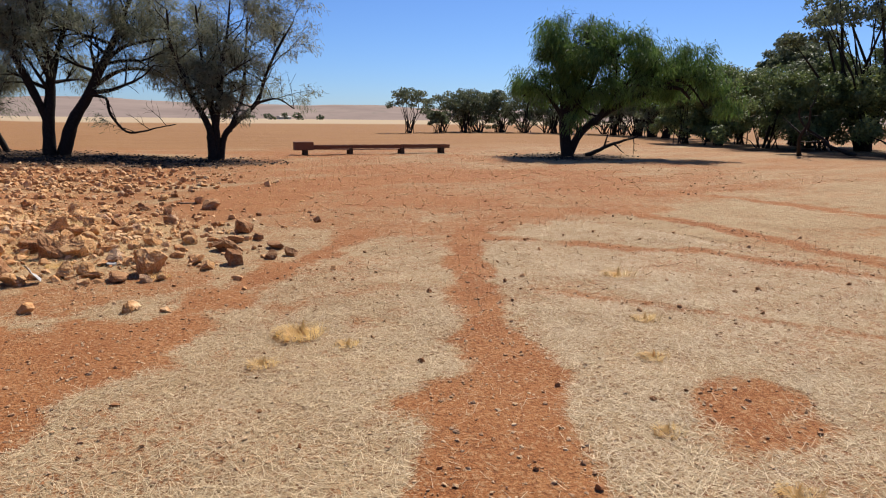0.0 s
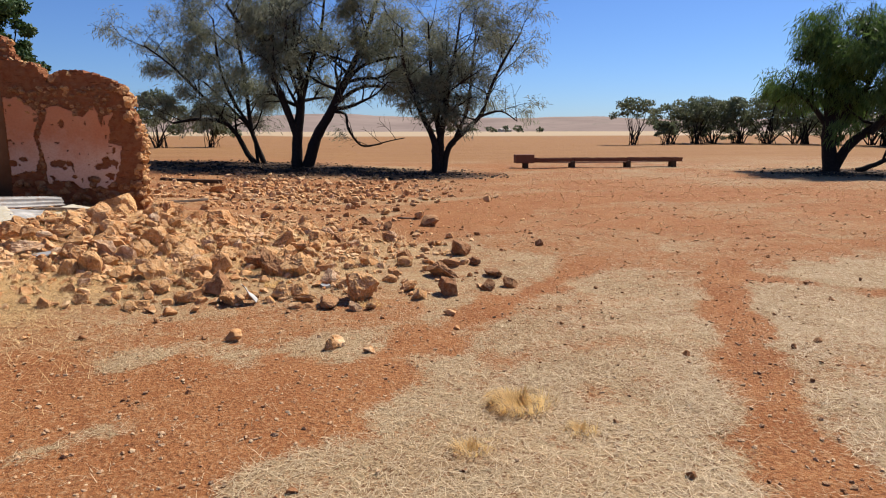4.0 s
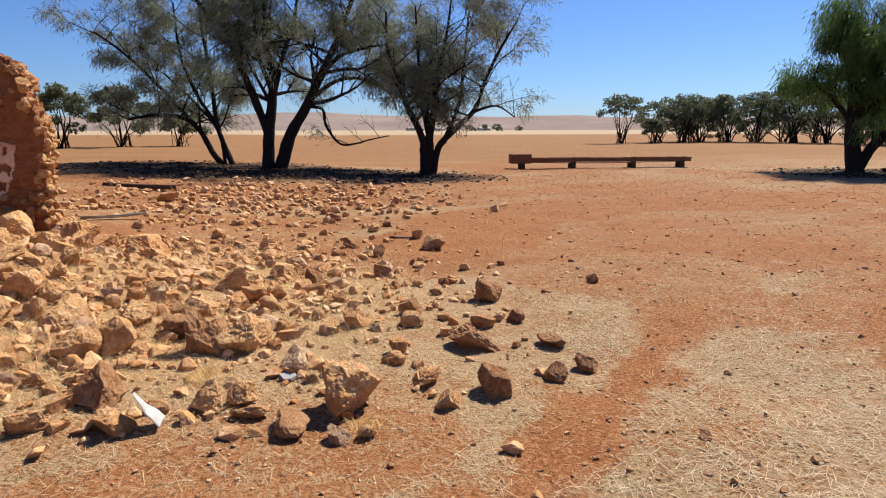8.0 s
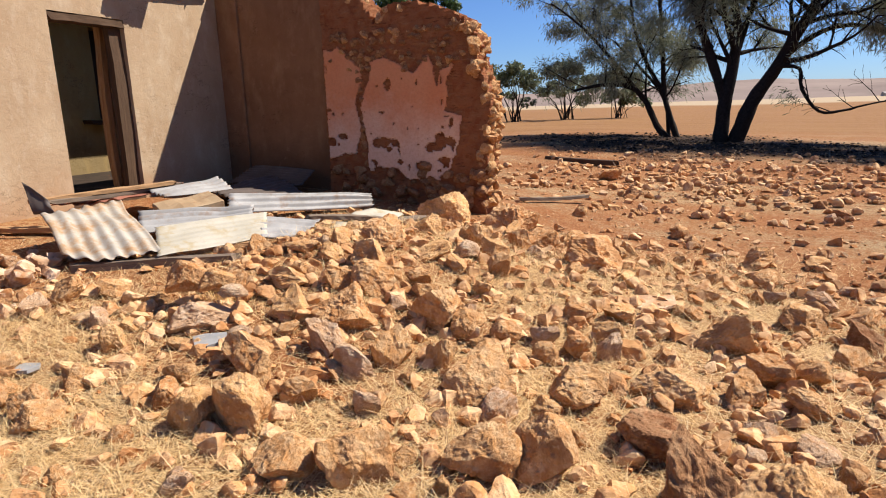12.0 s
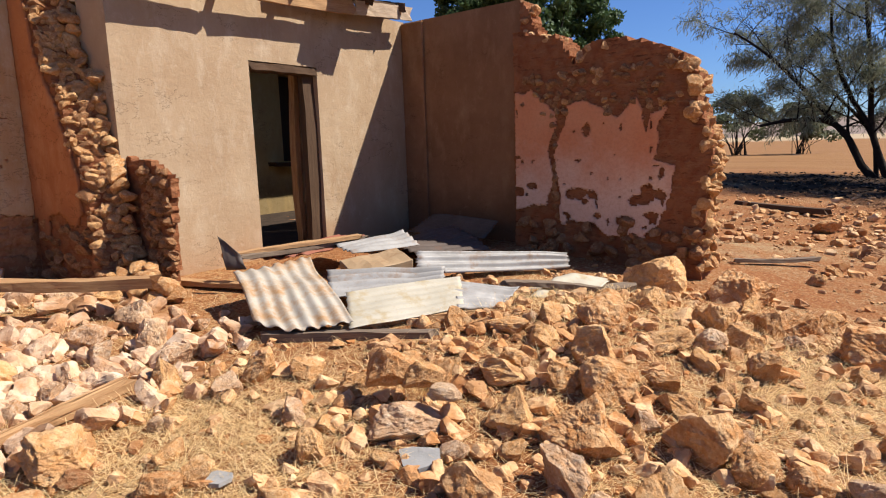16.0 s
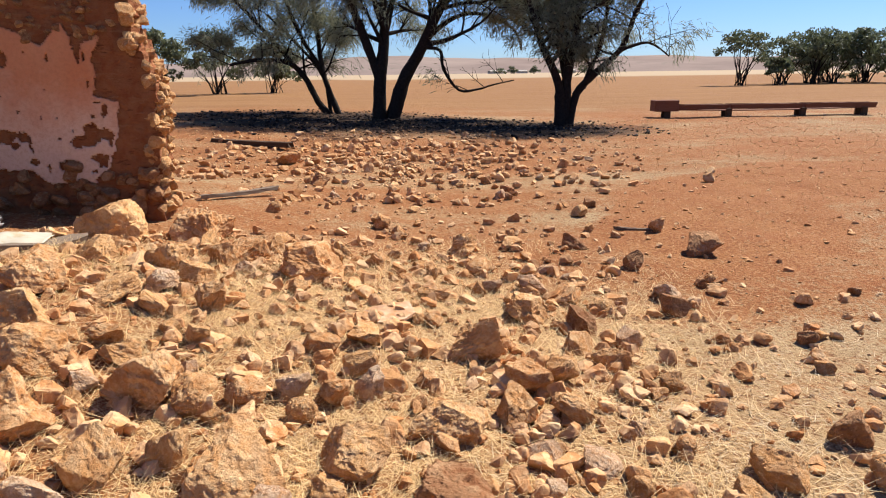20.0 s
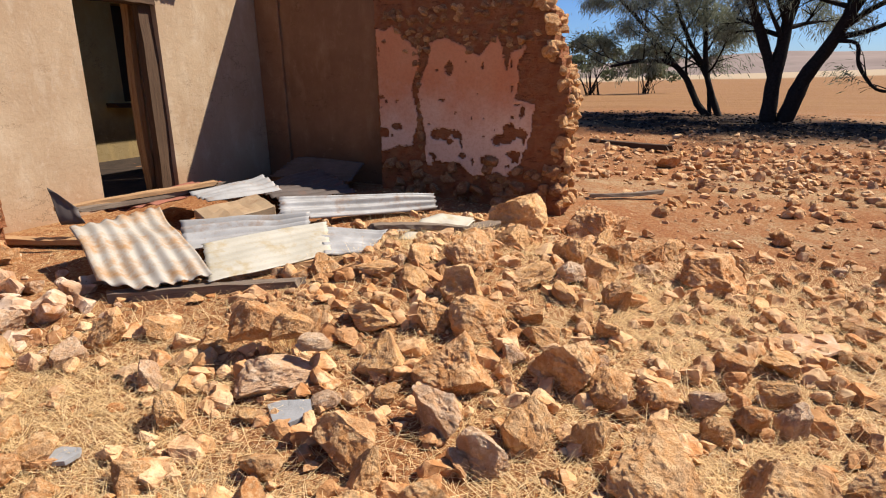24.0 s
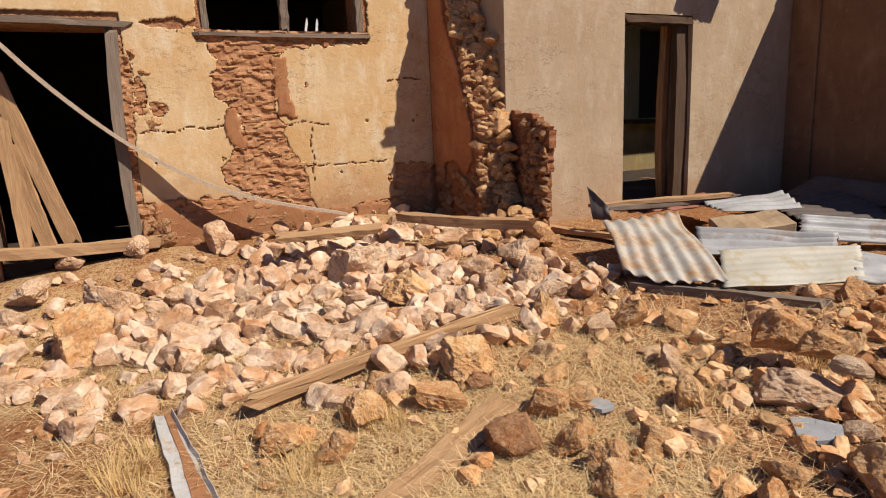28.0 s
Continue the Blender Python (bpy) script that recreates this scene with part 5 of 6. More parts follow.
slab("ceiling_south", -10.3, -1.8, 3.3, -6.40, 7.3, 3.36, WOOD_DARK, "unseen dark roof slab added to dim the room", "ceiling")

# ---- timber and openings ----
def board(name, a, b, width, thick, material, label, seed, roll=0.0, parent=None, category="timber", segs=10, group=""):
    """A board from a to b."""
    a, b = Vector(a), Vector(b)
    me = plank_mesh(name, (b - a).length, width, thick, material, seed, min(0.006, thick * 0.12), segs)
    m = Matrix.Translation((a + b) / 2) @ (b - a).to_track_quat("X", "Z").to_matrix().to_4x4() @ pose(0, 0, 0, roll)
    if parent is not None:
        return part(name, me, parent, label, m)
    return thing(name, label, category, m, group, me=me)


door_1 = thing("door_1", "empty doorway with dark weathered timber frame", "doorway", kind="structure")
X = DOOR_X
board("jamb", (X - 0.10, 9.50, 0.55), (X - 0.10, 9.50, 2.50), 0.20, 0.075, WOOD_DARK, "dark timber jamb", 51, 0, door_1)
board("jamb", (X - 0.32, 9.50, 0.55), (X - 0.32, 9.52, 2.50), 0.09, 0.07, WOOD_TAN, "paler worn inner jamb", 52, 0, door_1)
board("head", (X - 0.10, 8.66, 2.50), (X - 0.10, 9.56, 2.50), 0.20, 0.07, WOOD_DARK, "dark timber head", 53, 0, door_1)
board("threshold", (X - 0.12, 8.66, 0.62), (X - 0.12, 9.56, 0.62), 0.24, 0.06, WOOD_DARK, "", 54, 0, door_1)
sill = board("window_sill", (-9.16, 12.0, 1.46), (-9.16, 13.2, 1.46), 0.2, 0.07, WOOD_DARK, "dark sill", 55, 0, wall_back)

door_2 = thing("door_2", "doorway with grey weathered frame and broken planks", "doorway", kind="structure")
X = YELLOW_X
board("jamb", (X + 0.0, 4.20, 0.66), (X + 0.0, 4.21, 2.44), 0.09, 0.09, WOOD_GREY, "grey weathered jamb", 56, 0, door_2)
board("jamb", (X + 0.0, 3.18, 0.66), (X + 0.0, 3.18, 2.44), 0.09, 0.09, WOOD_GREY, "grey weathered jamb", 57, 0, door_2)
board("lintel", (X + 0.01, 2.9, 2.50), (X + 0.01, 4.34, 2.47), 0.08, 0.05, WOOD_GREY, "grey worn lintel", 58, 0, door_2)
board("threshold", (X + 0.10, 3.0, 0.74), (X + 0.10, 4.36, 0.70), 0.15, 0.08, WOOD_TAN, "worn threshold board", 59, 0, door_2)
board("plank", (X - 0.02, 3.72, 0.74), (X - 0.10, 3.34, 2.12), 0.13, 0.03, WOOD_TAN, "", 60, 90, door_2)
board("plank", (X + 0.03, 3.55, 0.74), (X - 0.02, 3.38, 1.55), 0.12, 0.03, WOOD_TAN, "", 61, 90, door_2)
board("plank", (X + 0.02, 3.40, 0.74), (X + 0.02, 3.36, 1.75), 0.10, 0.03, WOOD_TAN, "", 62, 90, door_2)
board("plank", (X - 0.25, 3.75, 0.66), (X - 0.25, 4.15, 0.66), 0.3, 0.03, WOOD_TAN, "", 63, 0, door_2)

window_1 = thing("window_1", "glassless window with grey weathered frame", "window", kind="structure")
board("window_sill", (X + 0.01, 4.86, 2.41), (X + 0.01, 6.36, 2.41), 0.10, 0.032, WOOD_GREY, "grey timber sill", 64, 0, window_1)
board("window_frame", (X - 0.02, 4.93, 2.43), (X - 0.02, 4.93, 3.1), 0.06, 0.07, WOOD_GREY, "", 65, 0, window_1)
board("window_frame", (X - 0.02, 6.31, 2.43), (X - 0.02, 6.31, 3.1), 0.06, 0.07, WOOD_GREY, "", 66, 0, window_1)
board("mullion", (X - 0.02, 5.61, 2.43), (X - 0.02, 5.61, 3.1), 0.07, 0.08, WOOD_GREY, "", 67, 0, window_1)

for yy, tilt in ((5.86, 0.03), (5.97, 0.02)):
    board("strip", (X - 0.30, yy, 2.42), (X - 0.30, yy + tilt, 2.57), 0.022, 0.012, PLASTER_WHITE, "white broken strip", 68, 90, window_1)
bm = bmesh.new()
box(bm, DOOR_X + 0.004, GREY_Y - 0.035, 0.2, DOOR_X + 0.36, GREY_Y - 0.002, 3.19, bevel=0.01)
bmesh.ops.transform(bm, matrix=TURN, verts=bm.verts)
part("pilaster", bm_mesh("pilaster", bm, PLASTER_SHADED), wall_grey, "rendered band beside the corner")

eaves = thing("eaves", "broken timber eaves with gaps above the doorway", "eaves", kind="structure")
board("fascia", (-5.25, 10.0, 3.20), (-5.25, 10.98, 3.27), 0.15, 0.04, WOOD_PALE, "sun-bleached fascia board", 70, 90, eaves)
board("fascia", (-5.25, 8.35, 3.13), (-5.25, 9.95, 3.19), 0.15, 0.04, WOOD_TAN, "sun-bleached fascia board", 71, 90, eaves)
board("fascia", (-5.25, 7.3, 3.10), (-5.25, 8.3, 3.13), 0.15, 0.04, WOOD_GREY, "", 72, 90, eaves)
for k, y in enumerate((7.75, 8.42, 9.12, 9.62, 10.15, 10.75)):
    board("rafter", (-5.9, y, 3.44), (-5.16, y, 3.25 + 0.01 * k), 0.05, 0.10, WOOD_DARK, "", 73 + k, 0, eaves)
board("wall_plate", (-5.6, 7.3, 3.27), (-5.6, 10.9, 3.27), 0.14, 0.09, WOOD_DARK, "", 79, 0, eaves)
board("purlin", (-5.32, 9.0, 3.32), (-5.32, 10.8, 3.34), 0.12, 0.03, WOOD_DARK, "", 80, 0, eaves)


# ---- sheets of roofing iron ----
def make_tin(name, a, b, rust, amount):
    k = Mat(name, 0.6, 0.3, 0.12)
    v = k.wo
    c = k.mix(k.ramp(k.noise(3, 6, 0.65, v), (0.35, 0.0), (0.7, 1.0)), a, b)
    c = k.mix(k.ramp(k.noise(4.5, 7, 0.72, v), (0.62 - amount, 0.0), (0.78 - amount, 1.0)), c, rust)
    c = k.mix(k.ramp(k.noise(60, 4, 0.7, v), (0.55, 0.0), (0.75, 0.5)), c, rust)
    k.put(k.b.inputs["Roughness"], k.ramp(k.noise(9, 5, 0.6, v), (0.3, 0.5), (0.7, 0.85)))
    k.bump(k.noise(20, 5, 0.6, v), 0.15, 0.006)
    return k.color(c)


TIN_GREY = make_tin("zinc_iron", (0.34, 0.315, 0.285), (0.50, 0.47, 0.435), (0.33, 0.20, 0.12), 0.07)
TIN_CREAM = make_tin("weathered_cream_iron", (0.52, 0.46, 0.35), (0.64, 0.57, 0.45), (0.48, 0.36, 0.19), 0.10)
TIN_RUST = make_tin("rusty_iron", (0.50, 0.43, 0.34), (0.60, 0.54, 0.45), (0.48, 0.27, 0.12), 0.17)
# near-black iron: dark scrap, and shade put into the sheets by the wall
TIN_DARK = make_tin("dark_and_shaded_iron", (0.10, 0.075, 0.06), (0.16, 0.12, 0.10), (0.20, 0.10, 0.06), 0.05)
TIN_RED = make_tin("red_rusted_iron", (0.33, 0.10, 0.06), (0.40, 0.17, 0.10), (0.22, 0.09, 0.05), 0.12)
TIN_PLAIN = make_tin("tan_sheet_metal", (0.44, 0.28, 0.15), (0.53, 0.37, 0.21), (0.30, 0.16, 0.08), 0.10)


TIN_WHITISH = make_tin("whitish_zinc", (0.50, 0.48, 0.44), (0.66, 0.63, 0.58), (0.42, 0.22, 0.10), 0.06)


def sheet(label, p00, p10, p11, p01, waves, material, seed, sag=0.02, amp=0.011, torn=(0.0, 1.0)):
    """Corrugated iron between four corners; ridges run from the first to the second."""
    P = [Vector(p) for p in (p00, p10, p11, p01)]
    r_ = np.random.default_rng(seed)
    nu, nv = 26, max(8, waves * 8)
    U, V = np.meshgrid(np.linspace(0, 1, nu + 1), np.linspace(0, 1, nv + 1))
    A = [np.array(p[:]) for p in P]
    U2 = U + 0.005 * r_.normal(0, 1, nv + 1)[:, None] * ((U == 0) | (U == 1))
    U2 = U2 * (1 - torn[0] * np.clip(1 - V / torn[1], 0, 1) * (0.8 + 0.5 * value_noise(V * 9, V + seed, 1.0)))
    pos = (A[0] * ((1 - U2) * (1 - V))[..., None] + A[1] * (U2 * (1 - V))[..., None] + A[2] * (U2 * V)[..., None] + A[3] * ((1 - U2) * V)[..., None])
    nrm = np.cross(A[1] - A[0], A[3] - A[0])
    nrm = nrm / np.linalg.norm(nrm)
    if nrm[2] < 0:
        nrm = -nrm
    bend = sag * (value_noise(U * 3 + seed, V * 2 + seed, 0.8) - 0.5) * 2
    h = amp * np.sin(2 * np.pi * waves * V) + bend
    pos = pos + nrm * h[..., None]
    c = pos.reshape(-1, 3).mean(0)
    i = np.arange(U.size).reshape(U.shape)
    q = np.stack([i[:-1, :-1], i[:-1, 1:], i[1:, 1:], i[1:, :-1]], -1).reshape(-1, 4)
    me = mesh_of("iron_sheet", pos.reshape(-1, 3) - c, q, material, True)
    ob = thing("iron_sheet", label, "roofing iron", Matrix.Translation(c), "heap of fallen roofing iron", me=me)
    so = ob.modifiers.new("thickness", "SOLIDIFY")
    so.thickness = 0.003
    return ob


sheet("bent corrugated sheet with rust streaks on the heap", (-4.22, 7.36, 0.83), (-3.50, 6.98, 0.555), (-3.10, 7.40, 0.585), (-4.12, 8.02, 0.82), 6, TIN_RUST, 1, 0.03, torn=(0.2, 0.3))
sheet("flat cream weathered iron sheet at the heap's front", (-3.10, 7.36, 0.54), (-2.71, 8.10, 0.56), (-2.97, 8.46, 0.69), (-3.40, 7.66, 0.68), 6, TIN_CREAM, 2, 0.015, 0.0022)
sheet("torn pale iron sheet on the heap", (-2.74, 8.06, 0.55), (-2.55, 8.30, 0.52), (-2.58, 8.68, 0.61), (-3.0, 8.40, 0.67), 4, TIN_GREY, 3, 0.02)
sheet("long silvery corrugated sheet on edge", (-3.46, 8.56, 0.64), (-2.69, 9.86, 0.53), (-2.75, 9.95, 0.66), (-3.60, 8.76, 0.80), 3, TIN_GREY, 4, 0.012, 0.013)
sheet("bent silvery corrugated sheet behind the front sheets", (-3.92, 8.00, 0.74), (-3.22, 8.62, 0.70), (-3.06, 8.36, 0.63), (-3.54, 7.64, 0.63), 4, TIN_GREY, 5, 0.012, 0.022)
sheet("corrugated sheet coloured near-black for the wall's shade", (-4.74, 9.5, 0.70), (-4.45, 10.6, 0.74), (-3.55, 9.9, 0.66), (-3.85, 9.1, 0.70), 8, TIN_DARK, 6, 0.03)
sheet("red rusted sheet against the doorway", (-4.75, 7.85, 0.78), (-4.85, 9.1, 0.80), (-4.35, 9.0, 0.86), (-4.3, 8.2, 0.80), 5, TIN_RED, 7, 0.02)
sheet("pale narrow sheet sloping over the heap", (-4.35, 8.55, 0.84), (-4.1, 9.2, 0.90), (-3.75, 9.0, 0.80), (-4.0, 8.4, 0.80), 4, TIN_GREY, 8, 0.02)
sheet("white crumpled sheet at the heap's end", (-2.52, 8.72, 0.52), (-2.50, 9.26, 0.60), (-2.22, 9.7, 0.52), (-2.15, 8.8, 0.44), 2, TIN_CREAM, 9, 0.03, 0.005)
sheet("long pale sheet under the silvery one", (-3.2, 8.5, 0.52), (-2.45, 9.3, 0.50), (-2.3, 9.0, 0.46), (-3.0, 8.25, 0.50), 4, TIN_GREY, 10, 0.015)


def metal_box():
    bm = bmesh.new()
    box(bm, -0.26, -0.17, 0, 0.26, 0.17, 0.17, bevel=0.008)
    bmesh.ops.subdivide_edges(bm, edges=bm.edges, cuts=5, use_grid_fill=True)
    for v in bm.verts:
        v.co += 0.018 * Vector((noise.noise(v.co * 6), noise.noise(v.co * 6 + Vector((9, 0, 0))), noise.noise(v.co * 5 + Vector((0, 9, 0))) * 1.6))
    thing("metal_box", "dented tan sheet-metal box lying on roofing iron", "box", pose(-3.77, 8.44, 0.60, 10, -8, 62), me=bm_mesh("metal_box", bm, TIN_PLAIN))


metal_box()
# out of view; added to cast the ragged shadow beside the doorway
sheet("added torn roofing iron, out of view, that shades the wall", (-5.75, 9.58, 3.50), (-4.92, 9.66, 3.34), (-4.84, 10.24, 3.35), (-5.75, 10.30, 3.52), 5, TIN_RUST, 41, 0.02)

# ---- loose timber ----
board("timber_beam", (-3.56, 7.06, 0.497), (-2.62, 7.64, 0.497), 0.08, 0.07, WOOD_GREY, "split weathered beam lying before the iron heap", 81)
board("timber_beam", (-5.35, 6.18, 0.84), (-4.45, 6.88, 0.82), 0.12, 0.07, WOOD_TAN, "short weathered beam lying on pale rubble", 82)
board("timber_plank", (-5.55, 5.2, 0.74), (-5.25, 5.95, 0.78), 0.13, 0.04, WOOD_TAN, "weathered plank lying on pale rubble", 83, 12)
beam = board("timber_beam", (-3.47, 4.58, 0.305), (-3.68, 6.21, 0.435), 0.062, 0.05, WOOD_TAN, "long grooved weathered beam lying on dry grass", 84, 0)
part("rail", plank_mesh("rail", 1.62, 0.024, 0.03, WOOD_TAN, 141), beam, "raised edge beside the groove", Matrix.Translation((0, 0.022, 0.036)))
part("rail", plank_mesh("rail", 1.58, 0.024, 0.03, WOOD_TAN, 142), beam, "raised edge beside the groove", Matrix.Translation((0, -0.022, 0.036)))
bm = bmesh.new()
box(bm, -0.2, -0.025, -0.004, 0.2, 0.025, 0.004, bevel=0.002)
for k in range(5):
    box(bm, -0.17 + k * 0.085 - 0.008, -0.008, 0.003, -0.17 + k * 0.085 + 0.008, 0.008, 0.010)
part("bracket", bm_mesh("bracket", bm, WOOD_RED), beam, "rusted iron strap with rivets", beam.matrix_basis.inverted() @ pose(-3.38, 5.02, 0.28, 8, 14, 20))
board("timber_plank", (-2.02, 3.97, float(ground_z(-2.02, 3.97)) + 0.012), (-2.83, 5.65, float(ground_z(-2.83, 5.65)) + 0.012), 0.15, 0.045, WOOD_TAN, "broad weathered plank half covered by dry grass", 85, 5)
board("timber_plank", (-2.56, 8.84, 0.42), (-2.05, 9.66, 0.46), 0.12, 0.06, WOOD_GREY, "grey weathered plank beside the iron heap", 86, 10)
board("timber_plank", (-1.62, 11.8, 0.36), (-0.92, 12.6, 0.30), 0.06, 0.04, WOOD_GREY, "thin grey stick lying on red earth", 87)
board("timber_plank", (-3.0, 19.6, 0.24), (-1.2, 18.2, 0.24), 0.16, 0.1, WOOD_DARK, "dark log lying in tree shade", 88)
board("timber_plank", (2.74, 10.8, 0.03), (3.05, 10.66, 0.03), 0.04, 0.03, WOOD_GREY, "short grey stick lying on red earth", 89)
board("timber_plank", (-5.2, 7.5, 0.63), (-4.3, 7.75, 0.63), 0.1, 0.04, WOOD_TAN, "weathered plank at the wall's foot", 90)


sheet("bent dark metal scrap lying by the rubble", (-2.36, 3.72, 0.20), (-2.16, 3.88, 0.19), (-2.08, 3.80, 0.29), (-2.30, 3.62, 0.30), 1, TIN_DARK, 21, 0.03, 0.006)


def bowed_strip():
    """A springy batten that sags from the door head down to the rubble."""
    ctrl = [Vector((-6.38, 3.25, 2.55)), Vector((-6.37, 3.72, 1.99)), Vector((-6.34, 4.30, 1.465)), Vector((-6.20, 5.0, 1.065)), Vector((-6.10, 5.95, 0.80))]
    bm = bmesh.new()
    rings = []
    n = 40
    for i in range(n + 1):
        f = i / n * (len(ctrl) - 1)
        k = min(int(f), len(ctrl) - 2)
        t = f - k
        p0, p1, p2, p3 = ctrl[max(k - 1, 0)], ctrl[k], ctrl[k + 1], ctrl[min(k + 2, len(ctrl) - 1)]
        p = 0.5 * (2 * p1 + (p2 - p0) * t + (2 * p0 - 5 * p1 + 4 * p2 - p3) * t * t + (3 * p1 - p0 - 3 * p2 + p3) * t ** 3)
        w = 0.024 - 0.006 * i / n
        rings.append([bm.verts.new(p + Vector((a * 0.045, b * 0.4 * w, b * 0.6 * w))) for a, b in ((-1, -1), (1, -1), (1, 1), (-1, 1))])
    for a, b in zip(rings, rings[1:]):
        for k in range(4):
            bm.faces.new((a[k], a[(k + 1) % 4], b[(k + 1) % 4], b[k]))
    bm.faces.new(rings[0][::-1])
    bm.faces.new(rings[-1])
    thing("timber_batten", "long bowed pale batten sagging from the doorway to rubble", "timber", me=bm_mesh("timber_batten", bm, WOOD_PALE))


bowed_strip()
def folded_strip(label, p, q, width, material, seed):
    """A thin metal strip with one fold along its length."""
    r_ = random.Random(seed)
    p, q = Vector(p), Vector(q)
    d = (q - p).normalized()
    side = d.cross(Vector((0, 0, 1))).normalized()
    bm = bmesh.new()
    rows = []
    n = 14
    for i in range(n + 1):
        f = i / n
        c = p + (q - p) * f + Vector((0, 0, 0.01 * math.sin(f * 7)))
        j = r_.uniform(-0.006, 0.006)
        rows.append([bm.verts.new(c + side * (w * (0.5 + 0.5 * f) + j) + Vector((0, 0, h))) for w, h in ((-width * 0.5, 0.03), (-width * 0.42, 0.004), (-width * 0.05, 0.0), (width * 0.35, 0.006), (width * 0.5, 0.022))])
    for a, b in zip(rows, rows[1:]):
        for k in range(4):
            bm.faces.new((a[k], a[k + 1], b[k + 1], b[k]))
    ob = thing("gutter_strip", label, "metal strip", me=bm_mesh("gutter_strip", bm, material))
    bm = bmesh.new()
    rows = []
    for i in range(n + 1):
        f = i / n
        c = p + (q - p) * f + Vector((0, 0, 0.01 * math.sin(f * 7) + 0.006))
        h = 0.012 + 0.03 * smooth(0.2, 1.0, f)
        rows.append([bm.verts.new(c + side * (-0.1 * width + w * (h + r_.uniform(0, 0.006)))) for w in (-1, 1)])
    for a, b in zip(rows, rows[1:]):
        bm.faces.new((a[0], a[1], b[1], b[0]))
    silt = part("silt", bm_mesh("silt", bm, MUD_BROWN), ob, "rusty silt lying along the channel")
    silt.modifiers.new("thickness", "SOLIDIFY").thickness = 0.004
    so = ob.modifiers.new("thickness", "SOLIDIFY")
    so.thickness = 0.003


folded_strip("flattened whitish metal gutter strip lying in dry grass", (-3.80, 4.21, float(ground_z(-3.80, 4.21)) + 0.012), (-2.55, 4.33, float(ground_z(-2.55, 4.33)) + 0.012), 0.17, TIN_WHITISH, 5)
board("timber_plank", (-4.72, 7.68, 0.85), (-4.28, 8.80, 0.885), 0.10, 0.03, WOOD_TAN, "split weathered board lying along the iron heap", 101)
board("timber_plank", (-4.60, 7.72, 0.84), (-4.35, 8.9, 0.86), 0.12, 0.03, WOOD_GREY, "grey weathered board lying along the iron heap", 102)
board("timber_plank", (-3.35, 7.25, 0.50), (-2.5, 8.35, 0.50), 0.05, 0.04, WOOD_TAN, "narrow split batten under the cream sheet", 103)
board("timber_plank", (-2.75, 8.75, 0.60), (-2.15, 9.2, 0.52), 0.09, 0.04, WOOD_GREY, "broken grey board at the iron heap's end", 104)
sheet("dark rusty torn flap standing at the heap's corner", (-4.60, 7.58, 0.76), (-4.46, 7.66, 0.76), (-4.52, 7.66, 0.88), (-4.66, 7.56, 1.03), 1, TIN_DARK, 31, 0.015, 0.008)
sheet("corrugated sheet coloured dark for shade at the brown wall", (-4.9, 10.3, 0.70), (-3.9, 10.35, 0.66), (-3.95, 10.76, 0.82), (-4.85, 10.78, 0.86), 8, TIN_DARK, 33, 0.02, 0.012)
sheet("small whitish torn metal scrap leaning on a stone", (0.36, 5.02, 0.05), (0.26, 5.04, 0.22), (0.22, 5.16, 0.21), (0.37, 5.17, 0.05), 1, TIN_WHITISH, 16, 0.01, 0.004)
sheet("flat grey metal scrap lying on red earth", (-2.55, 2.6, 0.29), (-2.1, 2.95, 0.27), (-2.0, 2.75, 0.27), (-2.4, 2.4, 0.29), 1, TIN_GREY, 17, 0.01, 0.004)


def slate(label, x, y, size, seed, material=SLATE):
    r_ = random.Random(seed)
    bm = bmesh.new()
    vs = []
    n = 6
    for k in range(n):
        a = 2 * math.pi * (k + r_.uniform(-0.3, 0.3)) / n
        vs.append(bm.verts.new((size * r_.uniform(0.35, 0.62) * math.cos(a), size * r_.uniform(0.35, 0.62) * math.sin(a), 0)))
    f = bm.faces.new(vs)
    ex = bmesh.ops.extrude_face_region(bm, geom=[f])
    bmesh.ops.translate(bm, verts=[v for v in ex["geom"] if isinstance(v, bmesh.types.BMVert)], vec=(0, 0, 0.018))
    bmesh.ops.recalc_face_normals(bm, faces=bm.faces)
    z = float(ground_z(x, y)) + 0.015
    thing("stone_slab", label, "slab", pose(x, y, z, r_.uniform(-5, 5), r_.uniform(-5, 5), r_.uniform(0, 360)), me=bm_mesh("stone_slab", bm, material))


slate("flat smooth grey slab lying among rubble", -1.93, 6.52, 0.21, 1)
slate("small grey slab lying on red earth", -2.56, 5.95, 0.13, 2)
slate("flat pale slab lying on the rubble", 0.2, 8.36, 0.34, 3, ROCK_PALE)
slate("small grey slab lying in dry grass", 1.05, 5.6, 0.14, 4)


# ---- fallen stones ----
STONES = []   # x, y, breadth, height for its breadth
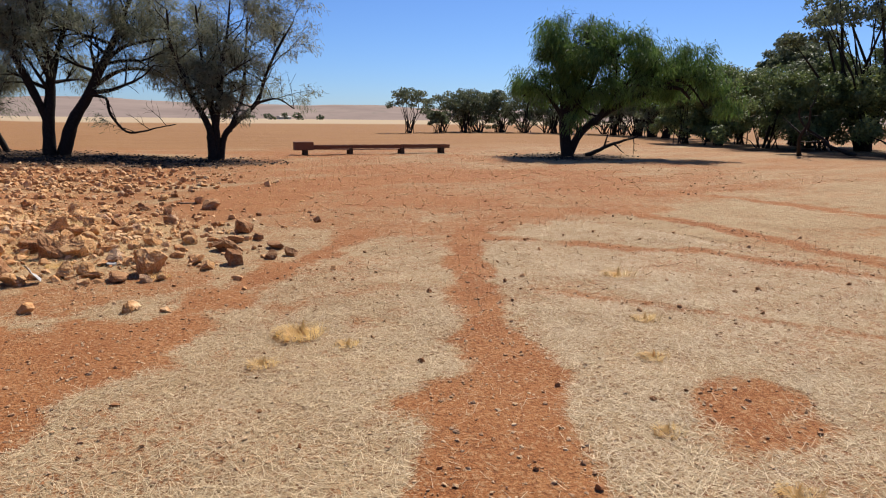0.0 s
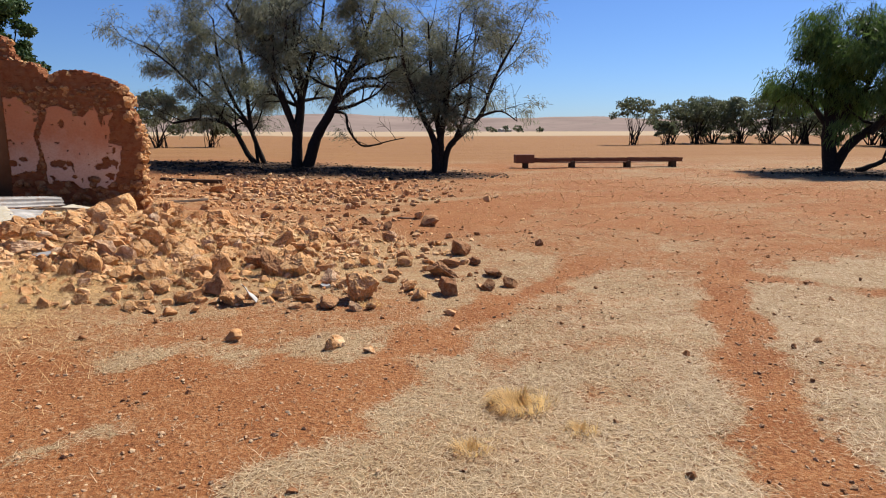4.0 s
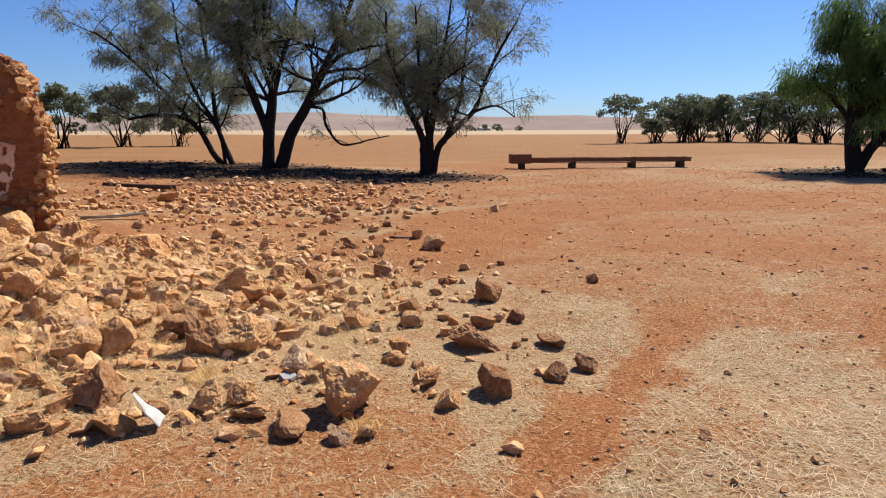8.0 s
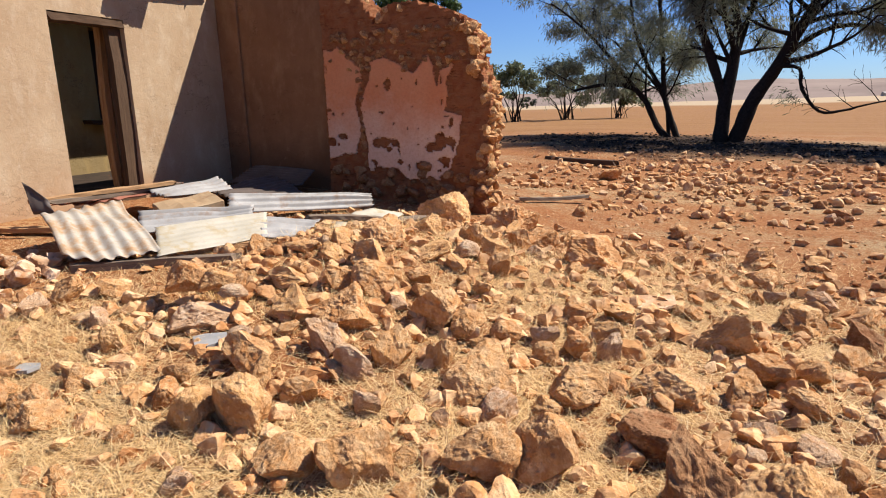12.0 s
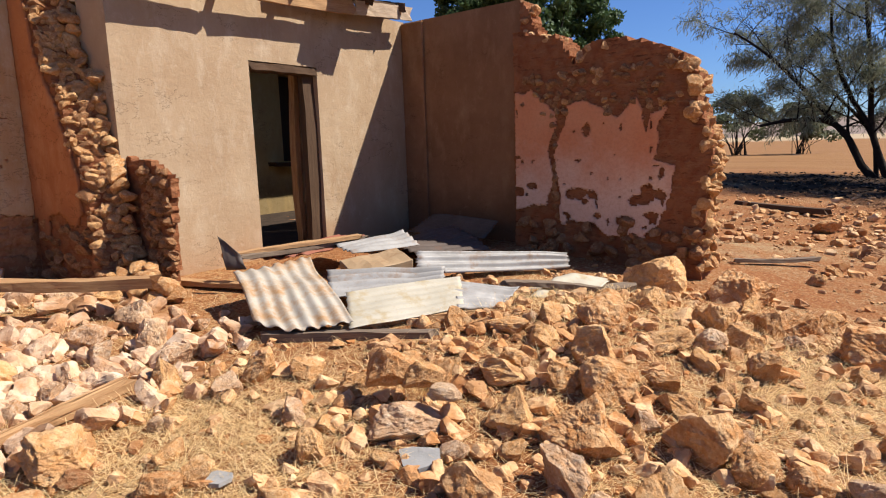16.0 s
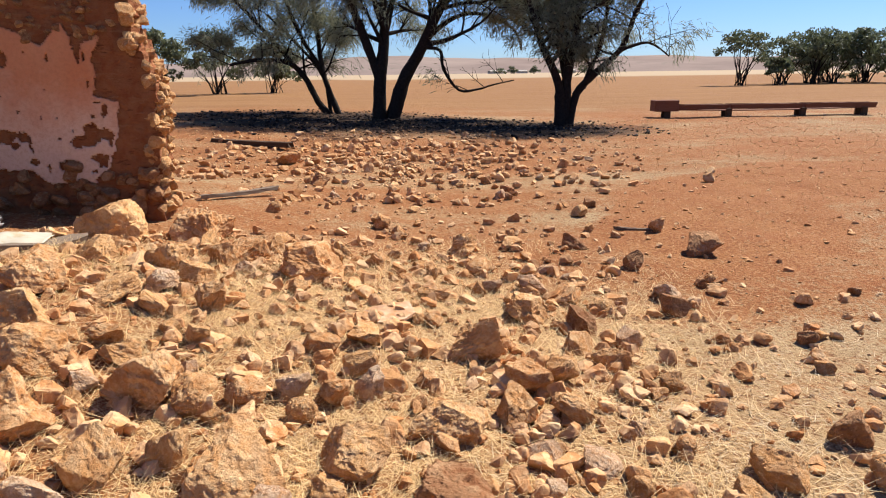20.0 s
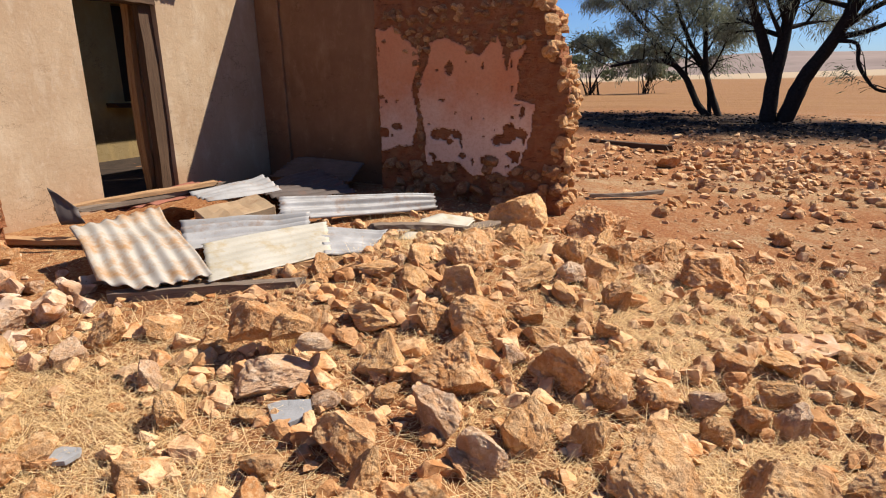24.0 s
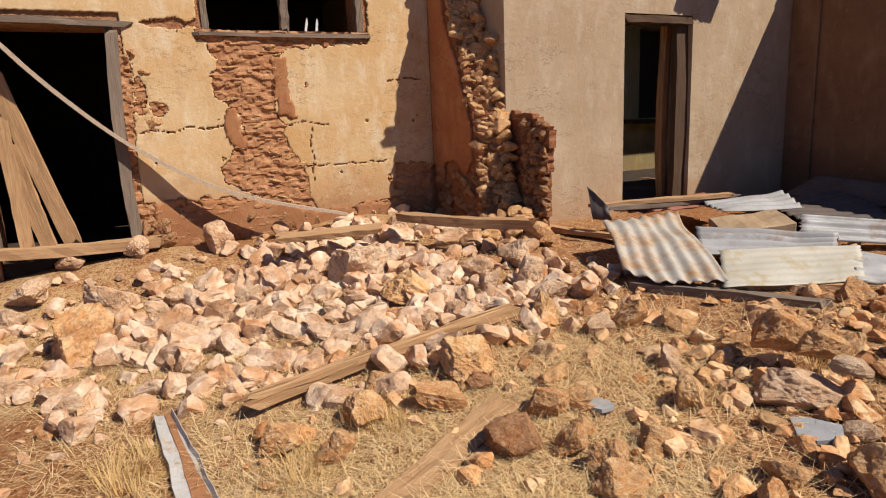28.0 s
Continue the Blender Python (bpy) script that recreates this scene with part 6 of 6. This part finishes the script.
STONES += [("O", *q) for q in [(-4.22, 5.74, 0.35, 0.63), (-5.77, 7.5, 0.39, 0.69), (-5.17, 7.5, 0.29, 0.96), (-5.08, 6.87, 0.2, 0.89), (-3.55, 6.37, 0.16, 1.35), (-3.17, 6.71, 0.23, 0.9), (-2.96, 6.84, 0.19, 0.67), (-3.24, 5.67, 0.35, 0.55), (-2.65, 5.92, 0.18, 0.82), (-2.69, 5.74, 0.22, 0.77), (-2.46, 5.8, 0.12, 0.92), (-3.01, 5.4, 0.24, 0.57), (-2.39, 5.67, 0.18, 0.86), (-2.22, 5.73, 0.16, 0.99), (-2.1, 5.68, 0.19, 0.89), (-2.65, 5.32, 0.16, 0.99), (-2.36, 6.3, 0.16, 1.15), (-2.22, 5.96, 0.14, 0.96), (-3.09, 5.04, 0.2, 1.02), (-3.31, 5.2, 0.17, 0.82), (-1.99, 6.92, 0.27, 0.92), (-1.73, 6.96, 0.25, 0.97), (-2.23, 7.12, 0.18, 1.15), (-1.98, 7.32, 0.3, 0.57)]]
STONES += [("O", *q) for q in [(-1.67, 7.44, 0.26, 0.89), (-1.42, 7.46, 0.3, 0.94), (-1.65, 7.8, 0.31, 0.69), (-1.8, 8.36, 0.35, 0.8), (-2.11, 8.24, 0.22, 0.77), (-2.6, 7.86, 0.26, 0.57), (-2.25, 7.93, 0.28, 0.57), (-1.98, 7.86, 0.2, 0.77), (-1.99, 7.51, 0.19, 0.57), (-2.64, 7.1, 0.19, 0.96), (-2.45, 7.11, 0.22, 0.66), (-1.35, 8.23, 0.29, 0.64), (-1.91, 9.96, 0.46, 0.71), (-1.71, 8.97, 0.35, 0.55), (-1.23, 8.86, 0.25, 0.99), (-1.24, 10.09, 0.46, 0.84), (-1.01, 8.62, 0.23, 0.9), (-0.94, 9.19, 0.22, 1.15), (-0.83, 8.21, 0.18, 1.35), (-1.1, 8.09, 0.24, 0.72), (-1.39, 7.03, 0.31, 0.83), (-1.59, 6.4, 0.25, 1.15), (-1.44, 6.3, 0.15, 1.31), (-1.6, 6.78, 0.15, 0.77)]]
STONES += [("O", *q) for q in [(-1.82, 6.19, 0.14, 1.15), (-1.74, 6.01, 0.19, 1.02), (-0.98, 6.78, 0.2, 1.35), (-0.74, 6.84, 0.15, 1.31), (-0.93, 7.27, 0.31, 0.8), (-0.82, 7.79, 0.16, 0.77), (-1.12, 7.54, 0.21, 0.72), (-0.74, 7.23, 0.23, 0.92), (-1.31, 6.01, 0.25, 1.26), (-1.49, 5.91, 0.22, 1.15), (-0.99, 5.81, 0.25, 0.94), (-0.71, 5.93, 0.29, 1.24), (-0.29, 6.14, 0.27, 1.15), (-0.08, 6.23, 0.28, 1.25), (-0.48, 6.75, 0.36, 0.62), (-0.16, 6.66, 0.18, 0.82), (-0.06, 6.89, 0.28, 0.92), (0.34, 7.11, 0.31, 0.73), (0.62, 7.88, 0.33, 0.8), (0.82, 7.48, 0.24, 0.86), (0.7, 7.19, 0.25, 0.89), (1.02, 7.58, 0.27, 0.77), (0.97, 7.21, 0.22, 0.72), (1.11, 8.49, 0.33, 0.55)]]
STONES += [("O", *q) for q in [(1.27, 7.96, 0.22, 0.66), (1.5, 8.85, 0.3, 0.57), (0.97, 10.13, 0.35, 0.57), (0.98, 9.49, 0.27, 0.57), (0.53, 8.78, 0.24, 0.57), (-0.25, 7.78, 0.24, 0.66), (-0.31, 9.06, 0.46, 0.63), (-0.51, 7.29, 0.19, 0.96), (0.03, 7.98, 0.28, 0.57), (-0.8, 9.38, 0.29, 0.77), (0.79, 6.22, 0.33, 1.15), (1.36, 5.09, 0.36, 1.06), (1.94, 4.98, 0.19, 0.82), (1.9, 5.32, 0.24, 0.57), (0.59, 5.31, 0.21, 0.99), (0.78, 5.32, 0.18, 0.96), (0.31, 5.27, 0.15, 0.92), (0.13, 5.1, 0.25, 0.64), (1.62, 6.61, 0.24, 0.86), (2.07, 6.54, 0.2, 0.8), (-1.17, 5.13, 0.17, 0.77), (-0.8, 5.25, 0.12, 0.72), (-0.65, 5.03, 0.16, 0.67), (-0.73, 4.94, 0.16, 0.57)]]
STONES += [("O", *q) for q in [(0.83, 5.12, 0.2, 0.55), (1.84, 5.94, 0.14, 1.15), (-1.11, 16.41, 0.46, 0.55), (-0.13, 16.69, 0.31, 0.57), (-5.12, 3.77, 0.34, 1.02), (-3.99, 3.69, 0.17, 0.77), (-3.16, 4.68, 0.24, 0.64), (-2.93, 4.86, 0.18, 0.82)]]
STONES += [("P", *q) for q in [(-4.82, 5.63, 0.35, 0.86), (-5.15, 5.92, 0.19, 0.92), (-5.34, 6.24, 0.23, 0.94), (-5.16, 6.54, 0.38, 0.77), (-4.77, 6.17, 0.23, 0.57), (-4.36, 6.34, 0.22, 1.15), (-4.12, 6.3, 0.16, 1.15), (-3.79, 6.29, 0.2, 1.35), (-4.06, 6.6, 0.24, 1.06), (-3.73, 6.54, 0.19, 1.05), (-4.39, 6.71, 0.25, 0.88), (-4.44, 7.15, 0.25, 0.55), (-4.09, 6.94, 0.2, 0.57), (-3.18, 6.49, 0.16, 0.92), (-3.76, 7, 0.21, 0.63), (-2.66, 6.48, 0.17, 0.86), (-3.18, 6.08, 0.09, 1.07), (-3.47, 5.82, 0.16, 0.73), (-4.42, 5.29, 0.15, 1.15), (-4.16, 5.36, 0.15, 1.03), (-3.92, 5.32, 0.11, 1.15), (-3.86, 5.22, 0.19, 0.82), (-3.91, 5.58, 0.18, 0.77), (-4.06, 5.86, 0.19, 0.96)]]
STONES += [("P", *q) for q in [(-3.86, 5.9, 0.19, 0.77), (-3.94, 6.04, 0.16, 1.15), (-3.82, 5.49, 0.12, 0.86), (-4.22, 5.48, 0.12, 0.86), (-5.41, 5.68, 0.19, 0.69), (-5.84, 6.02, 0.26, 0.57), (-4.38, 5.44, 0.16, 0.92), (-4.48, 5.99, 0.18, 0.69), (-4.42, 6.11, 0.14, 1.15), (-2.21, 6.93, 0.17, 0.55), (-1.32, 6.7, 0.21, 1.35), (-1.83, 6.63, 0.15, 0.55), (-1.09, 6.57, 0.23, 0.94), (-1.19, 7.29, 0.14, 0.94), (-0.36, 6.55, 0.23, 0.64), (0.03, 7.4, 0.16, 1.35), (0.94, 6.81, 0.19, 0.57), (0.75, 6.89, 0.15, 0.57), (-0.33, 7.35, 0.16, 0.92), (-5.49, 3.97, 0.37, 1.02), (-5.93, 3.44, 0.33, 0.65), (-6.35, 3.68, 0.27, 0.77), (-4.79, 4.37, 0.29, 0.72), (-5.45, 4.44, 0.23, 0.84)]]
STONES += [("P", *q) for q in [(-6.3, 4.19, 0.24, 0.92), (-6.2, 4.83, 0.29, 1.15), (-9.29, 5.67, 0.31, 0.72), (-4.83, 3.42, 0.27, 0.72), (-4.22, 3.8, 0.19, 0.86), (-4.51, 3.66, 0.18, 0.84), (-5.7, 3.3, 0.2, 1.03), (-4.45, 4.61, 0.16, 0.89), (-4, 4.42, 0.16, 0.92), (-4.71, 4.86, 0.21, 0.94), (-4.62, 5.19, 0.15, 0.86), (-8.41, 3.78, 0.38, 0.57), (-5.29, 4.28, 0.2, 0.92), (-5.43, 4.86, 0.22, 0.8), (-5.3, 5.16, 0.24, 0.73), (-5.19, 5.39, 0.22, 0.8)]]
STONES += [("D", *q) for q in [(-3.06, 5.64, 0.18, 0.66), (-2.52, 5.5, 0.27, 0.81), (0.32, 6.64, 0.32, 0.71), (0.52, 6.54, 0.24, 0.57), (1.42, 8.3, 0.24, 0.99), (0.01, 5.46, 0.29, 0.97), (0.48, 6.24, 0.33, 1.15), (2.42, 5.96, 0.42, 0.55), (3.03, 7.27, 0.37, 0.72), (2.28, 5.07, 0.25, 1.02), (2.63, 6.41, 0.27, 0.66), (2.96, 6.49, 0.18, 0.89), (3.04, 5.34, 0.18, 0.86), (3.03, 5.84, 0.24, 0.55), (3.1, 9.81, 0.33, 0.7), (2.03, 10.21, 0.28, 0.69), (1.04, 4.9, 0.27, 0.57), (2.32, 9.53, 0.2, 0.96), (2.71, 7.89, 0.15, 0.96), (4.27, 7.53, 0.15, 0.96), (2.73, 5.21, 0.17, 0.77), (-0.45, 13.73, 0.36, 0.66)]]
rk = random.Random(41)
LYING = ((-3.47, 4.58, -3.68, 6.21, 0.16), (-1.98, 3.97, -2.80, 5.62, 0.14), (-3.70, 7.05, -2.66, 7.66, 0.16), (-5.35, 6.18, -4.45, 6.88, 0.14), (-2.5, 4.33, -3.85, 4.21, 0.14), (-5.55, 5.2, -5.25, 5.95, 0.12))


def clear_of(x, y, more=0.0):
    """Whether a spot is free of the lying beams."""
    x, y = np.asarray(x, float), np.asarray(y, float)
    ok = np.ones(x.shape, bool)
    for ax, ay, bx, by, w in LYING:
        dx, dy = bx - ax, by - ay
        t = np.clip(((x - ax) * dx + (y - ay) * dy) / (dx * dx + dy * dy), 0, 1)
        ok &= np.hypot(x - ax - t * dx, y - ay - t * dy) > w + more
    return ok



def block(x, y, size, key, lift=0.0, tall=1.0, tilt=28):
    me = rk.choice(ROCKS[key + "_big"] if size > 0.3 and tilt > 10 else ROCKS[key])
    z = float(ground_z(x, y)) + size * 0.24 * tall + lift
    m = pose(x, y, z, rk.uniform(-tilt, tilt), rk.uniform(-tilt, tilt), rk.uniform(0, 360) if tilt > 10 else 40) @ Matrix.Diagonal((size, size * rk.uniform(0.8, 1.0), size * tall, 1))
    label = {"O": "rough orange limestone block fallen on the ground", "P": "pale pinkish limestone block fallen on the ground", "D": "red-brown stone darkened for its unlit side on dry grass"}[key]
    return thing("stone_block", label, "stone", m, "fallen building stones", me=me)


taken = []
# the pile beside the grey slab
for x, y, s, lift, t_, key in ((-2.14, 6.66, 0.38, -0.01, 0.52, "P"), (-2.34, 6.80, 0.25, 0.13, 0.95, "O"), (-2.17, 6.86, 0.22, 0.13, 0.7, "O"), (-2.0, 6.82, 0.17, 0.13, 0.5, "P")):
    block(x, y, s, key, lift, t_, 6)
    taken.append((x, y, s))
for key, x, y, s, t_ in STONES:
    if clear_of(x, y, s * 0.1) and not (key == "P" and -3.45 < x < -2.3 and y < 5.6) and not any((x - a) ** 2 + (y - b) ** 2 < (0.3 * (s + c)) ** 2 for a, b, c in taken) and not (x < -2.6 and 7.0 < y < 10.2) and not (x < -5.0 and y > 6.9):
        block(x, y, s, key, 0.0, t_)
        taken.append((x, y, s))
made = 0
while made < 210:
    x, y = rk.uniform(-6.0, 4.5), rk.uniform(3.4, 19)
    if (-3.4 < x < -2.3 and y < 5.1) or (y > PINK_Y - 0.3 and x < -1.4) or (x < -4.0 and y > 6.9) or (x < -2.3 and 6.95 < y < 10.2) or rk.random() > float(rubble_at(x, y)) ** 1.3 or not clear_of(x, y, 0.08):
        continue
    s = 0.10 + 0.13 * rk.random() ** 1.5
    if any((x - a) ** 2 + (y - b) ** 2 < (0.45 * (s + c)) ** 2 for a, b, c in taken):
        continue
    key = "P" if x < -3.2 or rk.random() < 0.13 else ("D" if x > 1.8 and rk.random() < 0.5 else "O")
    block(x, y, s, key, 0.0, rk.uniform(0.7, 1.1))
    taken.append((x, y, s))
    made += 1


def base_rock(seed, sub):
    bm = rock_bm(seed, sub, 1.0, 0.74)
    v = np.array([q.co[:] for q in bm.verts])
    f = np.array([[w.index for w in p.verts] for p in bm.faces])
    bm.free()
    return v, f


def scatter(name, label, pts, sizes, sub, seed, material, sink=0.2, flat=0.8, category="rubble"):
    """Many small stones in one mesh."""
    bases = [base_rock(900 + seed * 10 + k, sub) for k in range(7)]
    rg = np.random.default_rng(seed)
    vs, fs, n = [], [], 0
    which = rg.integers(0, 7, len(pts))
    for k, (bv, bf) in enumerate(bases):
        sel = np.where(which == k)[0]
        if not len(sel):
            continue
        a, b = rg.uniform(0, 2 * np.pi, len(sel)), rg.normal(0, 0.5, len(sel))
        ca, sa, cb, sb = np.cos(a), np.sin(a), np.cos(b), np.sin(b)
        R = np.stack([np.stack([ca, -sa * cb, sa * sb], -1), np.stack([sa, ca * cb, -ca * sb], -1), np.stack([0 * a, sb, cb], -1)], 1)
        v = np.einsum("nij,vj->nvi", R, bv) * (sizes[sel][:, None, None] * np.array([1, 1, flat]))
        v += pts[sel][:, None, :] + np.array([0, 0, 1.0]) * (sizes[sel] * sink)[:, None, None]
        f = bf[None] + (np.arange(len(sel)) * len(bv))[:, None, None] + n
        vs.append(v.reshape(-1, 3))
        fs.append(f.reshape(-1, 3))
        n += len(sel) * len(bv)
    return thing(name, label, category, kind="stuff", me=mesh_of(name, np.concatenate(vs), np.concatenate(fs), material))


def pick(count, x0, x1, y0, y1, prob, seed):
    rg = np.random.default_rng(seed)
    out = []
    while sum(map(len, out)) < count:
        x, y = rg.uniform(x0, x1, 20000), rg.uniform(y0, y1, 20000)
        ok = rg.random(20000) < prob(x, y)
        out.append(np.stack([x, y], -1)[ok])
    p = np.concatenate(out)[:count]
    return np.column_stack([p, ground_z(p[:, 0], p[:, 1])])


def open_air(x, y):
    inside = (x < -5.4) & (y > 6.9) | (x < -6.4) | (x < -1.75) & (y > PINK_Y - 0.05) & (y < PINK_Y + 0.5)
    return ~inside & clear_of(x, y, -0.06)


p = pick(3500, -6.4, 3.6, 3.2, 13, lambda x, y: open_air(x, y) * (x > -3.6) * rubble_at(x, y) ** 1.4, 1)
size = 0.02 + 0.12 * nrng.random(len(p)) ** 2.4
big = size > 0.07
scatter("rubble", "broken orange limestone rubble on red earth", p[big], size[big], 3, 1, RUBBLE)
scatter("small_rubble", "small orange limestone chips on red earth", p[~big], size[~big], 2, 9, RUBBLE)
p = pick(1250, -6.4, -2.6, 2.6, 7.4, lambda x, y: open_air(x, y) * rubble_at(x, y) ** 1.1 * smooth(-3.0, -3.8, x), 2)
size = 0.04 + 0.17 * nrng.random(len(p)) ** 2.0
big = size > 0.09
scatter("pale_rubble", "pale limestone rubble below the ochre wall", p[big], size[big], 3, 2, RUBBLE_PALE)
scatter("small_pale_rubble", "small pale limestone chips below the ochre wall", p[~big], size[~big], 2, 12, RUBBLE_PALE)
p = pick(1250, -3.5, 6, 12.5, 22, lambda x, y: open_air(x, y) * np.exp(-(((x - 0.8) / 3.2) ** 2 + ((y - 16.8) / 3.2) ** 2)), 3)
scatter("far_rubble", "limestone rubble strewn towards the trees", p, 0.04 + 0.17 * nrng.random(len(p)) ** 2.4, 2, 3, RUBBLE)
p = pick(15000, -5, 10, -2.4, 12, lambda x, y: open_air(x, y) * (0.2 + 0.8 * soil_at(x, y)) * np.exp(-((y - 1) / 5.0) ** 2), 4)
scatter("gravel", "small red pebbles on bare earth", p, 0.006 + 0.03 * nrng.random(len(p)) ** 2.6, 1, 4, PEBBLE, 0.12, 0.6, "gravel")
p = pick(9000, -4, 22, 7, 26, lambda x, y: open_air(x, y) * (0.2 + 0.8 * soil_at(x, y)), 5)
scatter("far_gravel", "stones scattered over the red yard", p, 0.012 + 0.055 * nrng.random(len(p)) ** 3, 2, 5, RUBBLE, 0.12, 0.55, "gravel")
# bark chips follow the painted shade patches, not the trunks
def under_trees(x, y):
    d = np.full(np.shape(x), 9.0)
    for tx, ty, tr in ((-1.6, 27.6, 4.6), (0.4, 25.0, 4.6), (5.2, 22.6, 3.4), (2.8, 23.8, 3.8), (22.0, 20.2, 3.2)):
        d = np.minimum(d, np.hypot(x - tx, (y - ty) * 1.2) / tr)
    return np.clip(1.3 - d, 0, 1)


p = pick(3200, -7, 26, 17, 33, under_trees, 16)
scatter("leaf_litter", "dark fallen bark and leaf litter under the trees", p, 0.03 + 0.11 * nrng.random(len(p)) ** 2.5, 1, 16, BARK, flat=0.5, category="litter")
p = pick(380, -1, 10, -2, 10, lambda x, y: open_air(x, y) * 0.5, 6)
scatter("dark_stones", "dark brown stones scattered on dry grass", p, 0.014 + 0.05 * nrng.random(len(p)) ** 2.6, 2, 6, ROCK_DARK, category="stones")


# ---- dry grass ----
def blades(name, label, pts, length, width, up, seed, category="grass", kind="stuff", m=None, material=STRAW):
    rg = np.random.default_rng(seed)
    n = len(pts)
    a = rg.uniform(0, 2 * np.pi, n)
    e = rg.uniform(*up, n)
    L = length * rg.uniform(0.4, 1.3, n)
    d = np.stack([np.cos(a) * np.cos(e), np.sin(a) * np.cos(e), np.sin(e)], -1)
    s = np.stack([-np.sin(a), np.cos(a), 0 * a], -1) * (width * rg.uniform(0.6, 1.4, n))[:, None]
    base = pts + np.array([0, 0, 0.004])
    tip = base + d * L[:, None] - np.array([0, 0, 1.0]) * (L * 0.12)[:, None]
    tip[:, 2] = np.maximum(tip[:, 2], base[:, 2] + 0.002)
    v = np.stack([base - s, base + s, tip + s * 0.4, tip - s * 0.4], 1).reshape(-1, 3)
    q = np.arange(n * 4).reshape(n, 4)
    return thing(name, label, category, m, kind=kind, me=mesh_of(name, v, q, material))


p = pick(150000, -3, 8.5, -2.3, 9, lambda x, y: open_air(x, y) * (0.35 + value_noise(x, y, 0.3) ** 1.5) * np.clip(1.05 - 1.3 * soil_at(x, y), 0.03, 1) * np.exp(-((y + 0.5) / 6.0) ** 2), 7)
blades("straw", "dry flattened straw over the earth", p, 0.09, 0.0014, (0.0, 0.4), 7)
p = pick(80000, -6.2, 3, 2.6, 10.5, lambda x, y: open_air(x, y) * (0.2 + value_noise(x, y, 0.8) ** 2) * (0.27 * np.clip(2 * rubble_at(x, y) - 0.6, 0, 1) + np.exp(-((x + 3.0) / 1.3) ** 2 - ((y - 5.0) / 1.15) ** 2)), 8)
blades("rubble_straw", "dry straw between the fallen stones", p, 0.13, 0.0014, (0.0, 0.7), 8, material=STRAW_GOLD)


def tuft(label, x, y, size, count, seed):
    rg = np.random.default_rng(seed)
    rad = size * 0.75 * rg.random(count)
    a = rg.uniform(0, 2 * np.pi, count)
    pts = np.stack([rad * np.cos(a), rad * np.sin(a), 0 * a], -1)
    blades("grass_tuft", label, pts, size * 0.36, 0.0017, (0.1, 1.3), seed, "grass", "", Matrix.Translation((x, y, float(ground_z(x, y)))), GOLD_GRASS)


for k, (x, y, s, c) in enumerate(((2.05, 2.40, 0.32, 900), (2.28, 1.98, 0.16, 250), (4.06, 0.58, 0.16, 300), (3.21, -0.22, 0.14, 250), (5.67, 2.39, 0.26, 350), (3.22, -0.94, 0.16, 350), (0.55, 5.75, 0.22, 300), (1.42, 4.82, 0.2, 260), (-3.1, 5.15, 0.3, 420), (-3.3, 4.1, 0.35, 500), (-2.9, 4.75, 0.3, 350), (-2.2, 7.0, 0.25, 240), (1.6, 1.9, 0.18, 240), (4.7, 1.2, 0.18, 240), (-2.3, 3.7, 0.3, 350), (-1.7, 3.4, 0.25, 250))):
    tuft("tuft of dry yellow grass standing on bare earth", x, y, s, c, 300 + k)
